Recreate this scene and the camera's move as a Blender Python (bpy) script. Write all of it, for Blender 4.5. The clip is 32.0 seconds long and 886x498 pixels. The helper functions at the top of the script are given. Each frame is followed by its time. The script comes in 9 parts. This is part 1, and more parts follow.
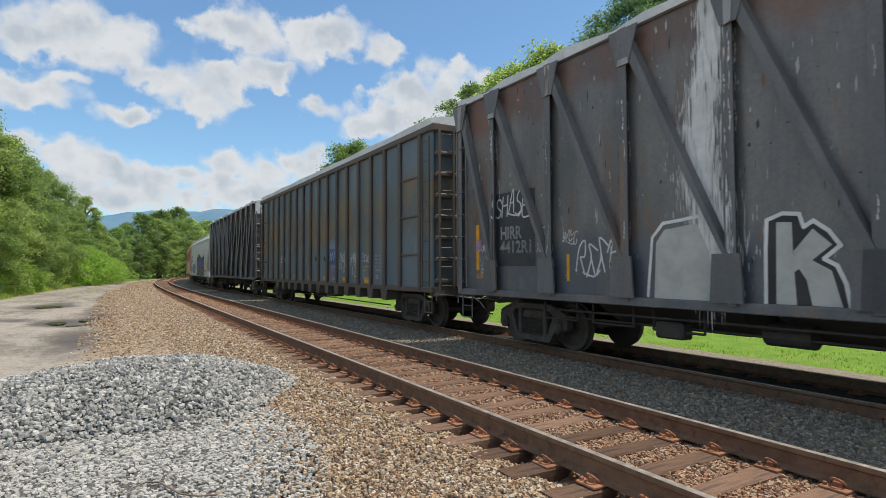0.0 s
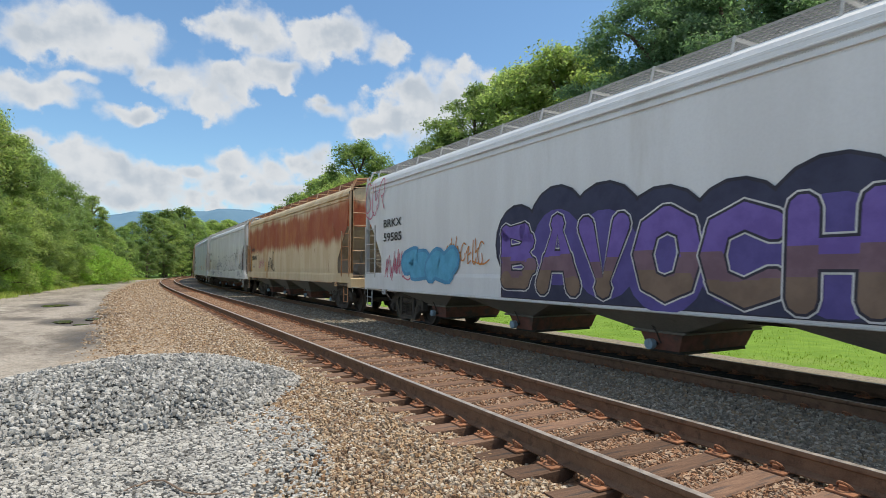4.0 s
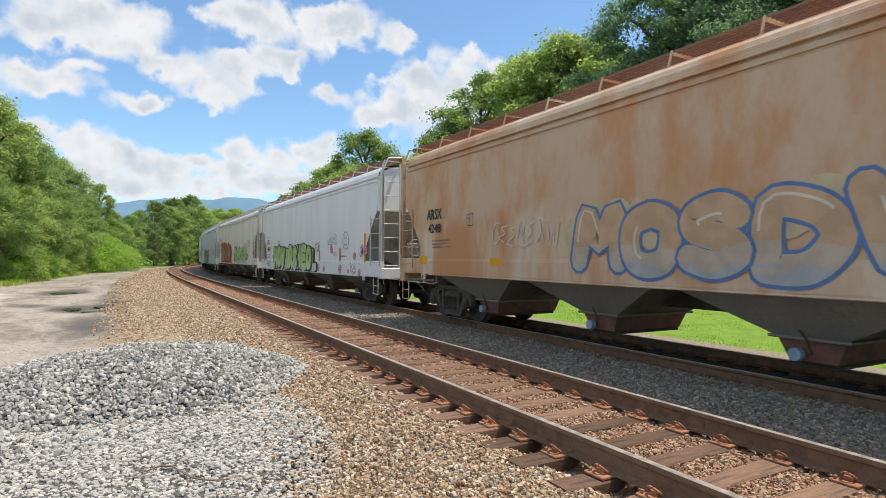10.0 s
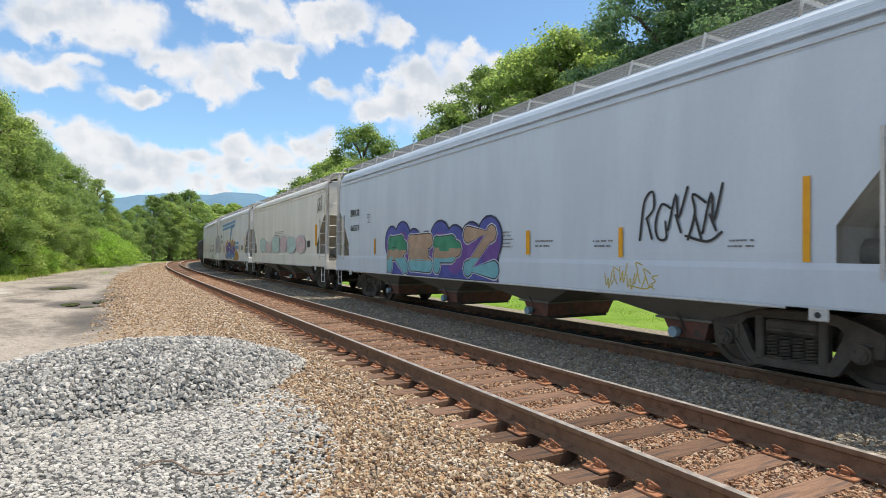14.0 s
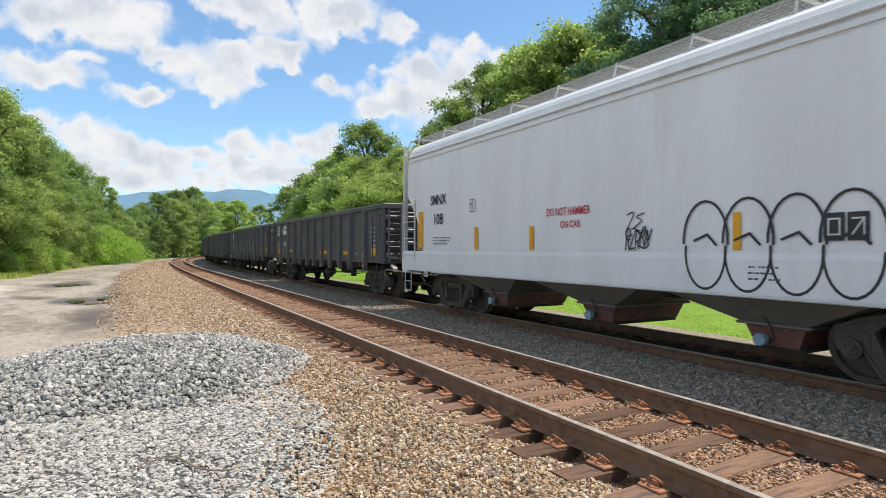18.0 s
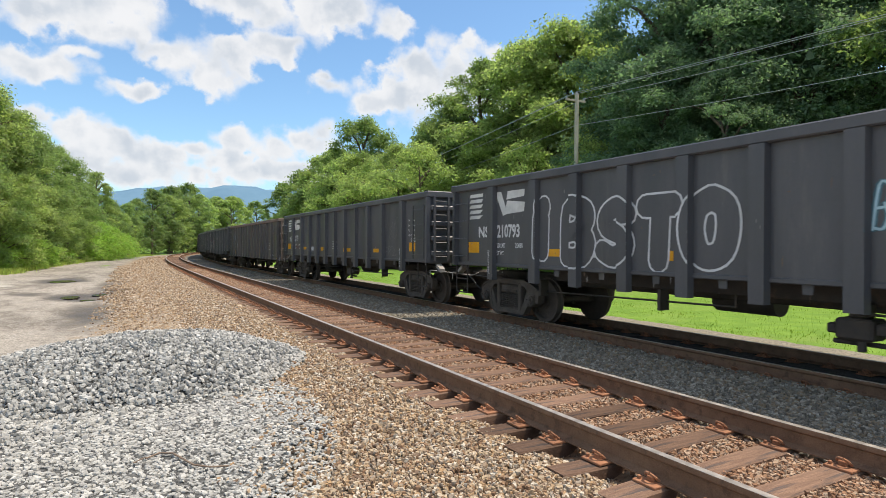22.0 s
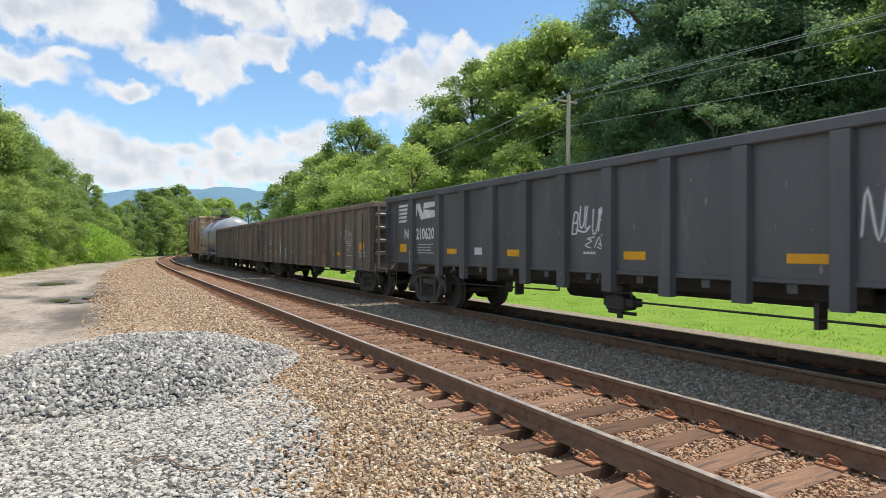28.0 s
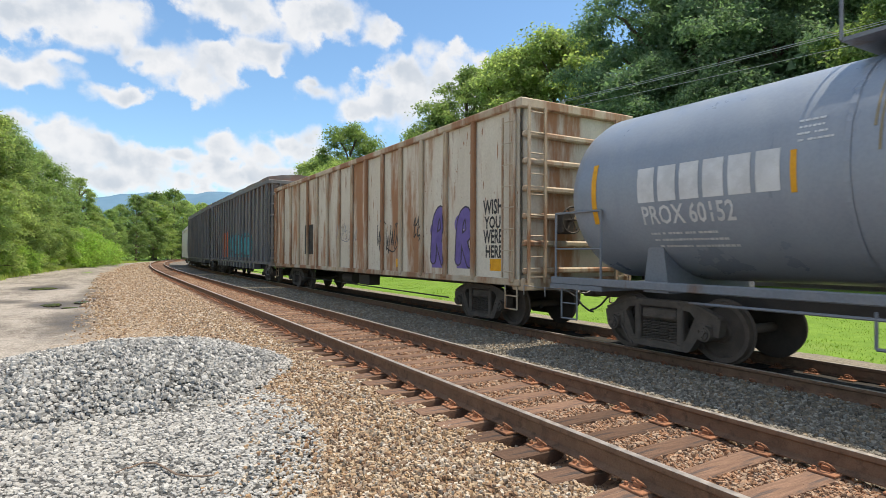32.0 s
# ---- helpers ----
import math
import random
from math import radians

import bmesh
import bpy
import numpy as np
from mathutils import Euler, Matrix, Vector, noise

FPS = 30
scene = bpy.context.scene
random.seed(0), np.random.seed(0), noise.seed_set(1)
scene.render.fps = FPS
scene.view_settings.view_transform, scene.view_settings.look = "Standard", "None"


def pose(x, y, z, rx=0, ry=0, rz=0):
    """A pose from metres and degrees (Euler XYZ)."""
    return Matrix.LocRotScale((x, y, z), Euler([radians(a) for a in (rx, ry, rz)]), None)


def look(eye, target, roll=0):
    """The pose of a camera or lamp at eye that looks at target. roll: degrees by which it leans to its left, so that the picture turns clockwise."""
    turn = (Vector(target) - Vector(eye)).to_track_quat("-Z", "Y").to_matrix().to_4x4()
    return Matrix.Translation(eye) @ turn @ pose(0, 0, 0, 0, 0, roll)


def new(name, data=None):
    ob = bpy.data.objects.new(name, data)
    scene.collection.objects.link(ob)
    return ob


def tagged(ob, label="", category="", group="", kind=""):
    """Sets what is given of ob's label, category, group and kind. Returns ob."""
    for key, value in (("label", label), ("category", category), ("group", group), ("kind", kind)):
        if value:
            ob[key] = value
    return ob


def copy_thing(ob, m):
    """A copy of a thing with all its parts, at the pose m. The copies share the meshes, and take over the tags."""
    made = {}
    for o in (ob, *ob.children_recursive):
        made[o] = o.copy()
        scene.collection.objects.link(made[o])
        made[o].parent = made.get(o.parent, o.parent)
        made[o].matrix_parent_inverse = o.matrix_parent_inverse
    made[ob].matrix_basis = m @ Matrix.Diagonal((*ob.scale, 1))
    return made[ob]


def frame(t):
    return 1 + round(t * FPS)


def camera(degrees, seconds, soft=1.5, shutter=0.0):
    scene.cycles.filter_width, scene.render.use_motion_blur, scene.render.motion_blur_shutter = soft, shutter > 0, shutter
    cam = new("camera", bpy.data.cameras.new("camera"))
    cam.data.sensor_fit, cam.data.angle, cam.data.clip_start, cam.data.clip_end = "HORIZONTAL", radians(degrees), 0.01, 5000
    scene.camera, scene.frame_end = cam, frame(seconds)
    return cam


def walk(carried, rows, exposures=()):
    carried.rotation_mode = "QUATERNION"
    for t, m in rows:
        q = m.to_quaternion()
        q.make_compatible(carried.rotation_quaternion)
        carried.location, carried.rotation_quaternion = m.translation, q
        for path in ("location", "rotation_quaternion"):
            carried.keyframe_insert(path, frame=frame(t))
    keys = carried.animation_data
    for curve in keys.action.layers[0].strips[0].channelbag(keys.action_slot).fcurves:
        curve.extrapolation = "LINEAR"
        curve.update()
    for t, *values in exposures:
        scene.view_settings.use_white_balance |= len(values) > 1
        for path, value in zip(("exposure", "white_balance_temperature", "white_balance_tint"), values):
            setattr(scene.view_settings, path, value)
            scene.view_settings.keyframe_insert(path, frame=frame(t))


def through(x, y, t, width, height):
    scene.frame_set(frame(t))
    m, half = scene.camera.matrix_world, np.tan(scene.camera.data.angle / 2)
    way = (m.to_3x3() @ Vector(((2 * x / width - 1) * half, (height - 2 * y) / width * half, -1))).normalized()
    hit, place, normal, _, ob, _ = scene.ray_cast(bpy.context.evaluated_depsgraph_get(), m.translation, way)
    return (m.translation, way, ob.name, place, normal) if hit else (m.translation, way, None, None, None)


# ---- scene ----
EYE = (0.0, 0.0, 1.459)
cam = camera(75.26, 32.0, soft=0.8, shutter=0.05)


def heading(yaw, pitch, roll):
    a, b = radians(yaw), radians(pitch)
    way = Vector((math.sin(a) * math.cos(b), math.cos(a) * math.cos(b), math.sin(b)))
    return look(EYE, Vector(EYE) + way, roll)


# seconds, then degrees: turn to the right of +Y, tilt up, roll
WALK = [
    (0, 29.389, 1.966, -0.181), (0.5, 29.448, 1.888, -0.087), (1, 29.471, 1.933, -0.123), (1.5, 29.339, 2.024, 0.0),
    (2, 29.317, 2.094, 0.009), (2.5, 29.353, 2.117, 0.052), (3, 29.292, 2.121, -0.056), (3.5, 29.002, 2.154, 0.111),
    (5.5, 28.663, 1.416, 0.005), (6, 28.622, 1.369, 0.082), (6.5, 28.539, 1.366, 0.189), (7, 28.52, 1.295, 0.136),
    (7.5, 28.48, 1.194, 0.224), (8, 28.358, 0.958, 0.16), (8.5, 28.218, 0.897, 0.254), (9, 28.192, 0.899, 0.248),
    (9.5, 28.191, 0.921, 0.359), (10, 28.35, 0.94, 0.287), (10.5, 28.396, 0.94, 0.41), (11, 28.51, 0.985, 0.376),
    (11.5, 28.585, 1.062, 0.201), (12, 28.538, 1.087, 0.289), (12.5, 28.539, 1.06, 0.276), (13, 28.47, 0.937, 0.216),
    (13.5, 28.478, 0.653, 0.357), (14, 28.462, 0.445, 0.267), (14.5, 28.404, 0.358, 0.39), (16.5, 28.24, 0.121, 0.133),
    (17, 28.163, 0.142, -0.017), (17.5, 28.146, 0.116, 0.036), (18, 28.131, 0.083, 0.155), (18.5, 28.142, 0.117, 0.242),
    (19, 28.218, 0.078, 0.297), (19.5, 28.29, 0.001, 0.32), (20, 28.382, -0.096, 0.358), (20.5, 28.499, -0.106, 0.41),
    (21, 28.572, -0.172, 0.347), (21.5, 28.573, -0.228, 0.173), (22, 28.508, -0.259, 0.224), (22.5, 28.495, -0.284, 0.268),
    (23, 28.518, -0.325, 0.22), (23.5, 28.571, -0.355, 0.133), (24, 28.638, -0.39, 0.068), (24.5, 28.652, -0.396, 0.082),
    (25, 28.7, -0.459, 0.089), (25.5, 28.797, -0.474, 0.084), (27.5, 29.146, -0.205, 0.063), (28, 29.232, -0.158, 0.024),
    (28.5, 29.332, -0.061, -0.17), (29, 29.42, 0.104, -0.117), (29.5, 29.549, 0.245, -0.031), (30, 29.61, 0.329, 0.116),
    (30.5, 29.675, 0.388, 0.179), (31, 29.736, 0.39, 0.192), (31.5, 29.76, 0.395, 0.197), (32, 29.772, 0.421, 0.255)]
walk(cam, [(t, heading(a, b, c)) for t, a, b, c in WALK], [(0, 0.07, 6800, 8), (3.5, 0.07, 6800, 8), (6, 0.10, 6900, 9), (7, 0.10, 6800, 9), (8, 0.22, 6850, 10), (9.5, 0.33, 6950, 10), (20, 0.36, 6950, 10), (32, 0.37, 6950, 10)])

# ---- light ----
SUN_WAY = Vector((0.94, -0.34, 2.45)).normalized()
sun = new("sun", bpy.data.lights.new("sun", "SUN"))
sun.data.energy, sun.data.angle, sun.data.color = 4.45, radians(0.6), (1.0, 0.92, 0.80)
sun.matrix_world = look(SUN_WAY * 60, (0, 0, 0))


class Nodes:
    """Short hand for node trees."""
    def __init__(self, tree):
        self.t = tree

    def add(self, kind, op=None, **kw):
        n = self.t.nodes.new(kind)
        if op:
            n.operation = op
        for k, v in kw.items():
            n.inputs[int(k[1:]) if k[0] == "i" and k[1:].isdigit() else k].default_value = v
        return n

    def link(self, a, b):
        self.t.links.new(a, b)

    def put(self, n, slot, v):
        if hasattr(v, "is_linked"):
            self.t.links.new(v, n.inputs[slot])
        elif v is not None:
            n.inputs[slot].default_value = v

    def math(self, op, a, b=None, c=None, clamp=False):
        n = self.add("ShaderNodeMath", op)
        n.use_clamp = clamp
        for i, v in enumerate((a, b, c)):
            self.put(n, i, v)
        return n.outputs[0]

    def vec(self, op, a, b=None, c=None):
        n = self.add("ShaderNodeVectorMath", op)
        for i, v in enumerate((a, b, c)):
            self.put(n, i, v)
        return n.outputs["Value" if op in ("DOT_PRODUCT", "LENGTH") else "Vector"]

    def noise(self, vec, scale, detail=4.0, rough=0.55):
        n = self.add("ShaderNodeTexNoise")
        self.put(n, "Vector", vec)
        n.inputs["Scale"].default_value, n.inputs["Detail"].default_value, n.inputs["Roughness"].default_value = scale, detail, rough
        return n.outputs["Fac"]

    def ramp(self, fac, lo, hi, a=0.0, b=1.0, smooth=True):
        n = self.add("ShaderNodeMapRange")
        n.interpolation_type = "SMOOTHSTEP" if smooth else "LINEAR"
        for i, v in enumerate((fac, lo, hi, a, b)):
            self.put(n, i, v)
        return n.outputs[0]

    def mix(self, fac, a, b, mode="MIX"):
        n = self.add("ShaderNodeMix")
        n.data_type, n.blend_type = "RGBA", mode
        for slot, v in ((0, fac), (6, a), (7, b)):
            self.put(n, slot, (*v, 1) if isinstance(v, tuple) and len(v) == 3 else v)
        return n.outputs[2]


def sky():
    world = bpy.data.worlds.new("sky")
    scene.world = world
    world.use_nodes = True
    n = Nodes(world.node_tree)
    world.node_tree.nodes.clear()
    tex = n.add("ShaderNodeTexSky")
    tex.sky_type, tex.sun_disc = "NISHITA", False
    tex.sun_elevation = math.asin(SUN_WAY.z)
    tex.sun_rotation = math.atan2(SUN_WAY.x, SUN_WAY.y)
    tex.air_density, tex.dust_density, tex.ozone_density = 1.0, 0.6, 2.0
    way = n.add("ShaderNodeTexCoord").outputs["Generated"]
    e0 = Vector((0.1657, 0.9517, 0.2585)).normalized()
    e1 = e0.cross(Vector((0, 0, 1))).normalized()
    e2 = e1.cross(e0)
    d0 = n.math("MAXIMUM", n.vec("DOT_PRODUCT", way, tuple(e0)), 0.02)
    comb = n.add("ShaderNodeCombineXYZ")
    n.put(comb, 0, n.math("DIVIDE", n.vec("DOT_PRODUCT", way, tuple(e1)), d0))
    n.put(comb, 1, n.math("DIVIDE", n.vec("DOT_PRODUCT", way, tuple(e2)), d0))
    uv = comb.outputs[0]
    wob = n.add("ShaderNodeTexNoise")
    n.put(wob, "Vector", uv)
    wob.inputs["Scale"].default_value, wob.inputs["Detail"].default_value = 16.0, 6.0
    uv2 = n.vec("MULTIPLY_ADD", n.vec("SUBTRACT", wob.outputs["Color"], (0.5, 0.5, 0.5)), (0.05, 0.042, 0.0), uv)
    high = [
        (-0.291, 0.075, 0.054, 0.031), (-0.229, 0.087, 0.076, 0.042), (-0.167, 0.088, 0.051, 0.034), (-0.196, 0.057, 0.045, 0.018), (-0.155, 0.050, 0.016, 0.020), (-0.320, 0.004, 0.048, 0.029),
        (-0.275, 0.003, 0.048, 0.020), (-0.237, 0.020, 0.028, 0.007), (-0.093, 0.025, 0.042, 0.034), (-0.055, 0.019, 0.059, 0.039), (-0.130, 0.038, 0.031, 0.018), (-0.023, 0.042, 0.042, 0.025),
        (0.024, 0.058, 0.042, 0.027), (0.055, 0.056, 0.028, 0.024), (-0.050, 0.115, 0.037, 0.025), (-0.006, 0.121, 0.051, 0.031), (0.039, 0.115, 0.059, 0.037), (0.090, 0.114, 0.059, 0.039),
        (0.138, 0.127, 0.051, 0.035), (0.171, 0.126, 0.024, 0.025), (0.228, 0.110, 0.035, 0.024), (0.132, 0.008, 0.032, 0.016), (0.120, 0.019, 0.014, 0.011), (-0.159, -0.024, 0.041, 0.015)]
    bank = [
        (0.300, 0.029, 0.077, 0.065), (0.248, 0.004, 0.073, 0.041), (0.349, 0.045, 0.090, 0.065), (0.207, -0.010, 0.049, 0.024),
        (0.271, 0.052, 0.034, 0.034), (0.423, 0.017, 0.090, 0.049), (-0.296, -0.072, 0.034, 0.016), (-0.250, -0.088, 0.056, 0.025), (-0.198, -0.106, 0.071, 0.027), (-0.138, -0.124, 0.079, 0.027),
        (-0.261, -0.131, 0.085, 0.028), (-0.080, -0.110, 0.051, 0.015), (-0.022, -0.088, 0.033, 0.020), (-0.030, -0.123, 0.062, 0.025), (0.043, -0.103, 0.042, 0.023), (0.095, -0.089, 0.048, 0.024),
        (0.116, -0.073, 0.023, 0.016), (-0.163, -0.151, 0.147, 0.027), (0.039, -0.139, 0.135, 0.025)]
    near = None
    for x, y, rx, ry in high + bank:
        q = n.vec("MULTIPLY_ADD", uv2, (1 / rx, 1 / ry, 0), (-x / rx, -y / ry, 0))
        d = n.vec("LENGTH", q)
        near = d if near is None else n.math("SMOOTH_MIN", near, d, 0.22)
    billow = n.noise(uv, 26.0, 8.0, 0.56)
    lump = n.add("ShaderNodeTexVoronoi", Scale=34.0)
    lump.feature = "SMOOTH_F1"
    n.put(lump, "Vector", uv2)
    puffy = n.math("MULTIPLY_ADD", lump.outputs["Distance"], 0.75, n.math("MULTIPLY", n.math("SUBTRACT", billow, 0.5), 2.0))
    body = n.math("SUBTRACT", n.math("ADD", near, puffy), 0.34)
    # edges are crisp in places and torn to wisps in others
    soft = n.ramp(n.noise(uv, 11.0, 2.0), 0.40, 0.62, 0.28, 0.75)
    density = n.ramp(body, n.math("ADD", 1.0, n.math("MULTIPLY", soft, 0.6)), n.math("SUBTRACT", 1.0, soft))
    density = n.math("MULTIPLY", density, 0.97)
    # unseen cloud cover in the rest of the sky, thickened to fill the shade
    rest = n.ramp(n.noise(n.vec("MULTIPLY", way, (1, 1, 2.2)), 3.2, 7.0, 0.6), 0.45, 0.61)
    out_of_view = n.ramp(n.vec("DOT_PRODUCT", way, tuple(e0)), 0.80, 0.62)
    density = n.math("MAXIMUM", density, n.math("MULTIPLY", rest, out_of_view))
    # billows are bright towards the sun and grey-blue underneath
    above = n.noise(n.vec("ADD", uv, (0.008, 0.020, 0.0)), 15.0, 4.0, 0.5)
    lit = n.ramp(n.math("SUBTRACT", above, n.noise(uv, 15.0, 4.0, 0.5)), -0.12, 0.12)
    thick = n.ramp(body, 1.0, 0.1)
    low = n.ramp(n.noise(uv, 9.0, 3.0), 0.40, 0.62)
    dim = n.math("MULTIPLY", thick, n.math("MULTIPLY_ADD", lit, -0.55, n.math("MULTIPLY_ADD", low, -0.35, 0.9)), clamp=True)
    cloud = n.mix(dim, (0.69, 0.72, 0.775), (0.44, 0.505, 0.60))
    # unseen clouds are set brighter than the seen ones to lift shaded sides
    cloud = n.mix(out_of_view, cloud, (0.95, 0.98, 1.0))
    blue = n.mix(1.0, tex.outputs[0], (0.114, 0.144, 0.160), "MULTIPLY")
    both = n.mix(density, blue, cloud)
    bg = n.add("ShaderNodeBackground")
    n.put(bg, 0, both)
    out = n.add("ShaderNodeOutputWorld")
    n.link(bg.outputs[0], out.inputs[0])


sky()

# ---- materials ----
MATS = {}


def material(name, base, other=None, scale=4.0, third=None, third_at=(0.58, 0.7), third_scale=1.3, streak=1.0, rough=0.8, metal=0.0,
             bump=0.0, bump_scale=40.0, by_object=0.0, by_island=0.0, coat=0.0, spec=0.4, world=False, fine=0.25, two_way=0.0, band=None, stretch=(1, 1, 1)):
    """A weathered surface: base and other mixed by noise, third in blotches; streak > 1 draws the blotches out downwards."""
    if name in MATS:
        return MATS[name]
    m = bpy.data.materials.new(name)
    m.use_nodes = True
    n = Nodes(m.node_tree)
    m.node_tree.nodes.clear()
    p = n.add("ShaderNodeBsdfPrincipled")
    out = n.add("ShaderNodeOutputMaterial")
    n.link(p.outputs[0], out.inputs[0])
    if world:
        co = n.add("ShaderNodeNewGeometry").outputs["Position"]
    else:
        co = n.add("ShaderNodeTexCoord").outputs["Object"]
    low = n.vec("MULTIPLY", co, (stretch[0], stretch[1], stretch[2] / streak))
    a = n.noise(low, scale, 5.0, 0.6)
    col = n.mix(n.ramp(a, 0.35, 0.65), base, other or base)
    if third:
        b = n.noise(n.vec("ADD", low, (7.3, 1.1, 3.7)), third_scale, 6.0, 0.65)
        col = n.mix(n.ramp(b, third_at[0], third_at[1]), col, third)
    for band in (() if not band else band if isinstance(band, list) else [band]):
        # a stain of its own between two heights, with a ragged edge
        z = n.add("ShaderNodeSeparateXYZ")
        n.put(z, 0, co)
        zz = n.math("ADD", z.outputs[2], n.math("MULTIPLY", n.math("SUBTRACT", n.noise(n.vec("MULTIPLY", co, (1, 1, 0.16)), 1.1, 6.0, 0.65), 0.5), 1.3))
        inside = n.math("MULTIPLY", n.ramp(zz, band[0] - 0.22, band[0] + 0.22), n.ramp(zz, band[1] + 0.22, band[1] - 0.22))
        blot = n.noise(n.vec("MULTIPLY", co, (1, 1, 0.45)), 0.9, 6.0, 0.7)
        col = n.mix(inside, col, n.mix(n.ramp(blot, 0.4, 0.65), band[2], band[3]))
    if fine:
        g = n.noise(co, scale * 14, 3.0)
        col = n.mix(n.ramp(g, 0.3, 0.75, 0.0, fine), col, tuple(c * 0.45 for c in base))
    if by_object:
        info = n.add("ShaderNodeObjectInfo").outputs["Random"]
        hsv = n.add("ShaderNodeHueSaturation")
        n.put(hsv, "Color", col)
        n.put(hsv, "Value", n.ramp(info, 0, 1, 1 - by_object, 1 + by_object, False))
        col = hsv.outputs[0]
    if by_island:
        isl = n.add("ShaderNodeNewGeometry").outputs["Random Per Island"]
        hsv = n.add("ShaderNodeHueSaturation")
        n.put(hsv, "Color", col)
        n.put(hsv, "Value", n.ramp(isl, 0, 1, 1 - by_island, 1 + by_island, False))
        n.put(hsv, "Hue", n.ramp(n.math("FRACT", n.math("MULTIPLY", isl, 7.13)), 0, 1, 0.5 - by_island * 0.05, 0.5 + by_island * 0.05, False))
        col = hsv.outputs[0]
    n.put(p, "Base Color", col)
    n.put(p, "Roughness", n.ramp(a, 0.3, 0.7, max(0.0, rough - 0.1), min(1.0, rough + 0.1)))
    p.inputs["Metallic"].default_value = metal
    p.inputs["Specular IOR Level"].default_value = spec
    p.inputs["Coat Weight"].default_value = coat
    if bump:
        bn = n.add("ShaderNodeBump")
        bn.inputs["Strength"].default_value = bump
        bn.inputs["Distance"].default_value = 0.01
        n.put(bn, "Height", n.noise(co, bump_scale, 4.0))
        n.link(bn.outputs[0], p.inputs["Normal"])
    if two_way:
        tr = n.add("ShaderNodeBsdfTranslucent")
        n.put(tr, "Color", n.mix(1.0, col, (1.10, 1.17, 0.78), "MULTIPLY"))
        ms = n.add("ShaderNodeMixShader")
        ms.inputs[0].default_value = two_way
        n.link(p.outputs[0], ms.inputs[1])
        n.link(tr.outputs[0], ms.inputs[2])
        n.link(ms.outputs[0], out.inputs[0])
    MATS[name] = m
    return m


# ---- mesh building ----
class MB:
    """Collects vertices and faces of one part."""
    def __init__(self):
        self.v, self.f = [], []

    def add(self, vs, fs):
        o = len(self.v)
        self.v += [tuple(p) for p in vs]
        self.f += [tuple(i + o for i in f) for f in fs]
        return self

    def box(self, x0, x1, y0, y1, z0, z1, c=0.0):
        if x0 > x1: x0, x1 = x1, x0
        if y0 > y1: y0, y1 = y1, y0
        if z0 > z1: z0, z1 = z1, z0
        c = min(c, (x1 - x0) * 0.4, (y1 - y0) * 0.4, (z1 - z0) * 0.4)
        if c <= 0:
            vs = [(x, y, z) for x in (x0, x1) for y in (y0, y1) for z in (z0, z1)]
            return self.add(vs, [(0, 1, 3, 2), (4, 6, 7, 5), (0, 4, 5, 1), (2, 3, 7, 6), (0, 2, 6, 4), (1, 5, 7, 3)])
        # chamfered: three corner points each
        o = len(self.v)
        ix = {}
        for i, x in enumerate((x0, x1)):
            for j, y in enumerate((y0, y1)):
                for k, z in enumerate((z0, z1)):
                    sx, sy, sz = (c if i == 0 else -c), (c if j == 0 else -c), (c if k == 0 else -c)
                    ix[i, j, k] = len(self.v)
                    self.v += [(x, y + sy, z + sz), (x + sx, y, z + sz), (x + sx, y + sy, z)]
        q = lambda a, s: ix[a] + s
        for i in (0, 1):
            s = [(i, 0, 0), (i, 0, 1), (i, 1, 1), (i, 1, 0)]
            self.f.append(tuple(q(a, 0) for a in (s if i == 0 else s[::-1])))
            s = [(0, i, 0), (1, i, 0), (1, i, 1), (0, i, 1)]
            self.f.append(tuple(q(a, 1) for a in (s if i == 0 else s[::-1])))
            s = [(0, 0, i), (0, 1, i), (1, 1, i), (1, 0, i)]
            self.f.append(tuple(q(a, 2) for a in (s if i == 0 else s[::-1])))
        for a in (0, 1):
            for b in (0, 1):
                self.f.append((q((0, a, b), 1), q((1, a, b), 1), q((1, a, b), 2), q((0, a, b), 2)))
                self.f.append((q((a, 0, b), 0), q((a, 1, b), 0), q((a, 1, b), 2), q((a, 0, b), 2)))
                self.f.append((q((a, b, 0), 0), q((a, b, 1), 0), q((a, b, 1), 1), q((a, b, 0), 1)))
        for a in ix:
            self.f.append((ix[a], ix[a] + 1, ix[a] + 2))
        return self

    def rod(self, p0, p1, r, n=8, r1=None):
        p0, p1 = Vector(p0), Vector(p1)
        w = (p1 - p0).normalized()
        u = w.orthogonal().normalized()
        t = w.cross(u)
        r1 = r if r1 is None else r1
        vs = [p + (u * math.cos(2 * math.pi * i / n) + t * math.sin(2 * math.pi * i / n)) * rr for p, rr in ((p0, r), (p1, r1)) for i in range(n)]
        fs = [(i, (i + 1) % n, n + (i + 1) % n, n + i) for i in range(n)] + [tuple(range(n))[::-1], tuple(range(n, 2 * n))]
        return self.add(vs, fs)

    def tube(self, pts, r, n=6):
        for a, b in zip(pts, pts[1:]):
            self.rod(a, b, r, n)
        return self

    def prism(self, poly, y0, y1):
        """A polygon of (x, z) pushed from y0 to y1."""
        n = len(poly)
        vs = [(x, y, z) for y in (y0, y1) for x, z in poly]
        return self.add(vs, [tuple(range(n)), tuple(range(2 * n - 1, n - 1, -1))] + [(i, n + i, n + (i + 1) % n, (i + 1) % n) for i in range(n)])

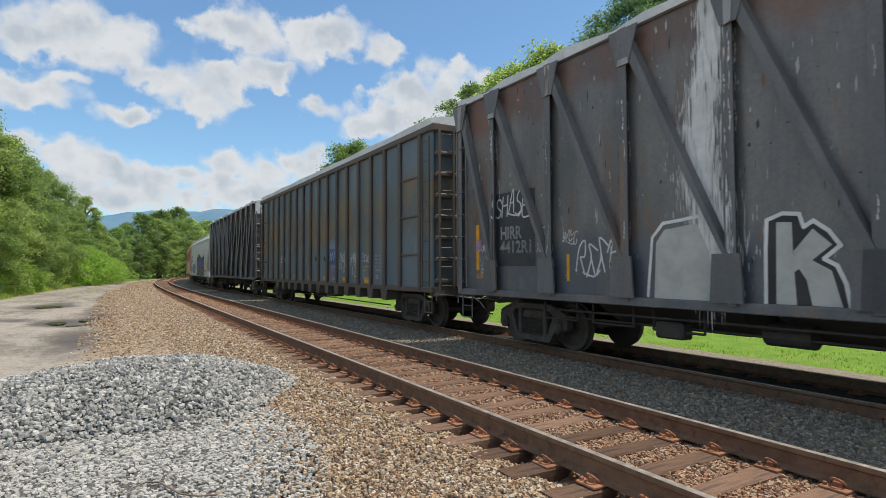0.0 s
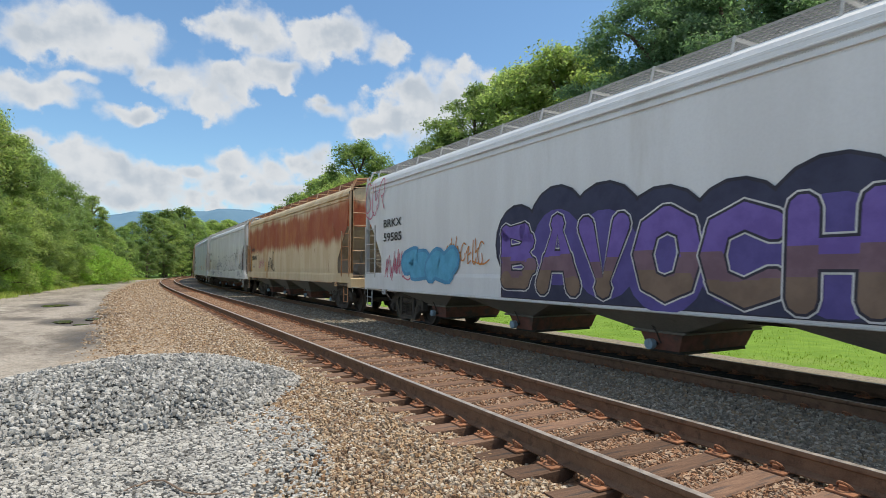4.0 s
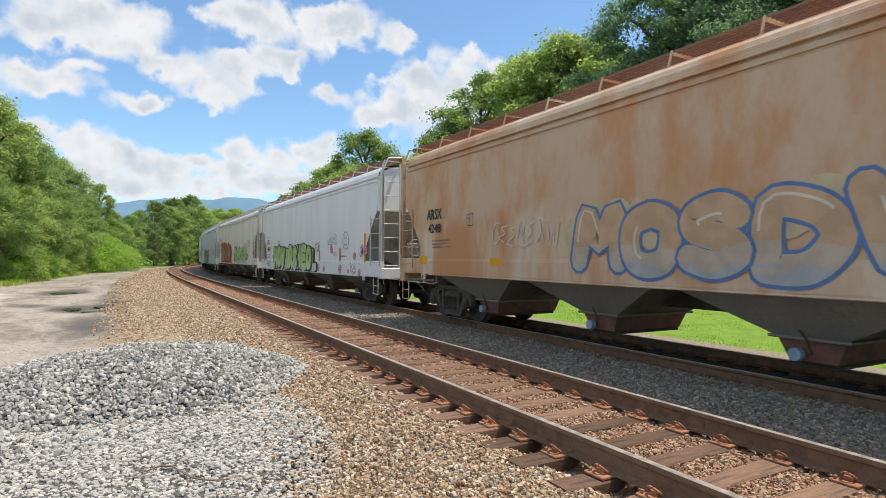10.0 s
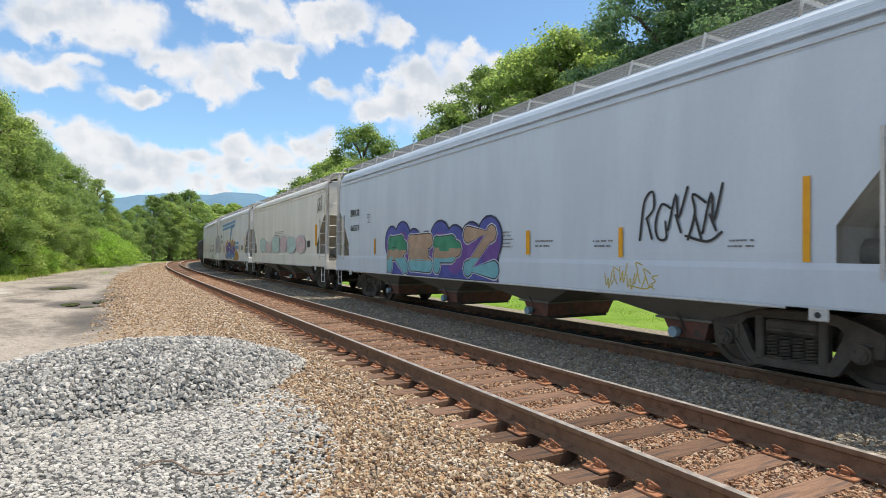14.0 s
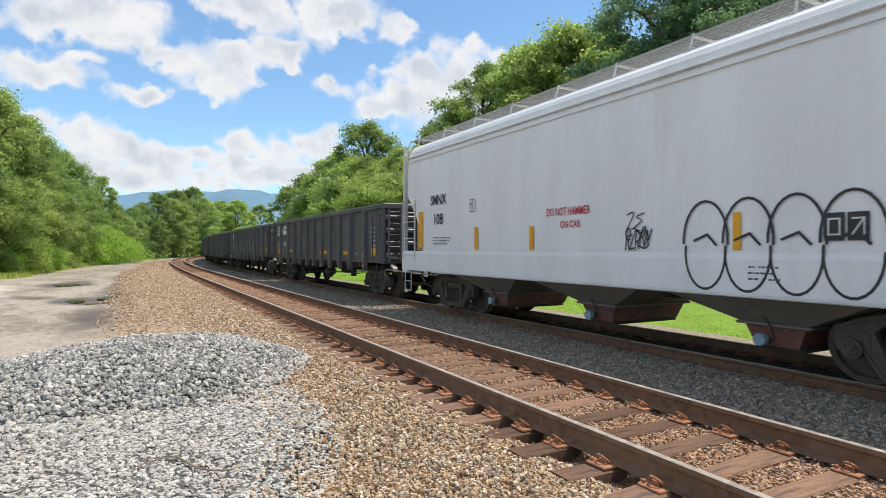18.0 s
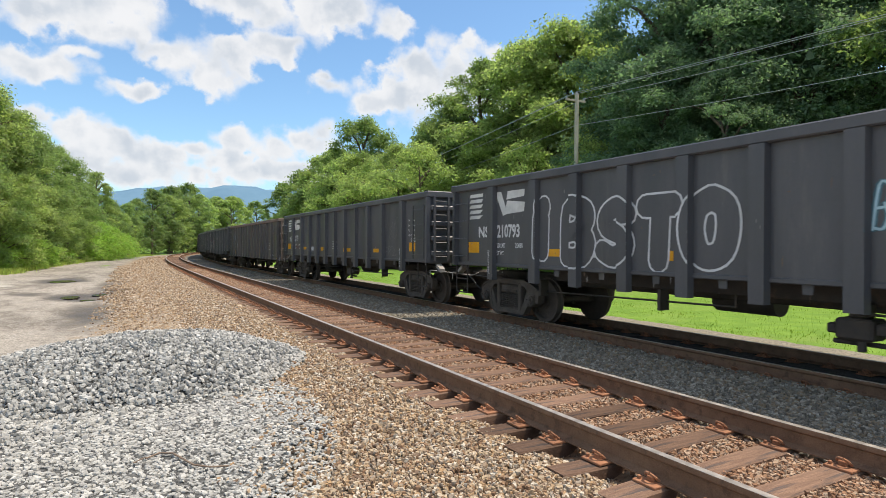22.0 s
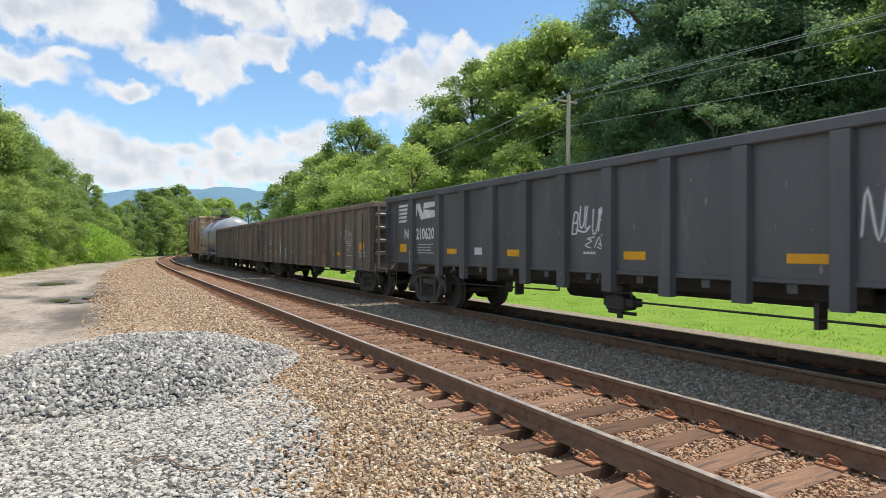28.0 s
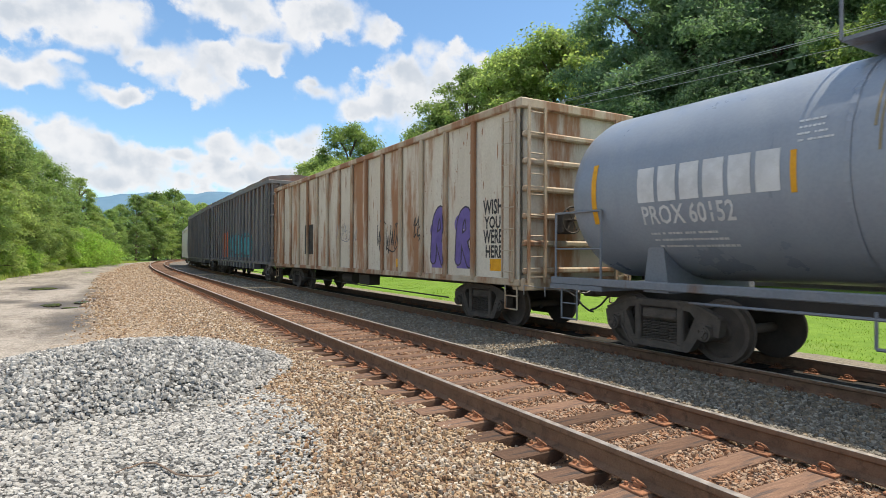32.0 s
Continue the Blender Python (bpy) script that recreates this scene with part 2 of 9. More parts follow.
    def loft(self, poly, x0, x1):
        """A polygon of (y, z) pushed from x0 to x1."""
        n = len(poly)
        vs = [(x, y, z) for x in (x0, x1) for y, z in poly]
        return self.add(vs, [tuple(range(n)), tuple(range(2 * n - 1, n - 1, -1))] + [(i, n + i, n + (i + 1) % n, (i + 1) % n) for i in range(n)])

    def skin(self, rings, cap=True):
        n = len(rings[0])
        o = len(self.v)
        for r in rings:
            self.v += [tuple(p) for p in r]
        for k in range(len(rings) - 1):
            for i in range(n):
                j = (i + 1) % n
                self.f.append((o + k * n + i, o + k * n + j, o + (k + 1) * n + j, o + (k + 1) * n + i))
        if cap:
            self.f.append(tuple(o + i for i in range(n))[::-1])
            self.f.append(tuple(o + (len(rings) - 1) * n + i for i in range(n)))
        return self

    def mesh(self, name, smooth=False):
        me = bpy.data.meshes.new(name)
        me.from_pydata(self.v, [], self.f)
        bm = bmesh.new()
        bm.from_mesh(me)
        bmesh.ops.recalc_face_normals(bm, faces=bm.faces)
        bm.to_mesh(me)
        bm.free()
        if smooth:
            me.polygons.foreach_set("use_smooth", [True] * len(me.polygons))
            me.set_sharp_from_angle(angle=radians(35))
        return me


def part(name, mb, mat, parent, label="", smooth=False, at=None):
    me = mb if isinstance(mb, bpy.types.Mesh) else mb.mesh(name, smooth)
    if not me.materials:
        me.materials.append(mat)
    ob = new(name, me)
    ob.parent = parent
    if at is not None:
        ob.matrix_basis = at
    if label:
        ob["label"] = label
    return ob


def thing(name, label, category, group="", kind="", at=None):
    ob = new(name)
    ob.empty_display_size = 0.2
    if at is not None:
        ob.matrix_basis = at
    return tagged(ob, label, category, group, kind)


def raw_mesh(name, verts, faces, mat, smooth=False):
    """A mesh from numpy arrays of vertices and equal-sided faces."""
    me = bpy.data.meshes.new(name)
    nf, k = faces.shape
    me.vertices.add(len(verts))
    me.vertices.foreach_set("co", np.asarray(verts, np.float32).ravel())
    me.loops.add(nf * k)
    me.loops.foreach_set("vertex_index", faces.astype(np.int32).ravel())
    me.polygons.add(nf)
    me.polygons.foreach_set("loop_start", np.arange(0, nf * k, k, dtype=np.int32))
    me.polygons.foreach_set("use_smooth", np.full(nf, smooth))
    me.update(calc_edges=True)
    me.materials.append(mat)
    return me


# ---- the line of the tracks ----
D1, SEP, Z2 = 4.057, 4.548, -0.154
STEP = 0.25
_s = np.arange(-140, 640, STEP)
_k = np.where(_s < 0, -0.00104, np.minimum(-0.001038 + 0.00004591 * _s, 0.0052))
_th = np.cumsum(_k) * STEP
_i0 = int(140 / STEP)
_th -= _th[_i0]
_th = np.minimum(_th, 1.45)
_x = np.cumsum(np.sin(_th)) * STEP
_y = np.cumsum(np.cos(_th)) * STEP
_x += D1 - _x[_i0]
_y -= _y[_i0]


def line(s, off=0.0):
    """Place and turn (to the right of +Y) at s along the near track, off to its right."""
    th, x, y = np.interp(s, _s, _th), np.interp(s, _s, _x), np.interp(s, _s, _y)
    return x + off * np.cos(th), y - off * np.sin(th), th


def to_line(x, y):
    """s and offset of points of the plan."""
    x, y = np.asarray(x, float), np.asarray(y, float)
    best = np.clip(y, -130, 600)
    for _ in range(12):
        px, py, th = line(best)
        best = np.clip(best + ((x - px) * np.sin(th) + (y - py) * np.cos(th)) * 0.8, -135, 620)
    px, py, th = line(best)
    return best, (x - px) * np.cos(th) - (y - py) * np.sin(th)


def spot(s, off, z=0.0):
    x, y, th = line(s, off)
    return pose(float(x), float(y), z, 0, 0, 90 - math.degrees(th))


X_OF = lambda t: 13.4929 * t + 0.27552 * t * t / 32 - 0.23827 * t ** 3 / 1024


# ---- ground ----
def bed(off):
    """Height of the ground across the line."""
    return np.interp(off, [-60, -12, -4.6, -3.4, -1.9, -1.4, -1.08, -0.97, -0.84, -0.6, 0.62, 1.0, 1.4, 2.0, 2.7, 3.7, 5.4, 6.0, 7.8, 9.3, 30, 60],
                     [-0.3, -0.42, -0.46, -0.40, -0.258, -0.218, -0.236, -0.312, -0.312, -0.229, -0.229, -0.266, -0.27, -0.33, -0.345, -0.336, -0.336, -0.36, -0.46, -0.78, -0.6, 0.4])


def ground_material():
    m = bpy.data.materials.new("ground_earth")
    m.use_nodes = True
    n = Nodes(m.node_tree)
    p = m.node_tree.nodes["Principled BSDF"]
    geo = n.add("ShaderNodeNewGeometry")
    co = geo.outputs["Position"]
    att = n.add("ShaderNodeAttribute")
    att.attribute_name = "green"
    big = n.noise(co, 0.33, 6.0, 0.65)
    mid = n.noise(co, 1.6, 5.0, 0.65)
    fine = n.noise(co, 28.0, 4.0, 0.6)
    pale_a = n.add("ShaderNodeAttribute")
    pale_a.attribute_name = "pale"
    worn = n.vec("MULTIPLY", co, (1.0, 0.38, 1.0))
    road = n.mix(n.ramp(n.noise(worn, 0.55, 7.0, 0.68), 0.44, 0.57), (0.36, 0.32, 0.275), (0.16, 0.138, 0.115))
    road = n.mix(n.ramp(n.noise(worn, 2.4, 6.0, 0.7), 0.48, 0.62, 0.0, 0.6), road, (0.40, 0.365, 0.32))
    grit = n.add("ShaderNodeTexVoronoi", Scale=42.0)
    n.put(grit, "Vector", co)
    grit_tone = n.add("ShaderNodeSeparateColor")
    n.put(grit_tone, 0, grit.outputs["Color"])
    road = n.mix(n.ramp(mid, 0.47, 0.70, 0.0, 0.65), road, (0.37, 0.338, 0.298))
    road = n.mix(n.ramp(n.noise(co, 5.0, 5.0, 0.7), 0.5, 0.68, 0.0, 0.7), road, (0.15, 0.125, 0.105))
    chips = n.add("ShaderNodeTexVoronoi", Scale=17.0)
    n.put(chips, "Vector", co)
    chip_tone = n.add("ShaderNodeSeparateColor")
    n.put(chip_tone, 0, chips.outputs["Color"])
    road = n.mix(n.math("MULTIPLY", n.ramp(chip_tone.outputs[0], 0.82, 0.86, 0.0, 0.6), n.ramp(chips.outputs["Distance"], 0.5, 0.3)), road, (0.47, 0.44, 0.40))
    road = n.mix(n.ramp(fine, 0.4, 0.7, 0.0, 0.55), road, (0.10, 0.09, 0.08))
    road = n.mix(n.ramp(n.math("ADD", pale_a.outputs["Fac"], n.math("MULTIPLY", n.math("SUBTRACT", n.noise(co, 0.8, 6.0, 0.7), 0.5), 1.3)), 0.35, 0.75, 0.0, 0.85), road, (0.56, 0.53, 0.48))
    road = n.mix(n.ramp(grit_tone.outputs[1], 0.0, 1.0, 0.0, 0.42, False), road, n.mix(n.ramp(grit_tone.outputs[2], 0.55, 0.7), (0.095, 0.082, 0.068), (0.50, 0.46, 0.41)))
    stony = n.add("ShaderNodeAttribute")
    stony.attribute_name = "stony"
    gravel = n.mix(n.ramp(n.noise(co, 16.0, 5.0, 0.6), 0.35, 0.65), (0.37, 0.29, 0.205), (0.24, 0.175, 0.12))
    gravel = n.mix(n.ramp(n.noise(co, 26.0, 6.0, 0.65), 0.5, 0.6), gravel, (0.09, 0.065, 0.045))
    road = n.mix(n.ramp(n.math("ADD", stony.outputs["Fac"], n.math("MULTIPLY", n.math("SUBTRACT", n.noise(co, 2.6, 6.0, 0.7), 0.5), 1.5)), 0.3, 0.7), road, gravel)
    grass = n.mix(n.ramp(mid, 0.35, 0.65), (0.20, 0.33, 0.045), (0.14, 0.25, 0.03))
    grass = n.mix(n.ramp(big, 0.5, 0.75, 0.0, 0.6), grass, (0.24, 0.30, 0.08))
    grass = n.mix(n.ramp(fine, 0.3, 0.7, 0.0, 0.6), grass, (0.05, 0.12, 0.012))
    wet_a = n.add("ShaderNodeAttribute")
    wet_a.attribute_name = "wet"
    wet = n.ramp(n.math("ADD", wet_a.outputs["Fac"], n.math("MULTIPLY", n.math("SUBTRACT", n.noise(co, 0.9, 5.0, 0.6), 0.5), 0.7)), 0.25, 0.75)
    road = n.mix(n.math("MULTIPLY", wet, 0.9), road, (0.075, 0.066, 0.058))
    n.put(p, "Roughness", n.ramp(wet, 0.55, 1.0, 0.95, 0.62))
    edge = n.ramp(n.math("ADD", att.outputs["Fac"], n.math("MULTIPLY", n.math("SUBTRACT", mid, 0.5), 0.8)), 0.4, 0.6)
    n.put(p, "Base Color", n.mix(edge, road, grass))
    p.inputs["Specular IOR Level"].default_value = 0.3
    bn = n.add("ShaderNodeBump")
    bn.inputs["Strength"].default_value, bn.inputs["Distance"].default_value = 0.6, 0.03
    n.put(bn, "Height", fine)
    n.link(bn.outputs[0], p.inputs["Normal"])
    return m


def green_cover(x, y, s, off):
    """How grassy the ground is: 0 road and gravel, 1 grass."""
    edge = np.interp(s, [36, 44, 56, 76, 94, 115, 150], [-16, -11.2, -10.7, -9.5, -8.6, -6.6, -5.2])
    left = np.interp(edge - off + 0.5 * np.sin(s * 0.55) + 0.3 * np.sin(s * 1.7), [-0.9, 0.9], [0, 1])
    left = np.where(s < 36, 0, left)
    strip = 0.62 * np.exp(-((s - 62) / 5.0) ** 2 - ((off + 6.0) / 0.8) ** 2) + 0.55 * np.exp(-((s - 84) / 7.0) ** 2 - ((off + 6.3) / 0.7) ** 2)
    right = np.interp(off, [8.6, 9.8], [0, 1])
    return np.where(off > 0, right, np.where(s < 20, 0, np.maximum(left, strip)))


def make_ground():
    def ticks(marks):
        out = []
        for a, b, d in marks:
            out += list(np.arange(a, b, d))
        return np.array(out + [marks[-1][1]])
    xs = ticks([(-3200, -400, 400), (-400, -60, 20), (-60, -20, 2), (-20, 30, 0.5), (30, 80, 2), (80, 500, 20), (500, 3300, 400)])
    ys = ticks([(-1200, -200, 200), (-200, -20, 10), (-20, 50, 0.5), (50, 160, 1.5), (160, 420, 10), (420, 3600, 265)])
    gx, gy = np.meshgrid(xs, ys)
    s, off = to_line(gx.ravel(), gy.ravel())
    x, y = gx.ravel(), gy.ravel()
    z = bed(np.clip(off, -60, 60))
    z = np.where((off > -3.1) & (off < 8.2), z - 0.22, z)
    lump = np.sin(x * 1.7 + np.sin(y * 0.9)) * np.sin(y * 1.3 + 0.7 * np.sin(x)) * 0.02
    z = z + np.where(np.abs(off) < 40, lump, 0)
    # shallow wheel ruts and hollows in the road
    for cx, cy, r, d in ((-3.27, 37.2, 1.3, 0.12), (-2.03, 25.8, 0.8, 0.12), (-1.09, 26.8, 0.7, 0.11), (-1.35, 24.3, 0.6, 0.1), (-3.6, 27.5, 0.9, 0.06)):
        z -= d * np.exp(-((x - cx) ** 2 + ((y - cy) / 2.0) ** 2) / r ** 2)
    far = np.hypot(x, y)
    z = np.where(far > 500, -1.0, z)
    nx, ny = len(xs), len(ys)
    i = np.arange(ny - 1)[:, None] * nx + np.arange(nx - 1)[None]
    faces = np.stack([i, i + 1, i + nx + 1, i + nx], -1).reshape(-1, 4)
    me = raw_mesh("ground", np.stack([x, y, z], 1), faces, ground_material(), True)
    a = me.attributes.new("green", "FLOAT", "POINT")
    a.data.foreach_set("value", np.where(far > 300, 1, green_cover(x, y, s, off)).astype(np.float32))
    wet = np.zeros(len(x))
    for cx, cy, rx, ry, k in ((-1.0, 19, 1.1, 5, 0.72), (-0.7, 29, 1.0, 9, 0.74), (-3.27, 37.2, 1.6, 3.5, 0.95), (-2.03, 25.8, 0.9, 1.9, 1.0), (-1.09, 26.8, 0.8, 1.8, 0.95), (-1.35, 24.3, 0.7, 1.2, 0.9),
                              (-3.6, 27.5, 1.2, 1.4, 0.75), (-1.0, 44, 1.2, 10, 0.5), (-1.5, 58, 1.2, 9, 0.45)):
        wet = np.maximum(wet, k * np.exp(-((x - cx) / rx) ** 2 - ((y - cy) / ry) ** 2))
    me.attributes.new("wet", "FLOAT", "POINT").data.foreach_set("value", wet.astype(np.float32))
    pale = np.interp(off, [-30, -11, -8.2, -7.0], [0.9, 0.85, 0.35, 0.1]) * np.interp(s, [4, 12, 34, 44], [0.3, 1, 1, 0]) * (off < 0)
    me.attributes.new("pale", "FLOAT", "POINT").data.foreach_set("value", np.where(far > 300, 0, pale).astype(np.float32))
    st = np.interp(off, [-6.3, -4.6, -3.6, 0], [0, 0.42, 1, 1]) * (off < 9)
    me.attributes.new("stony", "FLOAT", "POINT").data.foreach_set("value", np.where(far > 300, 0, st).astype(np.float32))
    tagged(new("ground", me), "pale dirt road and green grass beside the railway", "ground", kind="structure")


make_ground()


def puddles():
    water = material("muddy_water", (0.03, 0.026, 0.02), (0.04, 0.035, 0.027), 2.0, rough=0.16, spec=0.35, fine=0.0, world=True)
    for k, (cx, cy, rx, ry) in enumerate(((-3.27, 37.2, 0.5, 0.9), (-2.03, 25.8, 0.26, 0.6), (-1.09, 26.8, 0.24, 0.42), (-1.35, 24.3, 0.2, 0.24))):
        r = random.Random(k)
        z = float(bed(to_line(cx, cy)[1])) - 0.075
        ring = [(cx + rx * 1.25 * math.cos(a) * r.uniform(0.8, 1.1), cy + ry * 1.25 * math.sin(a) * r.uniform(0.8, 1.1)) for a in [2 * math.pi * i / 22 for i in range(22)]]
        mb = MB().add([(x, y, z) for x, y in ring] + [(x, y, z - 0.15) for x, y in ring], [tuple(range(22))] + [(i, 22 + i, 22 + (i + 1) % 22, (i + 1) % 22) for i in range(22)])
        tagged(new("puddle", mb.mesh("puddle")), "small muddy puddle in a hollow of the road", "puddle", "puddles in the road").data.materials.append(water)


puddles()


def stone_material(name, tones, rough=0.9):
    m = bpy.data.materials.new(name)
    m.use_nodes = True
    n = Nodes(m.node_tree)
    p = m.node_tree.nodes["Principled BSDF"]
    isl = n.add("ShaderNodeNewGeometry").outputs["Random Per Island"]
    ramp = n.add("ShaderNodeValToRGB")
    n.put(ramp, 0, isl)
    el = ramp.color_ramp.elements
    ramp.color_ramp.interpolation = "CONSTANT"
    while len(el) < len(tones):
        el.new(0.5)
    for i, c in enumerate(tones):
        el[i].position, el[i].color = i / len(tones), (*c, 1)
    co = n.add("ShaderNodeTexCoord").outputs["Object"]
    g = n.noise(co, 60.0, 3.0)
    n.put(p, "Base Color", n.mix(n.ramp(g, 0.35, 0.7, 0.0, 0.35), ramp.outputs[0], tuple(c * 0.5 for c in tones[0])))
    p.inputs["Roughness"].default_value = rough
    p.inputs["Specular IOR Level"].default_value = 0.12
    return m


TAN = stone_material("brown_ballast", [(0.324, 0.224, 0.141), (0.405, 0.310, 0.216), (0.225, 0.138, 0.087), (0.450, 0.370, 0.282), (0.342, 0.224, 0.129), (0.162, 0.112, 0.083), (0.414, 0.318, 0.216), (0.279, 0.232, 0.187), (0.504, 0.447, 0.373), (0.270, 0.198, 0.141)])
RUSTY = stone_material("rusty_ballast", [(0.285, 0.165, 0.10), (0.35, 0.228, 0.152), (0.205, 0.115, 0.072), (0.41, 0.295, 0.212), (0.31, 0.172, 0.105), (0.24, 0.165, 0.12), (0.33, 0.25, 0.185)])
GREY = stone_material("grey_ballast", [(0.221, 0.201, 0.166), (0.288, 0.262, 0.213), (0.149, 0.133, 0.109), (0.371, 0.343, 0.285), (0.242, 0.211, 0.164), (0.180, 0.162, 0.133), (0.258, 0.197, 0.131)])
DULL = stone_material("dull_grey_stone", [(0.33, 0.33, 0.318), (0.40, 0.395, 0.38), (0.25, 0.25, 0.242), (0.44, 0.435, 0.42), (0.35, 0.342, 0.328), (0.29, 0.29, 0.28), (0.48, 0.475, 0.46), (0.19, 0.19, 0.185)])
PALE = stone_material("pale_gravel", [(0.36, 0.355, 0.335), (0.42, 0.41, 0.388), (0.30, 0.295, 0.282), (0.46, 0.45, 0.427), (0.38, 0.365, 0.342), (0.325, 0.32, 0.307), (0.49, 0.48, 0.458), (0.25, 0.245, 0.237)])


def pile_height(x, y):
    """The heap of gravel beside the line, above the road."""
    dx, dy = (x + 0.05) / 2.48, (y - 9.4) / 2.35
    r = np.sqrt(dx * dx + dy * dy)
    wob = 0.06 * np.sin(np.arctan2(dy, dx) * 3 + 1.0) + 0.04 * np.sin(np.arctan2(dy, dx) * 7)
    top = 0.56 * np.clip(1 - (r * (1 + wob)) ** 1.7, 0, 1) ** 0.85
    apron = 0.07 * np.clip(1 - np.sqrt(((x + 1.1) / 3.0) ** 2 + ((y - 6.3) / 3.6) ** 2), 0, 1) ** 0.4
    return np.maximum(top, apron)


rng = np.random.default_rng(5)


def surface(x, y):
    s, off = to_line(x, y)
    return bed(off) + pile_height(x, y), s, off


def bed_sweep():
    # the strip from 3.62 to 6.2 is near black: the train's shade, painted in
    mats = {"shoulder": ([-4.4, -4.1, -3.8, -3.5, -3.2, -3.0, -2.6, -2.2, -1.9, -1.4, -1.16, -1.0, -0.9], TAN), "crib": ([-0.9, -0.85, -0.6, 0, 0.62, 1.0, 1.2], RUSTY),
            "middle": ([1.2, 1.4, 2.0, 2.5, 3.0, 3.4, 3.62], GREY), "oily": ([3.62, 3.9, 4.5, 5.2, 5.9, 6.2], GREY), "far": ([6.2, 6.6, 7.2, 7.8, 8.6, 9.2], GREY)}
    ss = np.concatenate([np.arange(-25, 40, 0.25), np.arange(40, 140, 1.0), np.arange(140, 330, 3.0)])
    for kind, (offs, mat) in mats.items():
        o, s = np.meshgrid(np.array(offs), ss)
        x, y, _ = line(s.ravel(), o.ravel())
        z = bed(o.ravel()) - 0.012 + 0.012 * np.sin(x * 9.1 + y * 3.3) * np.sin(y * 7.7)
        edge = o.ravel() + 3.75 + 0.3 * np.sin(y * 0.9) + 0.22 * np.sin(y * 2.7 + 1) + 0.15 * np.sin(y * 6.1)
        z = np.where(o.ravel() < -2.9, z + np.clip(edge * 0.09, -0.12, 0.03), z)
        z = np.where((o.ravel() <= -4.35) | (o.ravel() > 9), z - 0.12, z)
        nx = len(offs)
        i = np.arange(len(ss) - 1)[:, None] * nx + np.arange(nx - 1)[None]
        f = np.stack([i, i + 1, i + nx + 1, i + nx], -1).reshape(-1, 4)
        flat = {"shoulder": material("shoulder_bed", (0.37, 0.29, 0.205), (0.24, 0.175, 0.12), 16.0, (0.09, 0.065, 0.045), (0.5, 0.6), 26.0, world=True, bump=1.0, bump_scale=40, rough=0.95),
                "crib": material("crib_bed", (0.33, 0.20, 0.12), (0.22, 0.125, 0.075), 16.0, (0.07, 0.045, 0.03), (0.5, 0.6), 26.0, world=True, bump=1.0, bump_scale=40, rough=0.95),
                "middle": material("middle_bed", (0.20, 0.178, 0.145), (0.13, 0.113, 0.09), 16.0, (0.05, 0.043, 0.035), (0.5, 0.6), 26.0, world=True, bump=1.0, bump_scale=40, rough=0.95),
                "oily": material("shaded_bed", (0.030, 0.026, 0.022), (0.02, 0.018, 0.016), 16.0, (0.012, 0.011, 0.01), (0.5, 0.6), 26.0, world=True, bump=1.0, bump_scale=40, rough=0.8),
                "far": material("dusty_bed", (0.30, 0.265, 0.21), (0.20, 0.175, 0.135), 16.0, (0.08, 0.07, 0.055), (0.5, 0.6), 26.0, world=True, bump=1.0, bump_scale=40, rough=0.95)}[kind]
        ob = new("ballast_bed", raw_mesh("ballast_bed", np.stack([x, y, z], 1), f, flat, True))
        tagged(ob, {"shoulder": "sloping shoulder of tan crushed stone ballast", "crib": "rust-stained ballast between the sleepers", "middle": "grey crushed stone ballast between the tracks", "oily": "ballast under the far track, darkened for the train's shade", "far": "dusty brown ballast beyond the far track"}[kind], "ballast", kind="structure")


bed_sweep()


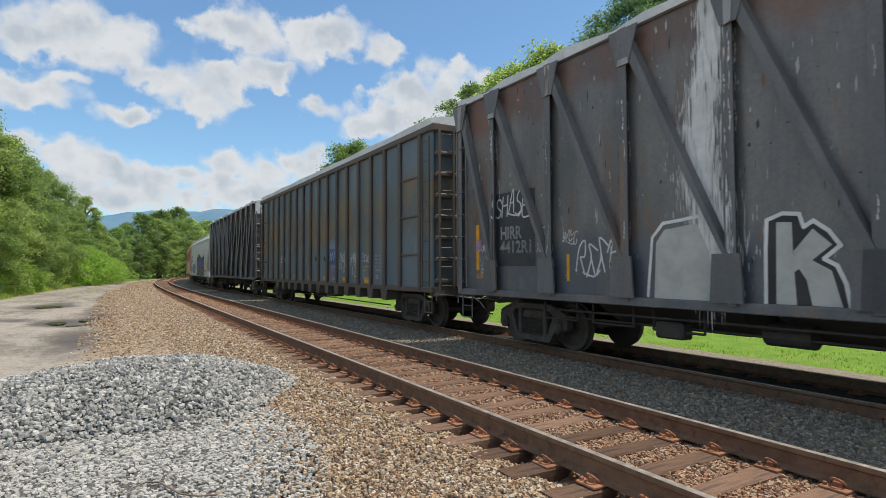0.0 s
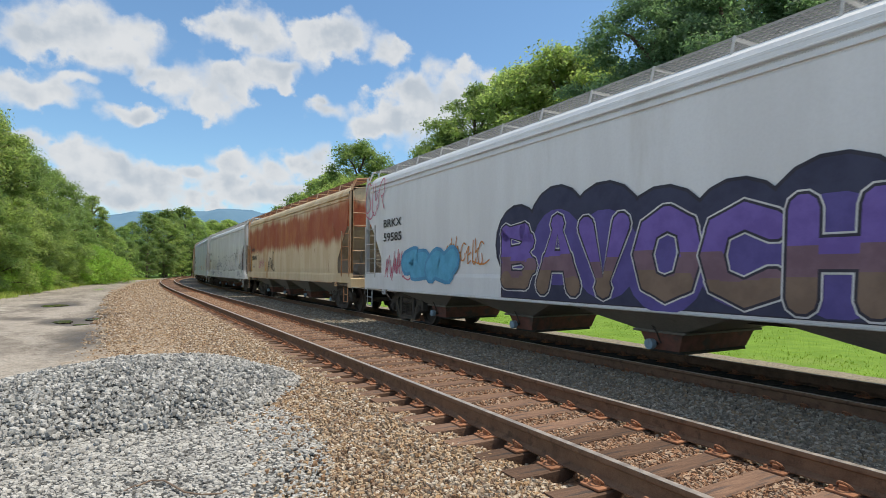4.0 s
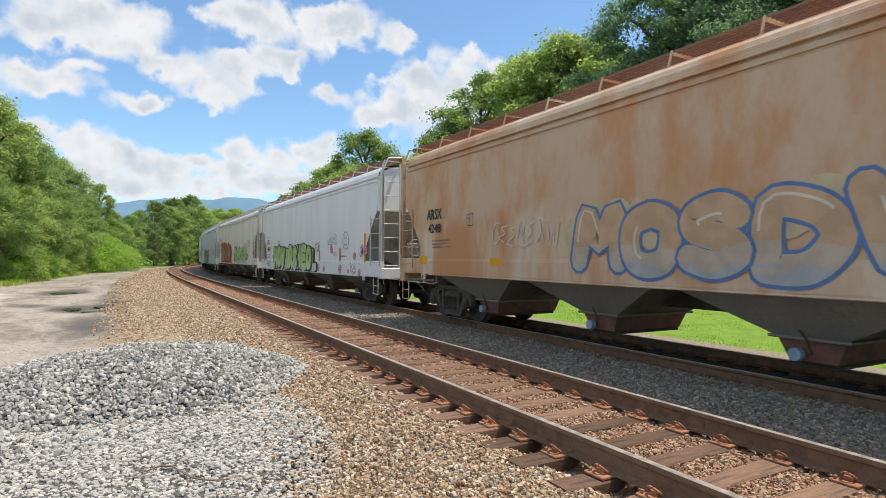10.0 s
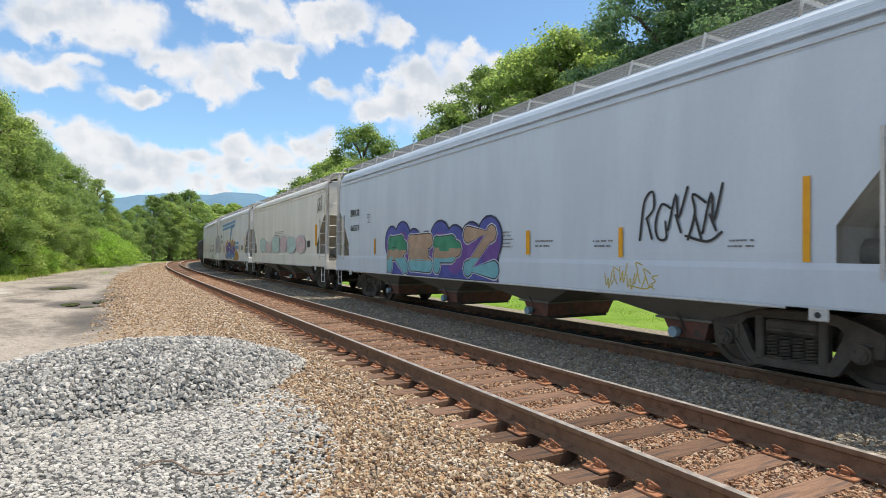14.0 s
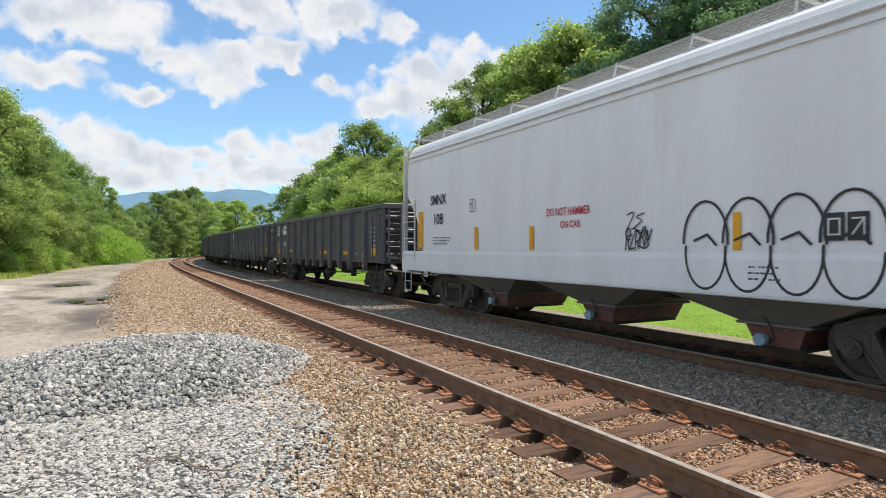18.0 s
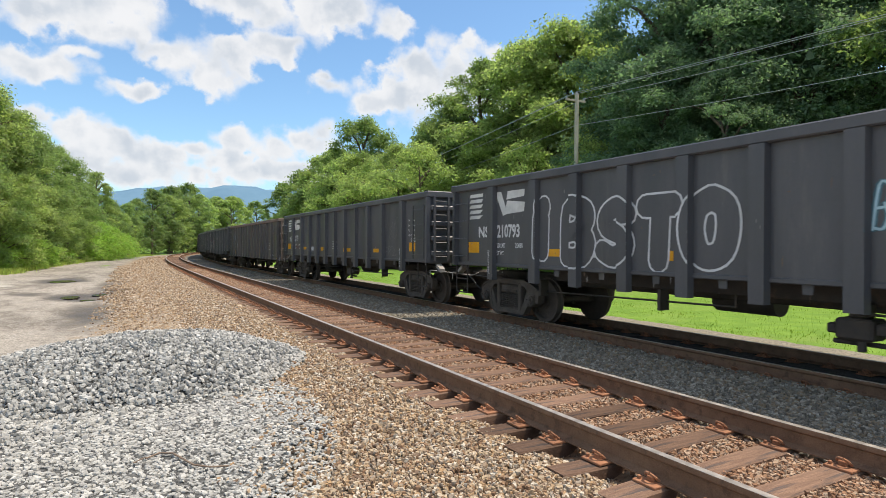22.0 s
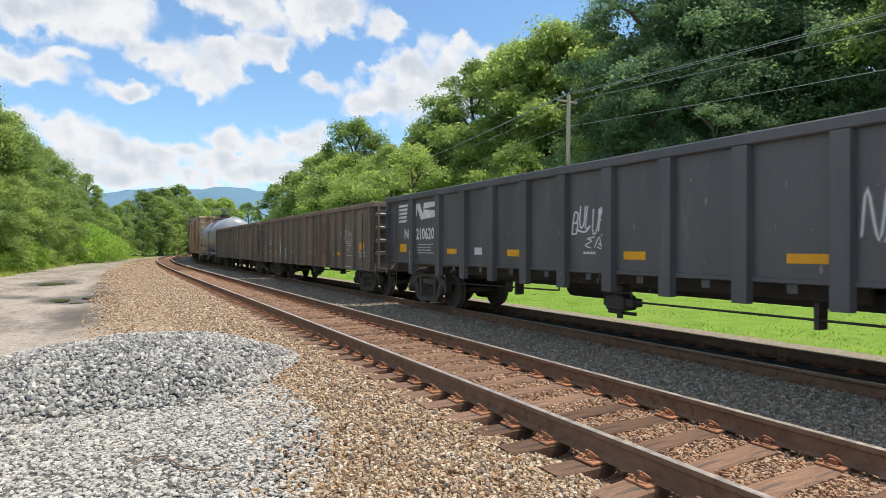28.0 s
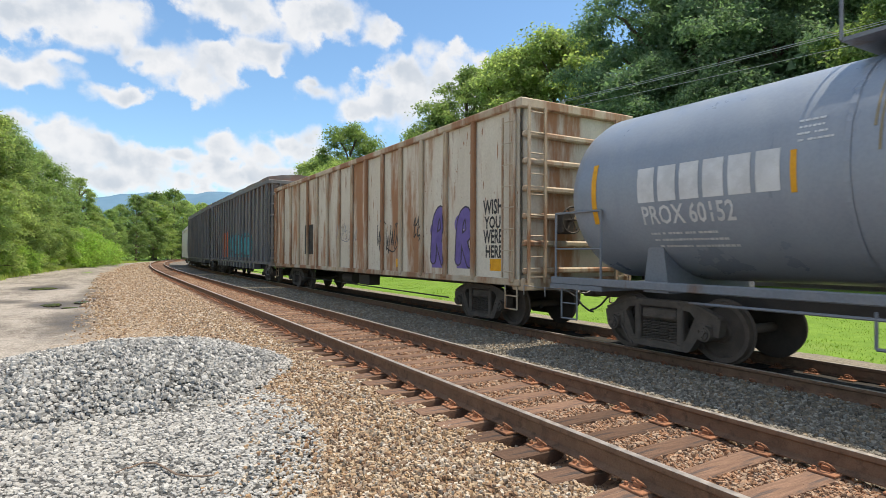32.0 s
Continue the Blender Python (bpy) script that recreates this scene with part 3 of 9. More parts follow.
def scatter(name, label, mat, xy, size, zfun, squash=0.65, corners=(5, 4), tilt=0.24, rough=0.13):
    """Loose stones, each an uneven broken lump with a ridge and flat facets."""
    n = len(xy)
    size = size if np.ndim(size) else np.full(n, size)
    near = np.hypot(xy[:, 0], xy[:, 1]) < 8.5
    verts, faces, start = [], [], 0
    for k, where in ((corners[0], near), (corners[1], ~near)):
        p, m = xy[where], int(where.sum())
        if not m:
            continue
        low = np.arange(k) * 2 * math.pi / k
        ang = np.concatenate([low, low + math.pi / k])
        base = np.stack([np.cos(ang) * np.repeat([1.08, 0.84], k), np.sin(ang) * np.repeat([0.80, 0.62], k), np.repeat([-0.7, 0.48], k)], 1)
        tri = [(k, k + i, k + i + 1) for i in range(1, k - 1)]
        for i in range(k):
            tri += [(i, (i + 1) % k, k + i), ((i + 1) % k, k + (i + 1) % k, k + i)]
        v = base[None] + rng.normal(0, rough, (m, 2 * k, 3))
        a = rng.uniform(0, 6.283, m)
        tx, ty = rng.normal(0, tilt, m), rng.normal(0, tilt, m)
        v[:, :, 2] = v[:, :, 2] * squash / 0.65 + v[:, :, 0] * tx[:, None] + v[:, :, 1] * ty[:, None]
        v[:, :, 0] *= rng.uniform(0.85, 1.35, m)[:, None]
        ca, sa = np.cos(a)[:, None], np.sin(a)[:, None]
        v = np.stack([v[:, :, 0] * ca - v[:, :, 1] * sa, v[:, :, 0] * sa + v[:, :, 1] * ca, v[:, :, 2]], 2)
        v *= size[where][:, None, None] * rng.uniform(0.6, 1.3, (m, 1, 1))
        v[:, :, 0] += p[:, 0, None]
        v[:, :, 1] += p[:, 1, None]
        v[:, :, 2] += (zfun(p[:, 0], p[:, 1]) + rng.uniform(-0.004, 0.012, m))[:, None]
        verts.append(v.reshape(-1, 3))
        faces.append((np.array(tri)[None] + start + np.arange(m)[:, None, None] * 2 * k).reshape(-1, 3))
        start += m * 2 * k
    me = raw_mesh(name, np.concatenate(verts), np.concatenate(faces), mat)
    return tagged(new(name, me), label, "gravel", kind="stuff")


def strew(n, s0, s1, o0, o1, near=3.0, power=1.2):
    """Random spots in a stretch of the line, thicker near its start."""
    u = rng.random(n)
    s = s0 + (s1 - s0) * u ** power
    o = rng.uniform(o0, o1, n)
    x, y, _ = line(s, o)
    return np.stack([x, y], 1), np.clip(0.0145 + 0.0010 * np.hypot(x, y), 0.015, 0.06)


flat_z = lambda x, y: surface(x, y)[0]


def on_ties(xy):
    """Most stones lie in the cribs; few rest on the sleepers."""
    s, off = to_line(xy[:, 0], xy[:, 1])
    k = (s - 2.855) / 0.4982
    away = np.abs(k - np.round(k)) * 0.4982
    return (away > 0.10) | (rng.random(len(xy)) < 0.10 + 0.9 * np.clip((s - 9 + 2 * np.sin(s * 1.7)) / 14, 0, 0.75))


def stones():
    xy, sz = strew(150000, 1.2, 60, -4.9, -0.85, power=2.4)
    s, off = to_line(xy[:, 0], xy[:, 1])
    thin = rng.random(len(xy)) < np.interp(off + 0.25 * np.sin(s * 1.1) + 0.2 * np.sin(s * 2.9), [-4.9, -4.2, -3.4], [0.02, 0.25, 1.0])
    keep = (pile_height(xy[:, 0], xy[:, 1]) < 0.014 + 0.03 * rng.random(len(xy)) ** 3) & thin
    scatter("shoulder_stones", "loose tan and brown crushed stones on the track shoulder", TAN, xy[keep], sz[keep], flat_z)
    xy, sz = strew(48000, 1.0, 44, -0.72, 0.74, power=2.2)
    xy, sz = xy[(keep := on_ties(xy))], sz[keep]
    scatter("crib_stones", "rust-stained crushed stones between the rails", RUSTY, xy, sz * 0.95, flat_z)
    xy, sz = strew(52000, 1.0, 46, 0.82, 3.72, power=2.1)
    scatter("middle_stones", "grey crushed stones between the two tracks", GREY, xy, sz * 1.08, flat_z)
    # behind the standpoint
    for name, mat, label, n, a, b in (("shoulder_stones", TAN, "loose tan and brown crushed stones on the track shoulder", 12000, -4.0, -0.85), ("crib_stones", RUSTY, "rust-stained crushed stones between the rails", 5000, -0.72, 0.74),
                                      ("middle_stones", GREY, "grey crushed stones between the two tracks", 6000, 0.82, 3.72)):
        xy, sz = strew(n, 1.3, -16, a, b, power=1.4)
        scatter(name, label, mat, xy, sz * 1.3, flat_z)
    # far reaches of the line, where only the tone of the stones can be told
    xy, sz = strew(9000, 55, 115, -3.9, -0.85, power=1.3)
    scatter("far_shoulder_stones", "tan crushed stones on the shoulder towards the bend", TAN, xy, sz * 1.5, flat_z)
    # the heap: coarse stones; its trodden apron: fine chips
    n = 44000
    x, y = rng.uniform(-2.8, 2.7, n), 6.4 + 5.6 * rng.random(n)
    keep = pile_height(x, y) > 0.05 + 0.10 * rng.random(n)
    xy = np.stack([x, y], 1)[keep]
    scatter("mound_stones", "coarse pale grey crushed stones heaped beside the track", DULL, xy, rng.uniform(0.016, 0.036, len(xy)), lambda a, b: flat_z(a, b) + rng.uniform(-0.035, 0.04, len(a)), 0.5, (6, 6), 0.30, 0.11)
    n = 60000
    x, y = rng.uniform(-5.2, 2.4, n), 2.6 + 7.6 * rng.random(n) ** 1.2
    h = pile_height(x, y)
    keep = (h > 0.012 + 0.03 * rng.random(n) ** 3) & (h < 0.14)
    xy = np.stack([x, y], 1)[keep]
    scatter("apron_stones", "fine pale grey gravel trodden flat before the heap", PALE, xy, 0.011 + 0.0019 * np.hypot(xy[:, 0], xy[:, 1]), flat_z, 0.34, (5, 5), 0.15, 0.11)


def pile_mesh():
    xs, ys = np.linspace(-5.4, 2.9, 92), np.linspace(2.4, 12.4, 110)
    gx, gy = np.meshgrid(xs, ys)
    z = surface(gx.ravel(), gy.ravel())[0]
    z = z - 0.09 * np.clip(1 - pile_height(gx.ravel(), gy.ravel()) / 0.035, 0, 1)
    nx = len(xs)
    i = np.arange(len(ys) - 1)[:, None] * nx + np.arange(nx - 1)[None]
    f = np.stack([i, i + 1, i + nx + 1, i + nx], -1).reshape(-1, 4)
    # far darker than the stones: shade in the gaps between them, as colour
    mat = material("pile_gap_shade", (0.13, 0.129, 0.125), (0.075, 0.074, 0.072), 18.0, (0.03, 0.03, 0.029), (0.46, 0.58), 30.0, world=True, bump=1.0, bump_scale=45, rough=0.95)
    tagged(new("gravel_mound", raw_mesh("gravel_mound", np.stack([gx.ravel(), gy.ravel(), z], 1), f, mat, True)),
           "body of the low gravel heap, coloured dark for shaded gaps", "gravel mound")


pile_mesh()
stones()

# ---- tracks ----
RAIL = [(-0.036, -0.02), (-0.03, -0.002), (0.03, -0.002), (0.036, -0.02), (0.034, -0.04), (0.009, -0.055), (0.009, -0.15), (0.03, -0.165),
        (0.072, -0.172), (0.072, -0.183), (-0.072, -0.183), (-0.072, -0.172), (-0.03, -0.165), (-0.009, -0.15), (-0.009, -0.055), (-0.034, -0.04)]
STEEL = material("rusty_rail", (0.17, 0.10, 0.064), (0.22, 0.132, 0.085), 6.0, (0.11, 0.068, 0.047), (0.5, 0.7), 9.0, rough=0.88, world=True, bump=0.4, bump_scale=60, spec=0.12)
SHINE = material("worn_rail_head", (0.50, 0.44, 0.38), (0.58, 0.52, 0.46), 12.0, rough=0.42, metal=0.7, world=True)
TIE = material("creosoted_wood", (0.135, 0.083, 0.06), (0.205, 0.128, 0.09), 7.0, (0.075, 0.062, 0.058), (0.5, 0.64), 3.5, rough=0.95, bump=0.7, bump_scale=25, by_object=0.4, fine=0.45, stretch=(5, 0.45, 1), spec=0.12)
PLATE = material("rusted_plate", (0.33, 0.155, 0.082), (0.27, 0.12, 0.065), 14.0, (0.20, 0.09, 0.05), (0.55, 0.7), 9.0, rough=0.9, bump=0.4, bump_scale=80, by_object=0.2)


def rail(track, off, z):
    ss = np.concatenate([np.arange(-40, 120, 1.0), np.arange(120, 480, 4.0)])
    mb, top = MB(), MB()
    rings, head = [], []
    for s in ss:
        x, y, th = line(s, off)
        c, w = math.cos(th), math.sin(th)
        rings.append([(x + a * c, y - a * w, z + b) for a, b in RAIL])
        head.append([(x + a * c, y - a * w, z + b) for a, b in ((-0.030, -0.006), (-0.028, 0.0005), (0.028, 0.0005), (0.030, -0.006))])
    mb.skin(rings)
    r = part("rail", mb, STEEL, track, "rust-brown steel rail", True)
    part("rail_head", top.skin(head), SHINE, r, "worn bright running surface")


# far track's sleepers, darkened in colour for the shade under the cars
SHADED_TIE = material("shaded_wood", (0.025, 0.021, 0.018), (0.042, 0.032, 0.026), 7.0, (0.03, 0.026, 0.023), (0.5, 0.64), 3.5, rough=0.85, bump=0.7, bump_scale=25, by_object=0.4, fine=0.45, stretch=(5, 0.45, 1), spec=0.12)


def tie_meshes(wood):
    out = []
    for k in range(6):
        r = random.Random(k)
        mb = MB()
        n = 7
        rings = []
        for i in range(n):
            y = -1.3 + 2.6 * i / (n - 1)
            w, t = 0.112 + r.uniform(-0.008, 0.008), r.uniform(-0.008, 0.004)
            rings.append([(-w, y, -0.18), (-w, y, -0.012 + t), (-w + 0.015, y, t), (w - 0.015, y, t + r.uniform(-0.004, 0.004)), (w, y, -0.012 + t), (w, y, -0.18)])
        mb.skin(rings)
        me = mb.mesh("tie")
        me.materials.append(wood)
        out.append(me)
    return out


def plate_mesh():
    mb = MB()
    mb.box(-0.10, 0.10, -0.19, 0.19, 0.0, 0.02, 0.004)
    for sx, sy in ((-0.07, -0.15), (0.07, 0.15), (0.06, -0.16)):
        mb.box(sx - 0.012, sx + 0.012, sy - 0.012, sy + 0.012, 0.02, 0.045, 0.003)
    for sy in (-1, 1):
        pts = [(-0.05, sy * 0.085, 0.03), (-0.05, sy * 0.13, 0.065), (-0.02, sy * 0.15, 0.085), (0.02, sy * 0.14, 0.08), (0.045, sy * 0.11, 0.055), (0.04, sy * 0.085, 0.04)]
        mb.tube(pts, 0.011, 6)
        mb.box(-0.03, 0.03, sy * 0.10, sy * 0.125, 0.02, 0.055, 0.004)
    me = mb.mesh("tie_plate")
    me.materials.append(PLATE)
    return me


def track(name, off, z, ties, first, plates, wood):
    t = thing(name, "curving railway track of rusty rails on wooden sleepers", "railway track", kind="structure")
    rail(t, off - 0.755, z)
    rail(t, off + 0.755, z)
    meshes, plate = tie_meshes(wood), plate_mesh()
    r = random.Random(3)
    for i in range(ties):
        s = first + 0.4982 * i
        m = spot(s, off + r.uniform(-0.03, 0.03), z - 0.2)
        tie = part("tie", meshes[i % 6], wood, t, at=m @ pose(0, 0, 0, 0, 0, r.uniform(-1, 1)))
        if i < plates:
            for sy in (-0.755, 0.755):
                part("tie_plate", plate, PLATE, tie, at=pose(0, sy, 0.0))


track("track_1", 0.0, 0.0, 224, 2.855 - 0.4982 * 40, 144, TIE)
track("track_2", SEP, Z2, 144, 2.3 - 0.4982 * 40, 74, SHADED_TIE)


# ---- trees ----
def leaf_material(name, a, b, c, through=0.45):
    return material(name, a, b, 0.35, c, (0.5, 0.7), 0.8, rough=0.6, by_island=0.28, by_object=0.14, spec=0.35, fine=0.0, two_way=through)


# haze is mixed into mid, light and dark as blue; light is sunlit-pale too
LEAF = [leaf_material("hazy_leaves_mid", (0.20, 0.285, 0.112), (0.245, 0.33, 0.128), (0.165, 0.245, 0.10), 0.64),
        leaf_material("hazy_leaves_light", (0.31, 0.405, 0.155), (0.36, 0.445, 0.175), (0.26, 0.36, 0.145), 0.68),
        leaf_material("hazy_leaves_dark", (0.15, 0.245, 0.15), (0.18, 0.28, 0.168), (0.13, 0.215, 0.135), 0.60),
        leaf_material("leaves_fresh", (0.31, 0.48, 0.10), (0.27, 0.43, 0.09), (0.36, 0.50, 0.13), 0.55)]
BARK = material("bark", (0.10, 0.075, 0.055), (0.16, 0.125, 0.095), 6.0, rough=0.95, bump=0.8, bump_scale=18, streak=4)


def crown_mesh(name, blobs, leaves, size, seed, mat):
    """A crown of separate folded leaf sprays on the outsides of many uneven clumps."""
    g = np.random.default_rng(seed)
    blobs = np.array(blobs)
    w = blobs[:, 3] ** 2
    pick = g.choice(len(blobs), leaves, p=w / w.sum())
    d = g.normal(size=(leaves, 3))
    d /= np.linalg.norm(d, axis=1, keepdims=True)
    d[:, 2] = np.where(d[:, 2] < -0.35, -d[:, 2], d[:, 2])
    r = np.abs(g.normal(0.85, 0.34, leaves))
    c = blobs[pick, :3] + d * (blobs[pick, 3] * r)[:, None] * np.array([1, 1, 0.8])
    c[:, 2] -= 0.12 * blobs[pick, 3] * r ** 2
    nrm = d * 0.6 + g.normal(0, 0.6, (leaves, 3)) + np.array([0, 0, 0.55])
    nrm /= np.linalg.norm(nrm, axis=1, keepdims=True)
    a = np.cross(nrm, g.normal(size=(leaves, 3)))
    a /= np.linalg.norm(a, axis=1, keepdims=True)
    b = np.cross(nrm, a)
    sz = size * g.uniform(0.6, 1.4, leaves)[:, None]
    a, b, h = a * sz, b * sz * 0.55, nrm * sz * 0.22
    v = np.stack([c - a, c + a * 0.35 - b - h, c + a * 0.75 + b], 1)
    f = np.arange(leaves * 3).reshape(-1, 1, 3)
    return raw_mesh(name, v.reshape(-1, 3), f.reshape(-1, 3), mat)


def crown_blobs(seed, h, wide, low):
    g = random.Random(seed)
    out = []
    n = 84
    for i in range(n):
        t = ((i + 0.5) / n) ** 0.9
        z = h * (low + (0.93 - low) * t)
        reach = wide * math.sin(math.pi * (0.18 + 0.80 * t)) ** 0.75
        a = i * 2.4 + g.uniform(-0.5, 0.5)
        rr = reach * math.sqrt(g.uniform(0.2, 1.25))
        out.append((math.cos(a) * rr, math.sin(a) * rr, z, wide * g.uniform(0.10, 0.27)))
    return out


def make_tree(seed, h, wide, low, mat, leaves, size, label, name="tree"):
    t = thing(name, label, "tree")
    blobs = crown_blobs(seed, h, wide, low)
    g = random.Random(seed + 50)
    mb = MB()
    r0 = 0.022 * h
    pts = [Vector((g.uniform(-0.02, 0.02) * h * k / 5, g.uniform(-0.02, 0.02) * h * k / 5, -0.4 + (h * 0.8 + 0.4) * k / 5)) for k in range(6)]
    for k in range(5):
        mb.rod(pts[k], pts[k + 1], r0 * (1 - 0.17 * k), 9, r0 * (1 - 0.17 * (k + 1)))
    for b in blobs[::6]:
        k = min(0.95, max(0.15, (b[2] / h - 0.12) / 0.8)) * 5
        i = min(4, int(k))
        p = pts[i].lerp(pts[i + 1], k - i)
        mid = p.lerp(Vector(b[:3]), 0.55) + Vector((0, 0, 0.03 * h))
        mb.rod(p, mid, r0 * 0.38, 6, r0 * 0.25)
        mb.rod(mid, b[:3], r0 * 0.25, 5, r0 * 0.1)
    part("trunk", mb, BARK, t, smooth=True)
    part("crown", crown_mesh("crown", blobs, leaves, size, seed, mat), mat, t)
    return t


def trees():
    kinds = []
    for i, (h, wide, low, mat, n, size, label) in enumerate((
            (15, 4.6, 0.10, 0, 34000, 0.125, "broadleaf tree with mid-green foliage at the wood's edge"),
            (17, 5.0, 0.08, 1, 36000, 0.13, "tall broadleaf tree with sunlit yellow-green foliage"),
            (22, 6.0, 0.08, 2, 62000, 0.125, "tall broadleaf tree with dense dark green foliage"),
            (20, 5.2, 0.14, 0, 34000, 0.14, "tall leafy tree behind the railway"),
            (9, 3.6, 0.04, 1, 18000, 0.10, "small bushy tree with light green leaves"),
            (3.2, 2.4, 0.02, 3, 9000, 0.075, "low bright green bush beside the road"),
            (16, 4.8, 0.06, 0, 13000, 0.21, "broadleaf tree of the distant wood"),
            (16, 4.8, 0.06, 1, 13000, 0.21, "light green broadleaf tree of the distant wood"),
            (20, 6.0, 0.06, 2, 9000, 0.34, "dark broadleaf tree deep in the wood"),
            (12, 2.3, 0.10, 1, 16000, 0.10, "slender feathery tree with upright twigs"))):
        kinds.append((h, make_tree(i + 1, h, wide, low, LEAF[mat], n, size, label, "bush" if i == 5 else "tree")))
    used = set()
    g = random.Random(8)

    def plant(k, x, y, h, z=-0.6, group=""):
        h0, t = kinds[k]
        sc = h / h0
        m = pose(x, y, z, 0, 0, g.uniform(0, 360))
        if k not in used:
            used.add(k)
            ob = t
            ob.matrix_basis = m
        else:
            ob = copy_thing(t, m)
        ob.scale = (sc * g.uniform(0.92, 1.1), sc * g.uniform(0.92, 1.1), sc)
        if group:
            ob["group"] = group

    # left of the road
    for k, x, y, h in ((1, -11.0, 49.5, 15.8), (1, -10.2, 56, 15.2), (0, -9.0, 61, 14.0), (0, -8.4, 68, 13.0), (0, -7.4, 76.5, 13.4), (0, -6.4, 86, 11.0), (9, -4.3, 92, 12.6), (0, -3.6, 99, 9.8),
                       (0, -9.4, 48, 9.0), (4, -8.6, 52.5, 7.8), (0, -8.1, 58.5, 8.0), (4, -7.2, 66, 7.5), (4, -6.2, 76, 7.0), (8, -17, 50, 18), (8, -15, 60, 17), (8, -14, 72, 15), (8, -24, 42, 20), (8, -22, 66, 18),
                       (8, -32, 50, 22), (8, -11, 84, 12), (8, -9, 94, 10), (1, -13.5, 43, 14), (4, -11.5, 46.5, 6.0)):
        plant(k, x, y, h, group="trees left of the road")
    for x, y, h in ((-4.2, 83.5, 5.2), (-3.3, 87, 4.7), (-2.0, 92, 4.1), (-5.4, 80.5, 4.4), (-7.1, 60, 2.4), (-7.6, 54, 3.0), (-6.9, 69.5, 2.2), (-5.8, 80, 3.4), (-9.2, 49, 2.6), (-8.4, 52, 1.8), (-7.5, 63.5, 1.7)):
        plant(5, x, y, h, group="bushes beside the road")
    # at the far bend
    for k, s, o, h in ((7, 112, -10, 8), (6, 122, -11, 10.5), (6, 132, -9, 14.3), (7, 140, -8, 14), (6, 146, -9, 16.5), (6, 155, -8, 18.3), (7, 165, -9, 16.5), (6, 170, -13, 16), (8, 150, -18, 13.5), (7, 128, -16, 10), (8, 140, -20, 12),
                       (7, 178, -9, 17), (6, 190, -9, 18), (6, 205, -9, 18), (4, 104, -13, 7), (6, 116, -9, 7.5), (6, 125, -7.5, 7.5), (6, 135, -6.5, 8), (7, 145, -6.2, 7.5), (6, 155, -6.0, 8), (7, 176, -4, 17)):
        x, y, _ = line(s, o)
        plant(k, float(x), float(y), h, group="trees at the bend")
    # right of the tracks; unseen ones (y up to 12) are added for reflections
    for k, x, y, h in ((2, 36.6, 31.2, 25.5), (2, 33.6, 28.4, 17), (2, 37.6, 26.2, 25), (2, 38.9, 22.2, 21.8), (2, 41, 18.6, 21), (2, 32.6, 23.4, 13.5), (8, 42, 30, 25), (8, 45, 24, 26), (3, 38, 12, 22), (8, 46, 10, 26), (8, 34, 2, 22), (8, 42, -6, 25), (8, 34, -14, 23), (8, 50, 36, 26), (8, 56, 22, 28),
                       (3, 35.8, 62.5, 21), (3, 36.4, 57.5, 25), (1, 37.4, 52.2, 25), (1, 37.2, 47.4, 24), (1, 38.2, 44.6, 25), (1, 41.5, 43.5, 25), (3, 40, 47.0, 17), (3, 37.4, 54.7, 17.5), (8, 44, 56, 22), (8, 46, 48, 22), (8, 44, 66, 20), (8, 44, 39, 20), (8, 40, 36.5, 15),
                       (0, 29.5, 78.6, 21.2), (6, 37.9, 72.7, 20.2), (4, 26.1, 75.6, 14.8), (4, 26.9, 66.8, 13.4), (1, 26.8, 60.3, 14.2), (4, 25.6, 52.2, 12.6), (4, 31.2, 42.0, 11.6), (4, 31.8, 34.4, 10.8), (4, 32.6, 50.5, 12.4), (4, 34.5, 40, 9),
                       (6, 26.6, 115, 14.6), (6, 27.8, 106.4, 16.6), (7, 30.6, 95.2, 19.5), (7, 27.5, 88, 13), (6, 31, 84, 17), (8, 40, 84, 18), (8, 38, 98, 16), (8, 36, 112, 14), (6, 26.5, 98, 12), (7, 28.5, 120, 11), (6, 33, 128, 11), (8, 46, 78, 19)):
        plant(k, x, y, h, -0.5, "trees right of the railway")


trees()


def hills():
    # distance haze is put into the base colour as blue
    mat = material("haze_blue_hill", (0.105, 0.19, 0.275), (0.125, 0.215, 0.30), 0.006, rough=1.0, world=True, fine=0.0, spec=0.0)
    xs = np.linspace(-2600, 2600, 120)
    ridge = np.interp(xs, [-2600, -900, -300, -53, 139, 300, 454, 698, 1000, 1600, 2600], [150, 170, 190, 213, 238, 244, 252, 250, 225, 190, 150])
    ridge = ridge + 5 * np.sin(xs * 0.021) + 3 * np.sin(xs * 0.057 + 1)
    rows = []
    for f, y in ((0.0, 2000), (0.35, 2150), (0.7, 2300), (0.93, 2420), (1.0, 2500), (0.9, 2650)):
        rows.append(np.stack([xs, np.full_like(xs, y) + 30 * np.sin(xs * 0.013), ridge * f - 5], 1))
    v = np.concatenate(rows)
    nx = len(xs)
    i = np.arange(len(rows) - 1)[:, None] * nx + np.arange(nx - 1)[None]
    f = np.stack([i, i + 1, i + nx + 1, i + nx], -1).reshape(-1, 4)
    tagged(new("backdrop", raw_mesh("backdrop", v, f, mat, True)), "distant wooded ridge on the horizon, haze painted in as blue", "hills", kind="structure")


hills()


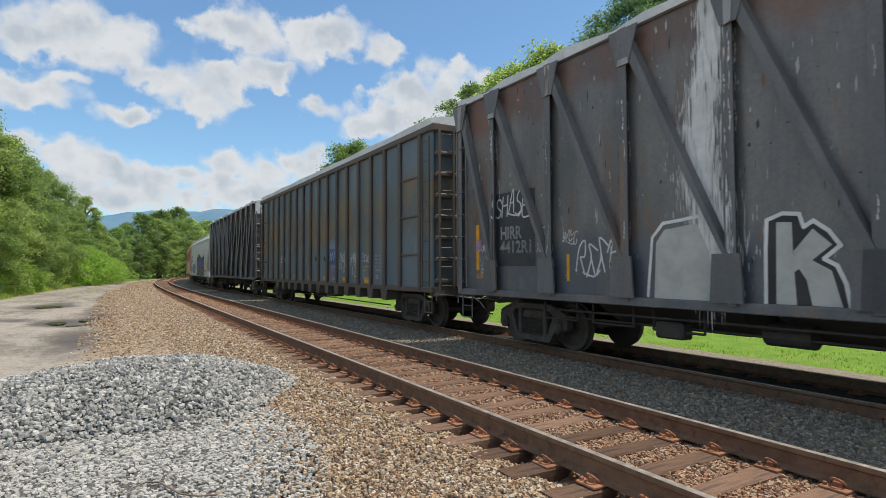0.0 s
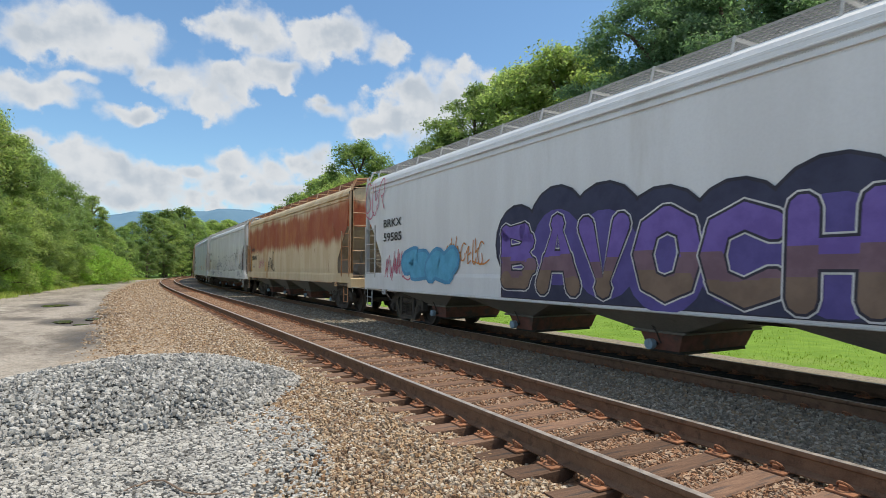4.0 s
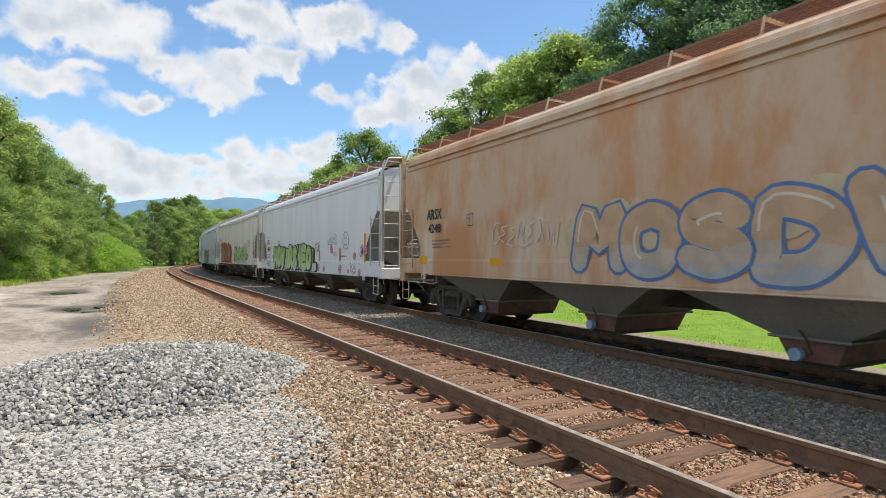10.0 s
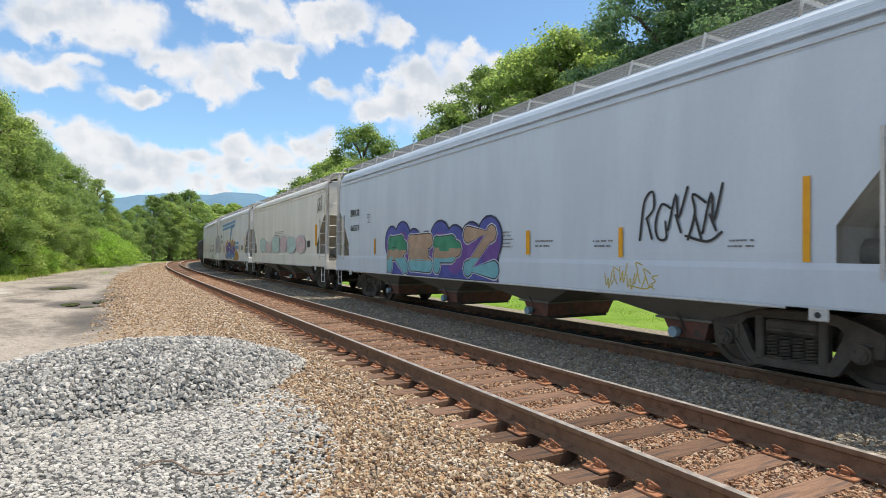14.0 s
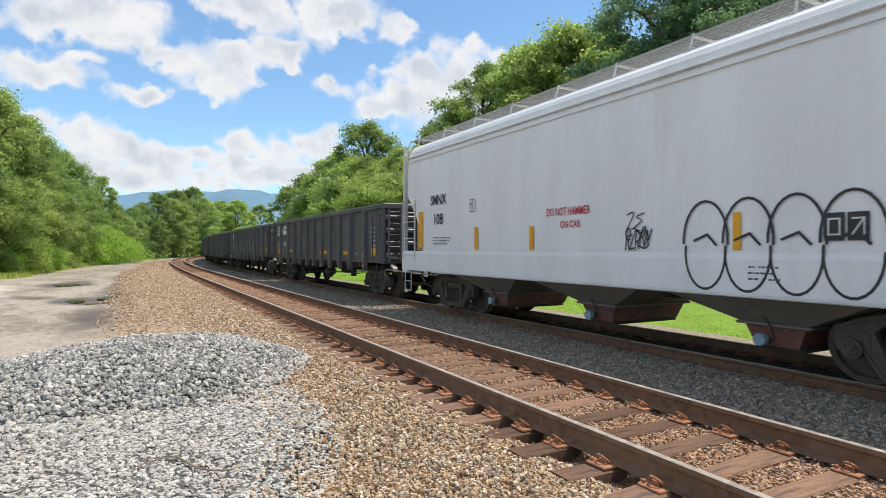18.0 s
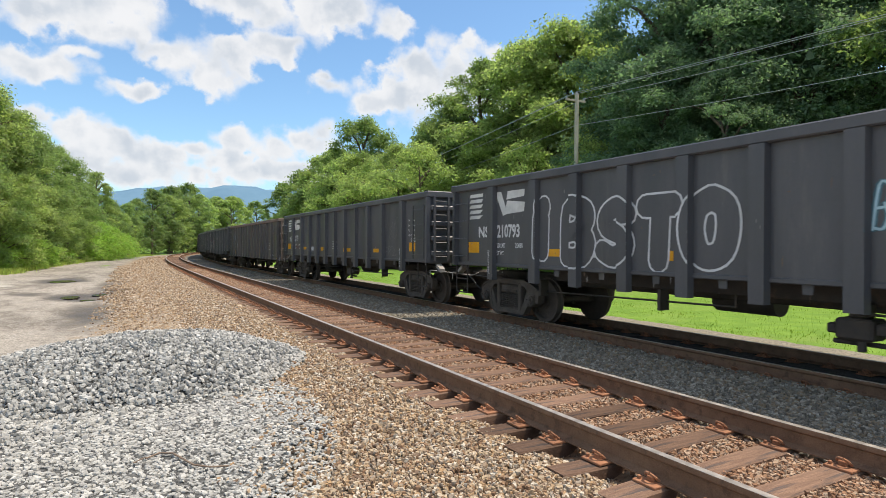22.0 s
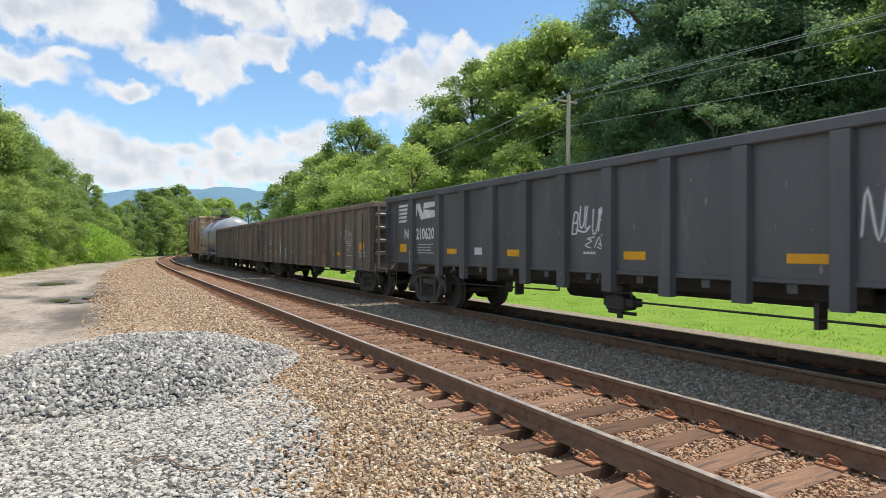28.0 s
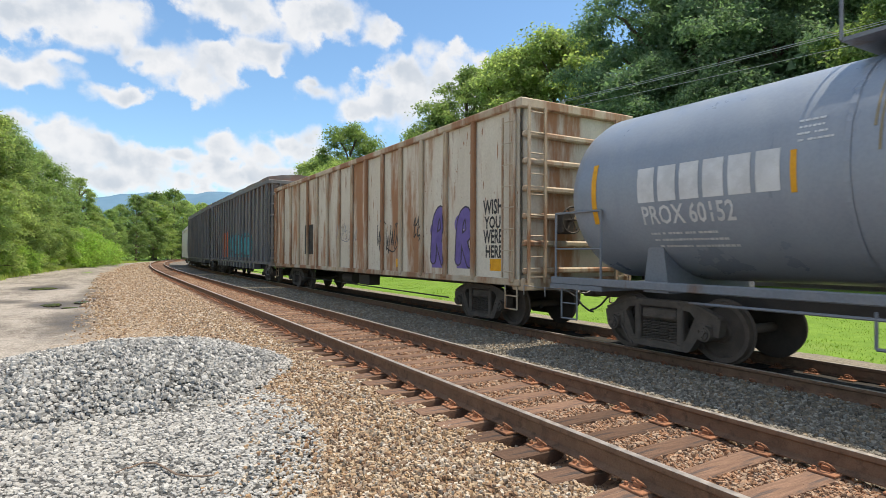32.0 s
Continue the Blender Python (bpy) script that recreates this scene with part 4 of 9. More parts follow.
# ---- pole and wires, small things ----
def pole_and_wires():
    px, py, top = 27.8, 31.5, 12.4
    wood = material("grey_pole_wood", (0.47, 0.43, 0.37), (0.38, 0.34, 0.29), 5.0, rough=0.9, streak=6, bump=0.5, bump_scale=20)
    t = thing("utility_pole", "weathered grey wooden utility pole with a short crossarm", "utility pole", at=pose(px, py, -0.7))
    part("mast", MB().rod((0, 0, -0.5), (0.12, 0, top + 0.7), 0.18, 14, 0.14), wood, t, smooth=True)
    part("crossarm", MB().box(-0.9, 0.9, -0.06, 0.06, top + 0.1, top + 0.24, 0.01), wood, t)
    glass = material("grey_porcelain", (0.35, 0.36, 0.37), rough=0.3)
    for x in (-0.8, 0.8, 0.12):
        part("insulator", MB().rod((x, 0, top + 0.24 + (0.4 if x == 0.12 else 0)), (x, 0, top + 0.46 + (0.4 if x == 0.12 else 0)), 0.06, 10, 0.04), glass, t, smooth=True)
    metal = material("aluminium_wire", (0.42, 0.42, 0.42), rough=0.4, metal=0.6)
    for dx, z0, z1 in ((-0.8, top + 0.0, 11.2), (0.8, top + 0.0, 10.9), (0.12, top + 0.4, 11.6), (0.0, top - 2.0, 9.0)):
        pts = []
        for ex, ey, ks in ((30.0, -22.0, range(14, 0, -1)), (33.0, 95.0, range(15))):
            for i in ks:
                k = i / 14
                pts.append((px + dx + (ex - px) * k, py + (ey - py) * k, z0 - 0.3 + (z1 - z0) * k - 2.2 * k * (1 - k)))
        mb = MB().skin([[(x + 0.018 * math.cos(a), y, z + 0.018 * math.sin(a)) for a in (0, 1.26, 2.51, 3.77, 5.03)] for x, y, z in pts])
        tagged(new("overhead_wire", mb.mesh("overhead_wire")), "thin grey overhead wire strung from the pole", "wire", "wires on the pole").data.materials.append(metal)


pole_and_wires()


def ground_litter():
    bark = material("dead_twig", (0.16, 0.11, 0.08), (0.22, 0.16, 0.12), 9.0, rough=0.9)
    mb = MB()
    pts = [(0.11, 5.45), (0.22, 5.53), (0.32, 5.46), (0.45, 5.09), (0.56, 4.97), (0.70, 4.9)]
    mb.tube([(x, y, float(flat_z(np.array([x]), np.array([y]))[0]) + 0.03) for x, y in pts], 0.008, 6)
    mb.tube([(0.11, 5.45, -0.33), (0.02, 5.38, -0.34)], 0.005, 5)
    tagged(new("twig", mb.mesh("twig", True)), "thin dry twig lying on the gravel", "twig").data.materials.append(bark)
    r = random.Random(4)
    for k in range(5):
        x, y = -7.0 + r.uniform(-0.8, 0.8), 68 + r.uniform(-3, 3)
        a = r.uniform(0, 3.1)
        w = r.uniform(0.6, 1.1)
        mb = MB().rod((x - w * math.cos(a), y - w * math.sin(a), -0.25 + 0.1 * k), (x + w * math.cos(a), y + w * math.sin(a), 0.0 + 0.12 * k), 0.15, 10, 0.11)
        tagged(new("log", mb.mesh("log", True)), "dark broken log lying in the verge", "log", "logs in the verge").data.materials.append(bark)


ground_litter()


def blades(name, label, xy, h, mat, seed):
    g = np.random.default_rng(seed)
    n = len(xy)
    a = g.uniform(0, 6.28, n)
    lean = g.normal(0, 0.35, (n, 2))
    hh = h * g.uniform(0.5, 1.4, n)
    w = 0.012 + 0.05 * hh
    z = surface(xy[:, 0], xy[:, 1])[0] - 0.02
    d = np.stack([np.cos(a), np.sin(a)], 1) * w[:, None]
    p0 = np.column_stack([xy - d, z])
    p1 = np.column_stack([xy + d, z])
    p2 = np.column_stack([xy + lean * hh[:, None], z + hh])
    v = np.stack([p0, p1, p2], 1).reshape(-1, 3)
    f = np.arange(n * 3).reshape(-1, 3)
    tagged(new(name, raw_mesh(name, v, f, mat)), label, "grass", kind="stuff")


def grass():
    g = np.random.default_rng(21)
    lawn = material("grass_blades", (0.20, 0.32, 0.05), (0.24, 0.36, 0.06), 0.6, (0.31, 0.35, 0.10), (0.55, 0.75), 0.5, rough=0.8, by_island=0.15, fine=0.0, two_way=0.6)
    n = 60000
    s, o = g.uniform(-4, 60, n), 9.1 + 16 * g.random(n) ** 1.5
    x, y, _ = line(s, o)
    blades("lawn_grass", "bright green mown grass beyond the far track", np.stack([x, y], 1), 0.055, lawn, 2)
    n = 34000
    s, o = g.uniform(44, 118, n), g.random(n)
    edge = np.interp(s, [44, 56, 76, 94, 115, 150], [-11.2, -10.7, -9.5, -8.6, -6.6, -5.2])
    off = edge + 0.4 - 4.5 * o ** 1.4 + 0.4 * g.normal(size=n)
    x, y, _ = line(s, off)
    blades("verge_weeds", "tall mixed weeds along the edge of the road", np.stack([x, y], 1), 0.32, material("verge_blades", (0.30, 0.40, 0.08), (0.36, 0.44, 0.10), 0.6, (0.42, 0.40, 0.16), (0.55, 0.75), 0.5, rough=0.8, by_island=0.3, fine=0.0, two_way=0.35), 3)


grass()


# ---- the train ----
IRON = material("grimy_iron", (0.045, 0.038, 0.033), (0.068, 0.056, 0.047), 5.0, (0.11, 0.076, 0.055), (0.58, 0.75), 3.0, rough=0.75, bump=0.3, bump_scale=50)
WHEEL = material("wheel_steel", (0.085, 0.067, 0.055), (0.115, 0.091, 0.075), 4.0, (0.075, 0.06, 0.05), (0.55, 0.72), 3.0, rough=0.8, spec=0.25)
TRUCK = material("dusty_cast_iron", (0.085, 0.070, 0.059), (0.12, 0.10, 0.084), 5.0, (0.058, 0.045, 0.037), (0.55, 0.7), 2.2, rough=0.85, bump=0.35, bump_scale=45, spec=0.25)
TREAD = material("polished_tread", (0.34, 0.31, 0.28), (0.28, 0.25, 0.22), 9.0, rough=0.35, metal=0.9)
YELLOW = material("reflector_yellow", (0.75, 0.36, 0.01), (0.68, 0.31, 0.01), 6.0, (0.40, 0.20, 0.02), (0.62, 0.75), 5.0, rough=0.55)
BLACK = material("stencil_black", (0.03, 0.03, 0.032), (0.045, 0.045, 0.045), 8.0, rough=0.7)
WHEELS = []


def wheel_meshes():
    prof = [(0.0, 0.10), (0.42, 0.10), (0.455, 0.075), (0.45, 0.06), (0.425, 0.05), (0.42, -0.05), (0.40, -0.05), (0.355, -0.045), (0.34, 0.01), (0.16, -0.02), (0.14, -0.07), (0.09, -0.07), (0.0, -0.07)]
    mb = MB()
    n = 32
    for side in (1, -1):
        rings = [[(r * math.cos(2 * math.pi * i / n), side * (0.77 - 0.06 - a * 1.0 + 0.0), r * math.sin(2 * math.pi * i / n)) for i in range(n)] for r, a in [(max(r * 1.088, 0.004), a) for r, a in prof]]
        mb.skin(rings)
    mb.rod((0, -1.12, 0), (0, 1.12, 0), 0.075, 14)
    me = mb.mesh("wheelset", True)
    me.materials.append(WHEEL)
    tr = MB()
    for side in (1, -1):
        tr.skin([[(r * math.cos(2 * math.pi * i / n), side * y, r * math.sin(2 * math.pi * i / n)) for i in range(n)] for r, y in ((0.43, 0.665), (0.4597, 0.665), (0.4597, 0.755), (0.43, 0.758))], False)
    me2 = tr.mesh("tread", True)
    me2.materials.append(TREAD)
    return me, me2


def side_frame_mesh():
    """Cast frame: arched top, sloping arms with three-cornered windows, bottom chord, pedestal jaws."""
    mb = MB()
    y0, y1 = 0.94, 1.07
    mb.box(-0.42, 0.42, y0, y1, 0.77, 0.895, 0.02)
    mb.box(-0.41, 0.41, y0, y1, 0.125, 0.235, 0.02)
    for s in (-1, 1):
        q = lambda pts: [(s * x, z) for x, z in pts]
        mb.prism(q([(0.40, 0.893), (0.60, 0.875), (0.86, 0.79), (1.06, 0.70), (1.10, 0.62), (0.72, 0.60), (0.58, 0.74), (0.40, 0.772)]), y0, y1)
        mb.prism(q([(0.66, 0.66), (0.82, 0.61), (0.84, 0.52), (0.60, 0.17), (0.52, 0.125), (0.39, 0.125), (0.39, 0.24), (0.50, 0.30)]), y0 + 0.002, y1 - 0.002)
        mb.prism(q([(0.70, 0.64), (0.69, 0.44), (0.755, 0.44), (0.765, 0.575), (0.965, 0.575), (0.975, 0.42), (1.06, 0.42), (1.10, 0.66)]), y0 - 0.02, y1 + 0.015)
        mb.box(s * 0.35, s * 0.465, y0 - 0.01, y1 + 0.012, 0.20, 0.82, 0.02)
        # raised lips of the arms
        mb.prism(q([(0.42, 0.90), (0.61, 0.882), (0.87, 0.797), (1.07, 0.707), (1.055, 0.675), (0.85, 0.765), (0.60, 0.85), (0.42, 0.868)]), y1, y1 + 0.022)
        mb.prism(q([(0.84, 0.53), (0.595, 0.16), (0.52, 0.118), (0.50, 0.15), (0.57, 0.185), (0.80, 0.545)]), y1 - 0.002, y1 + 0.02)
        # journal bearing and its end cap
        mb.box(s * 0.765, s * 0.965, y0, y1 + 0.03, 0.545, 0.60, 0.01)
        mb.rod((s * 0.865, y0 - 0.06, 0.457), (s * 0.865, y1 + 0.09, 0.457), 0.118, 20)
        mb.rod((s * 0.865, y1 + 0.09, 0.457), (s * 0.865, y1 + 0.115, 0.457), 0.088, 18)
        mb.rod((s * 0.865, y1 + 0.115, 0.457), (s * 0.865, y1 + 0.125, 0.457), 0.04, 12)
        for k in range(3):
            a = 2.094 * k + 0.5
            bx, bz = s * 0.865 + 0.062 * math.cos(a), 0.457 + 0.062 * math.sin(a)
            mb.rod((bx, y1 + 0.11, bz), (bx, y1 + 0.14, bz), 0.02, 6)
    mb.box(-0.41, 0.41, y1, y1 + 0.02, 0.125, 0.155, 0.008)
    me = mb.mesh("side_frame")
    me.materials.append(TRUCK)
    return me


def spring_mesh():
    mb = MB()
    for x in (-0.25, -0.085, 0.085, 0.25):
        for k in range(7):
            z = 0.25 + k * 0.044
            n = 12
            pts = [(x + 0.066 * math.cos(2 * math.pi * i / n), 1.0 + 0.066 * math.sin(2 * math.pi * i / n), z + 0.044 * i / n) for i in range(n + 1)]
            mb.tube(pts, 0.0155, 5)
    mb.box(-0.345, 0.345, 0.80, 1.05, 0.565, 0.755, 0.03)
    mb.box(-0.30, 0.30, 1.05, 1.085, 0.60, 0.645, 0.01)
    mb.box(-0.345, 0.345, 0.90, 1.06, 0.235, 0.262, 0.01)
    mb.box(-0.34, 0.34, 0.86, 0.90, 0.24, 0.60, 0.01)
    me = mb.mesh("spring_nest")
    me.materials.append(TRUCK)
    return me


WHEEL_ME, TREAD_ME = wheel_meshes()
FRAME_ME, SPRING_ME = side_frame_mesh(), spring_mesh()


def truck(car, x, cars_s):
    mb = MB().box(-0.2, 0.2, -0.95, 0.95, 0.5, 0.72, 0.04).box(-0.95, 0.95, -0.06, 0.06, 0.35, 0.45, 0.02)
    mb.rod((0, 0, 0.6), (0, 0, 0.85), 0.2, 14)
    t = part("truck", mb, IRON, car, "grimy cast-iron truck", at=pose(x, 0, 0))
    for turn in (0, 180):
        part("side_frame", FRAME_ME, TRUCK, t, at=pose(0, 0, 0, 0, 0, turn))
        part("spring_nest", SPRING_ME, TRUCK, t, at=pose(0, 0, 0, 0, 0, turn))
    for dx in (-0.865, 0.865):
        w = part("wheelset", WHEEL_ME, WHEEL, t, at=pose(dx, 0, 0.457))
        w["s0"] = cars_s + x + dx
        WHEELS.append((w, dx))
    return t


WORN = material("worn_grey_steel", (0.34, 0.33, 0.32), (0.25, 0.235, 0.22), 8.0, (0.18, 0.12, 0.09), (0.55, 0.7), 5.0, rough=0.6)


def running_gear(car, L, tc, e_mid, end=0.62):
    """Trucks, couplers, centre sill, brake hoses and rods."""
    truck(car, -tc, e_mid)
    truck(car, tc, e_mid)
    part("centre_sill", MB().box(-L / 2, L / 2, -0.22, 0.22, 0.78, 1.02, 0.02), IRON, car)
    for s in (-1, 1):
        mb = MB().box(s * (L / 2 - 0.2), s * (L / 2 + end - 0.12), -0.1, 0.1, 0.78, 0.95, 0.03)
        mb.box(s * (L / 2 + end - 0.26), s * (L / 2 + end + 0.03), -0.17, 0.13, 0.74, 0.98, 0.06)
        part("coupler", mb, IRON, car, smooth=True)
        h = MB()
        y = -0.3 * s
        pts = [(s * (L / 2 + 0.1), y, 0.80), (s * (L / 2 + 0.3), y, 0.72), (s * (L / 2 + 0.42), y * 0.8, 0.56), (s * (L / 2 + 0.55), y * 0.6, 0.46), (s * (L / 2 + end), y * 0.4, 0.44)]
        h.tube(pts, 0.02, 7)
        part("brake_hose", h, BLACK, car, "black rubber brake hose", True)
        lever = MB().tube([(s * (L / 2 + 0.12), 1.52, 0.98), (s * (L / 2 + 0.22), 1.2, 0.94), (s * (L / 2 + 0.3), 0.3, 0.82), (s * (L / 2 + 0.3), 0.1, 0.9)], 0.011, 6)
        lever.tube([(s * (L / 2 + 0.12), 1.52, 0.98), (s * (L / 2 + 0.12), 1.52, 0.80)], 0.011, 6)
        part("cut_lever", lever, WORN, car, "pale worn uncoupling rod")


def ladder(car, x, y, z0, z1, mat, w=0.42, along="x", rungs=None, name="ladder"):
    """Two stiles, and rungs as pieces of their own; along names the way the rungs run."""
    mb = MB()
    n = rungs or max(2, int((z1 - z0) / 0.38))
    for s in (-1, 1):
        if along == "x":
            mb.box(x + s * w / 2 - 0.02, x + s * w / 2 + 0.02, y - 0.025, y + 0.008, z0, z1)
        else:
            mb.box(x - 0.02, x + 0.02, y + s * w / 2 - 0.03, y + s * w / 2 + 0.03, z0, z1)
    lad = part(name, mb, mat, car)
    bar = MB()
    if along == "x":
        bar.rod((x - w / 2, y, 0), (x + w / 2, y, 0), 0.012, 6)
    else:
        bar.rod((x, y - w / 2, 0), (x, y + w / 2, 0), 0.012, 6)
    me = bar.mesh("rung")
    me.materials.append(mat)
    for k in range(n):
        part("rung", me, mat, lad, at=pose(0, 0, z0 + 0.12 + (z1 - z0 - 0.24) * k / max(1, n - 1)))
    return lad


def step_stirrup(car, x, y, z0, z1, mat, w=0.4):
    mb = MB().tube([(x - w / 2, y, z1), (x - w / 2, y, z0), (x + w / 2, y, z0), (x + w / 2, y, z1)], 0.016, 6)
    mb.tube([(x - w / 2, y, (z0 + z1) / 2), (x + w / 2, y, (z0 + z1) / 2)], 0.013, 6)
    return part("sill_step", mb, mat, car)


def brake_wheel(car, x, y, z, mat, s):
    mb = MB()
    n = 18
    pts = [(x, y + 0.27 * math.cos(2 * math.pi * i / n), z + 0.27 * math.sin(2 * math.pi * i / n)) for i in range(n + 1)]
    mb.tube(pts, 0.02, 6)
    for k in range(3):
        a = k * math.pi / 3
        mb.rod((x, y + 0.27 * math.cos(a), z + 0.27 * math.sin(a)), (x, y - 0.27 * math.cos(a), z - 0.27 * math.sin(a)), 0.014, 5)
    mb.rod((x - s * 0.3, y, z), (x + s * 0.03, y, z), 0.03, 8)
    mb.box(x - s * 0.34, x - s * 0.12, y - 0.18, y + 0.18, z - 0.28, z + 0.16, 0.03)
    return part("brake_wheel", mb, mat, car)


def rect(u0, u1, z0, z1):
    return [(u0, z0), (u1, z0), (u1, z1), (u0, z1)]


def lettering(car, words, u, z, size, y, mat, bold=0.022):
    """Stencilled words on the side that faces +y, starting u metres from the rear end."""
    cu = bpy.data.curves.new("lettering", "FONT")
    cu.body, cu.size, cu.resolution_u = words, size * 1.4, 2
    cu.offset = bold * size
    tmp = new("lettering", cu)
    me = bpy.data.meshes.new_from_object(tmp)
    bpy.data.objects.remove(tmp)
    bpy.data.curves.remove(cu)
    me.materials.clear()
    L = car["length"]
    return part("lettering", me, mat, car, at=Matrix(((-1, 0, 0, L / 2 - u), (0, 0, 1, y), (0, 1, 0, z), (0, 0, 0, 1))))


def stroke(pts, w):
    """Quads along a path of (u, z)."""
    out = []
    for (a, b), (c, d) in zip(pts, pts[1:]):
        n = math.hypot(c - a, d - b) or 1
        ex, ez = (c - a) / n * w * 0.3, (d - b) / n * w * 0.3
        px, pz = -(d - b) / n * w / 2, (c - a) / n * w / 2
        out.append([(a - ex + px, b - ez + pz), (a - ex - px, b - ez - pz), (c + ex - px, d + ez - pz), (c + ex + px, d + ez + pz)])
    return out


def smooth(pts, k=5):
    """A rounded path through the points."""
    if len(pts) < 3:
        return list(pts)
    p = [pts[0]] + list(pts) + [pts[-1]]
    if pts[0] == pts[-1]:
        p = [pts[-2]] + list(pts) + [pts[1]]
    out = []
    for a, b, c, d in zip(p, p[1:], p[2:], p[3:]):
        for i in range(k):
            t = i / k
            out.append(tuple(0.5 * (2 * b[m] + (c[m] - a[m]) * t + (2 * a[m] - 5 * b[m] + 4 * c[m] - d[m]) * t * t + (3 * b[m] - a[m] - 3 * c[m] + d[m]) * t ** 3) for m in (0, 1)))
    return out + [pts[-1]]


def sides(pts, w):
    """Left and right edge of a band along a path."""
    left, right = [], []
    for i, (u, z) in enumerate(pts):
        a, b = pts[max(0, i - 1)], pts[min(len(pts) - 1, i + 1)]
        n = math.hypot(b[0] - a[0], b[1] - a[1]) or 1
        nx, nz = -(b[1] - a[1]) / n * w / 2, (b[0] - a[0]) / n * w / 2
        left.append((u + nx, z + nz))
        right.append((u - nx, z - nz))
    return left, right


def ribbon(pts, w, caps=True):
    """Quads of a band along a path, with round ends."""
    a, b = sides(pts, w)
    out = [[a[i], b[i], b[i + 1], a[i + 1]] for i in range(len(pts) - 1)]
    return out + ([disc(*pts[0], w / 2, 10), disc(*pts[-1], w / 2, 10)] if caps else [])


def car_base(name, label, group, L, tc, e_mid):
    car = thing(name, label, "freight car", group)
    car["length"] = L
    car["e_mid"] = e_mid
    car["tc"] = tc
    running_gear(car, L, tc, e_mid)
    return car


# -- gondolas
END_TAN = material("dusty_tan_steel", (0.30, 0.26, 0.205), (0.36, 0.315, 0.25), 4.0, (0.20, 0.16, 0.125), (0.5, 0.7), 2.0, streak=5.0, rough=0.7)


def gondola(name, label, e0, e1, paint, trim, top, ribs, H=3.09, floor=1.17, foot=True, rib_w=0.25, depth=0.11):
    L, mid = e1 - e0, (e0 + e1) / 2
    tc = L / 2 - 1.65
    car = car_base(name, label, "cars of the train", L, tc, mid)
    W, full_w = 1.50, rib_w
    for s in (1, -1):
        part("side_wall", MB().box(-L / 2, L / 2, s * (W - 0.05), s * W, floor, H - 0.1), paint, car)
        part("top_chord", MB().box(-L / 2 - 0.02, L / 2 + 0.02, s * (W - 0.12), s * (W + 0.09), H - 0.16, H, 0.02), top, car)
        part("bottom_sill", MB().box(-L / 2, L / 2, s * (W - 0.06), s * (W + 0.025), floor, floor + 0.07, 0.012), paint, car)
        if foot:
            for u in [(a + b) / 2 for a, b in zip(ribs[2:], ribs[3:-1])]:
                part("drip_tab", MB().prism([(L / 2 - u - 0.07, floor + 0.02), (L / 2 - u + 0.07, floor + 0.02), (L / 2 - u + 0.06, floor - 0.12), (L / 2 - u - 0.06, floor - 0.12)], s * (W - 0.05), s * (W - 0.035)), paint, car)
            part("side_frame_beam", MB().box(-L / 2 + 3.2, L / 2 - 3.2, s * 0.9, s * 1.0, 0.93, floor, 0.02), IRON, car)
        for u in ribs:
            x = L / 2 - u
            low = floor - (0.28 if foot and 1.2 < u < L - 1.2 else 0.0)
            rib_w = full_w if 1 < u < L - 1 else 0.14
            mb = MB()
            mb.add([(x - rib_w / 2, s * W, H - 0.16), (x + rib_w / 2, s * W, H - 0.16), (x + rib_w / 2 - 0.02, s * (W + depth), H - 0.16), (x - rib_w / 2 + 0.02, s * (W + depth), H - 0.16),
                    (x - rib_w / 2, s * W, low), (x + rib_w / 2, s * W, low), (x + rib_w / 2 - 0.02, s * (W + depth), low), (x - rib_w / 2 + 0.02, s * (W + depth), low)],
                   [(0, 1, 2, 3), (4, 5, 6, 7), (0, 1, 5, 4), (1, 2, 6, 5), (2, 3, 7, 6), (3, 0, 4, 7)])
            part("rib", mb, trim, car)
        e = -s
        part("end_wall", MB().box(e * (L / 2 - 0.05), e * L / 2, -W, W, floor, H - 0.05), paint, car)
        part("end_cap", MB().box(e * (L / 2 - 0.1), e * (L / 2 + 0.1), -W - 0.09, W + 0.09, H - 0.16, H + 0.01, 0.02), top, car)
        for z in (1.42, 1.82, 2.22, 2.64):
            part("end_rib", MB().box(e * L / 2, e * (L / 2 + 0.14), -W + 0.02, W - 0.02, z - 0.07, z + 0.07, 0.03), trim, car)
        part("end_sill", MB().box(e * (L / 2 - 0.35), e * (L / 2 + 0.06), -W, W, floor - 0.02, floor + 0.28, 0.02), trim, car)
        for f in (1, -1):
            ladder(car, e * (L / 2 + 0.17), f * 1.2, floor + 0.05, H - 0.15, top, along="y", rungs=5)
            ladder(car, e * (L / 2 - 0.42), f * (W + 0.12), floor + 0.1, H - 0.35, trim, w=0.66, rungs=4, name="grab_iron")
            step_stirrup(car, e * (L / 2 - 0.35), f * (W + 0.02), 0.52, floor, IRON, 0.5)
        if foot:
            part("end_plate", MB().box(e * (L / 2 + 0.145), e * (L / 2 + 0.165), -1.0, 0.42, floor + 0.42, H - 0.42, 0.006), END_TAN, car, "dusty tan plate on the car's end")
            part("end_platform", MB().box(e * (L / 2 + 0.06), e * (L / 2 + 0.34), -1.0, 0.55, floor + 0.13, floor + 0.17, 0.008), END_TAN, car, "dusty tan crossing step")
            part("step_bracket", MB().prism([(e * (L / 2 + 0.02), floor), (e * (L / 2 + 0.26), floor - 0.16), (e * (L / 2 + 0.26), floor - 0.25), (e * (L / 2 + 0.02), floor - 0.1)], W - 0.35, W - 0.20), WORN, car)
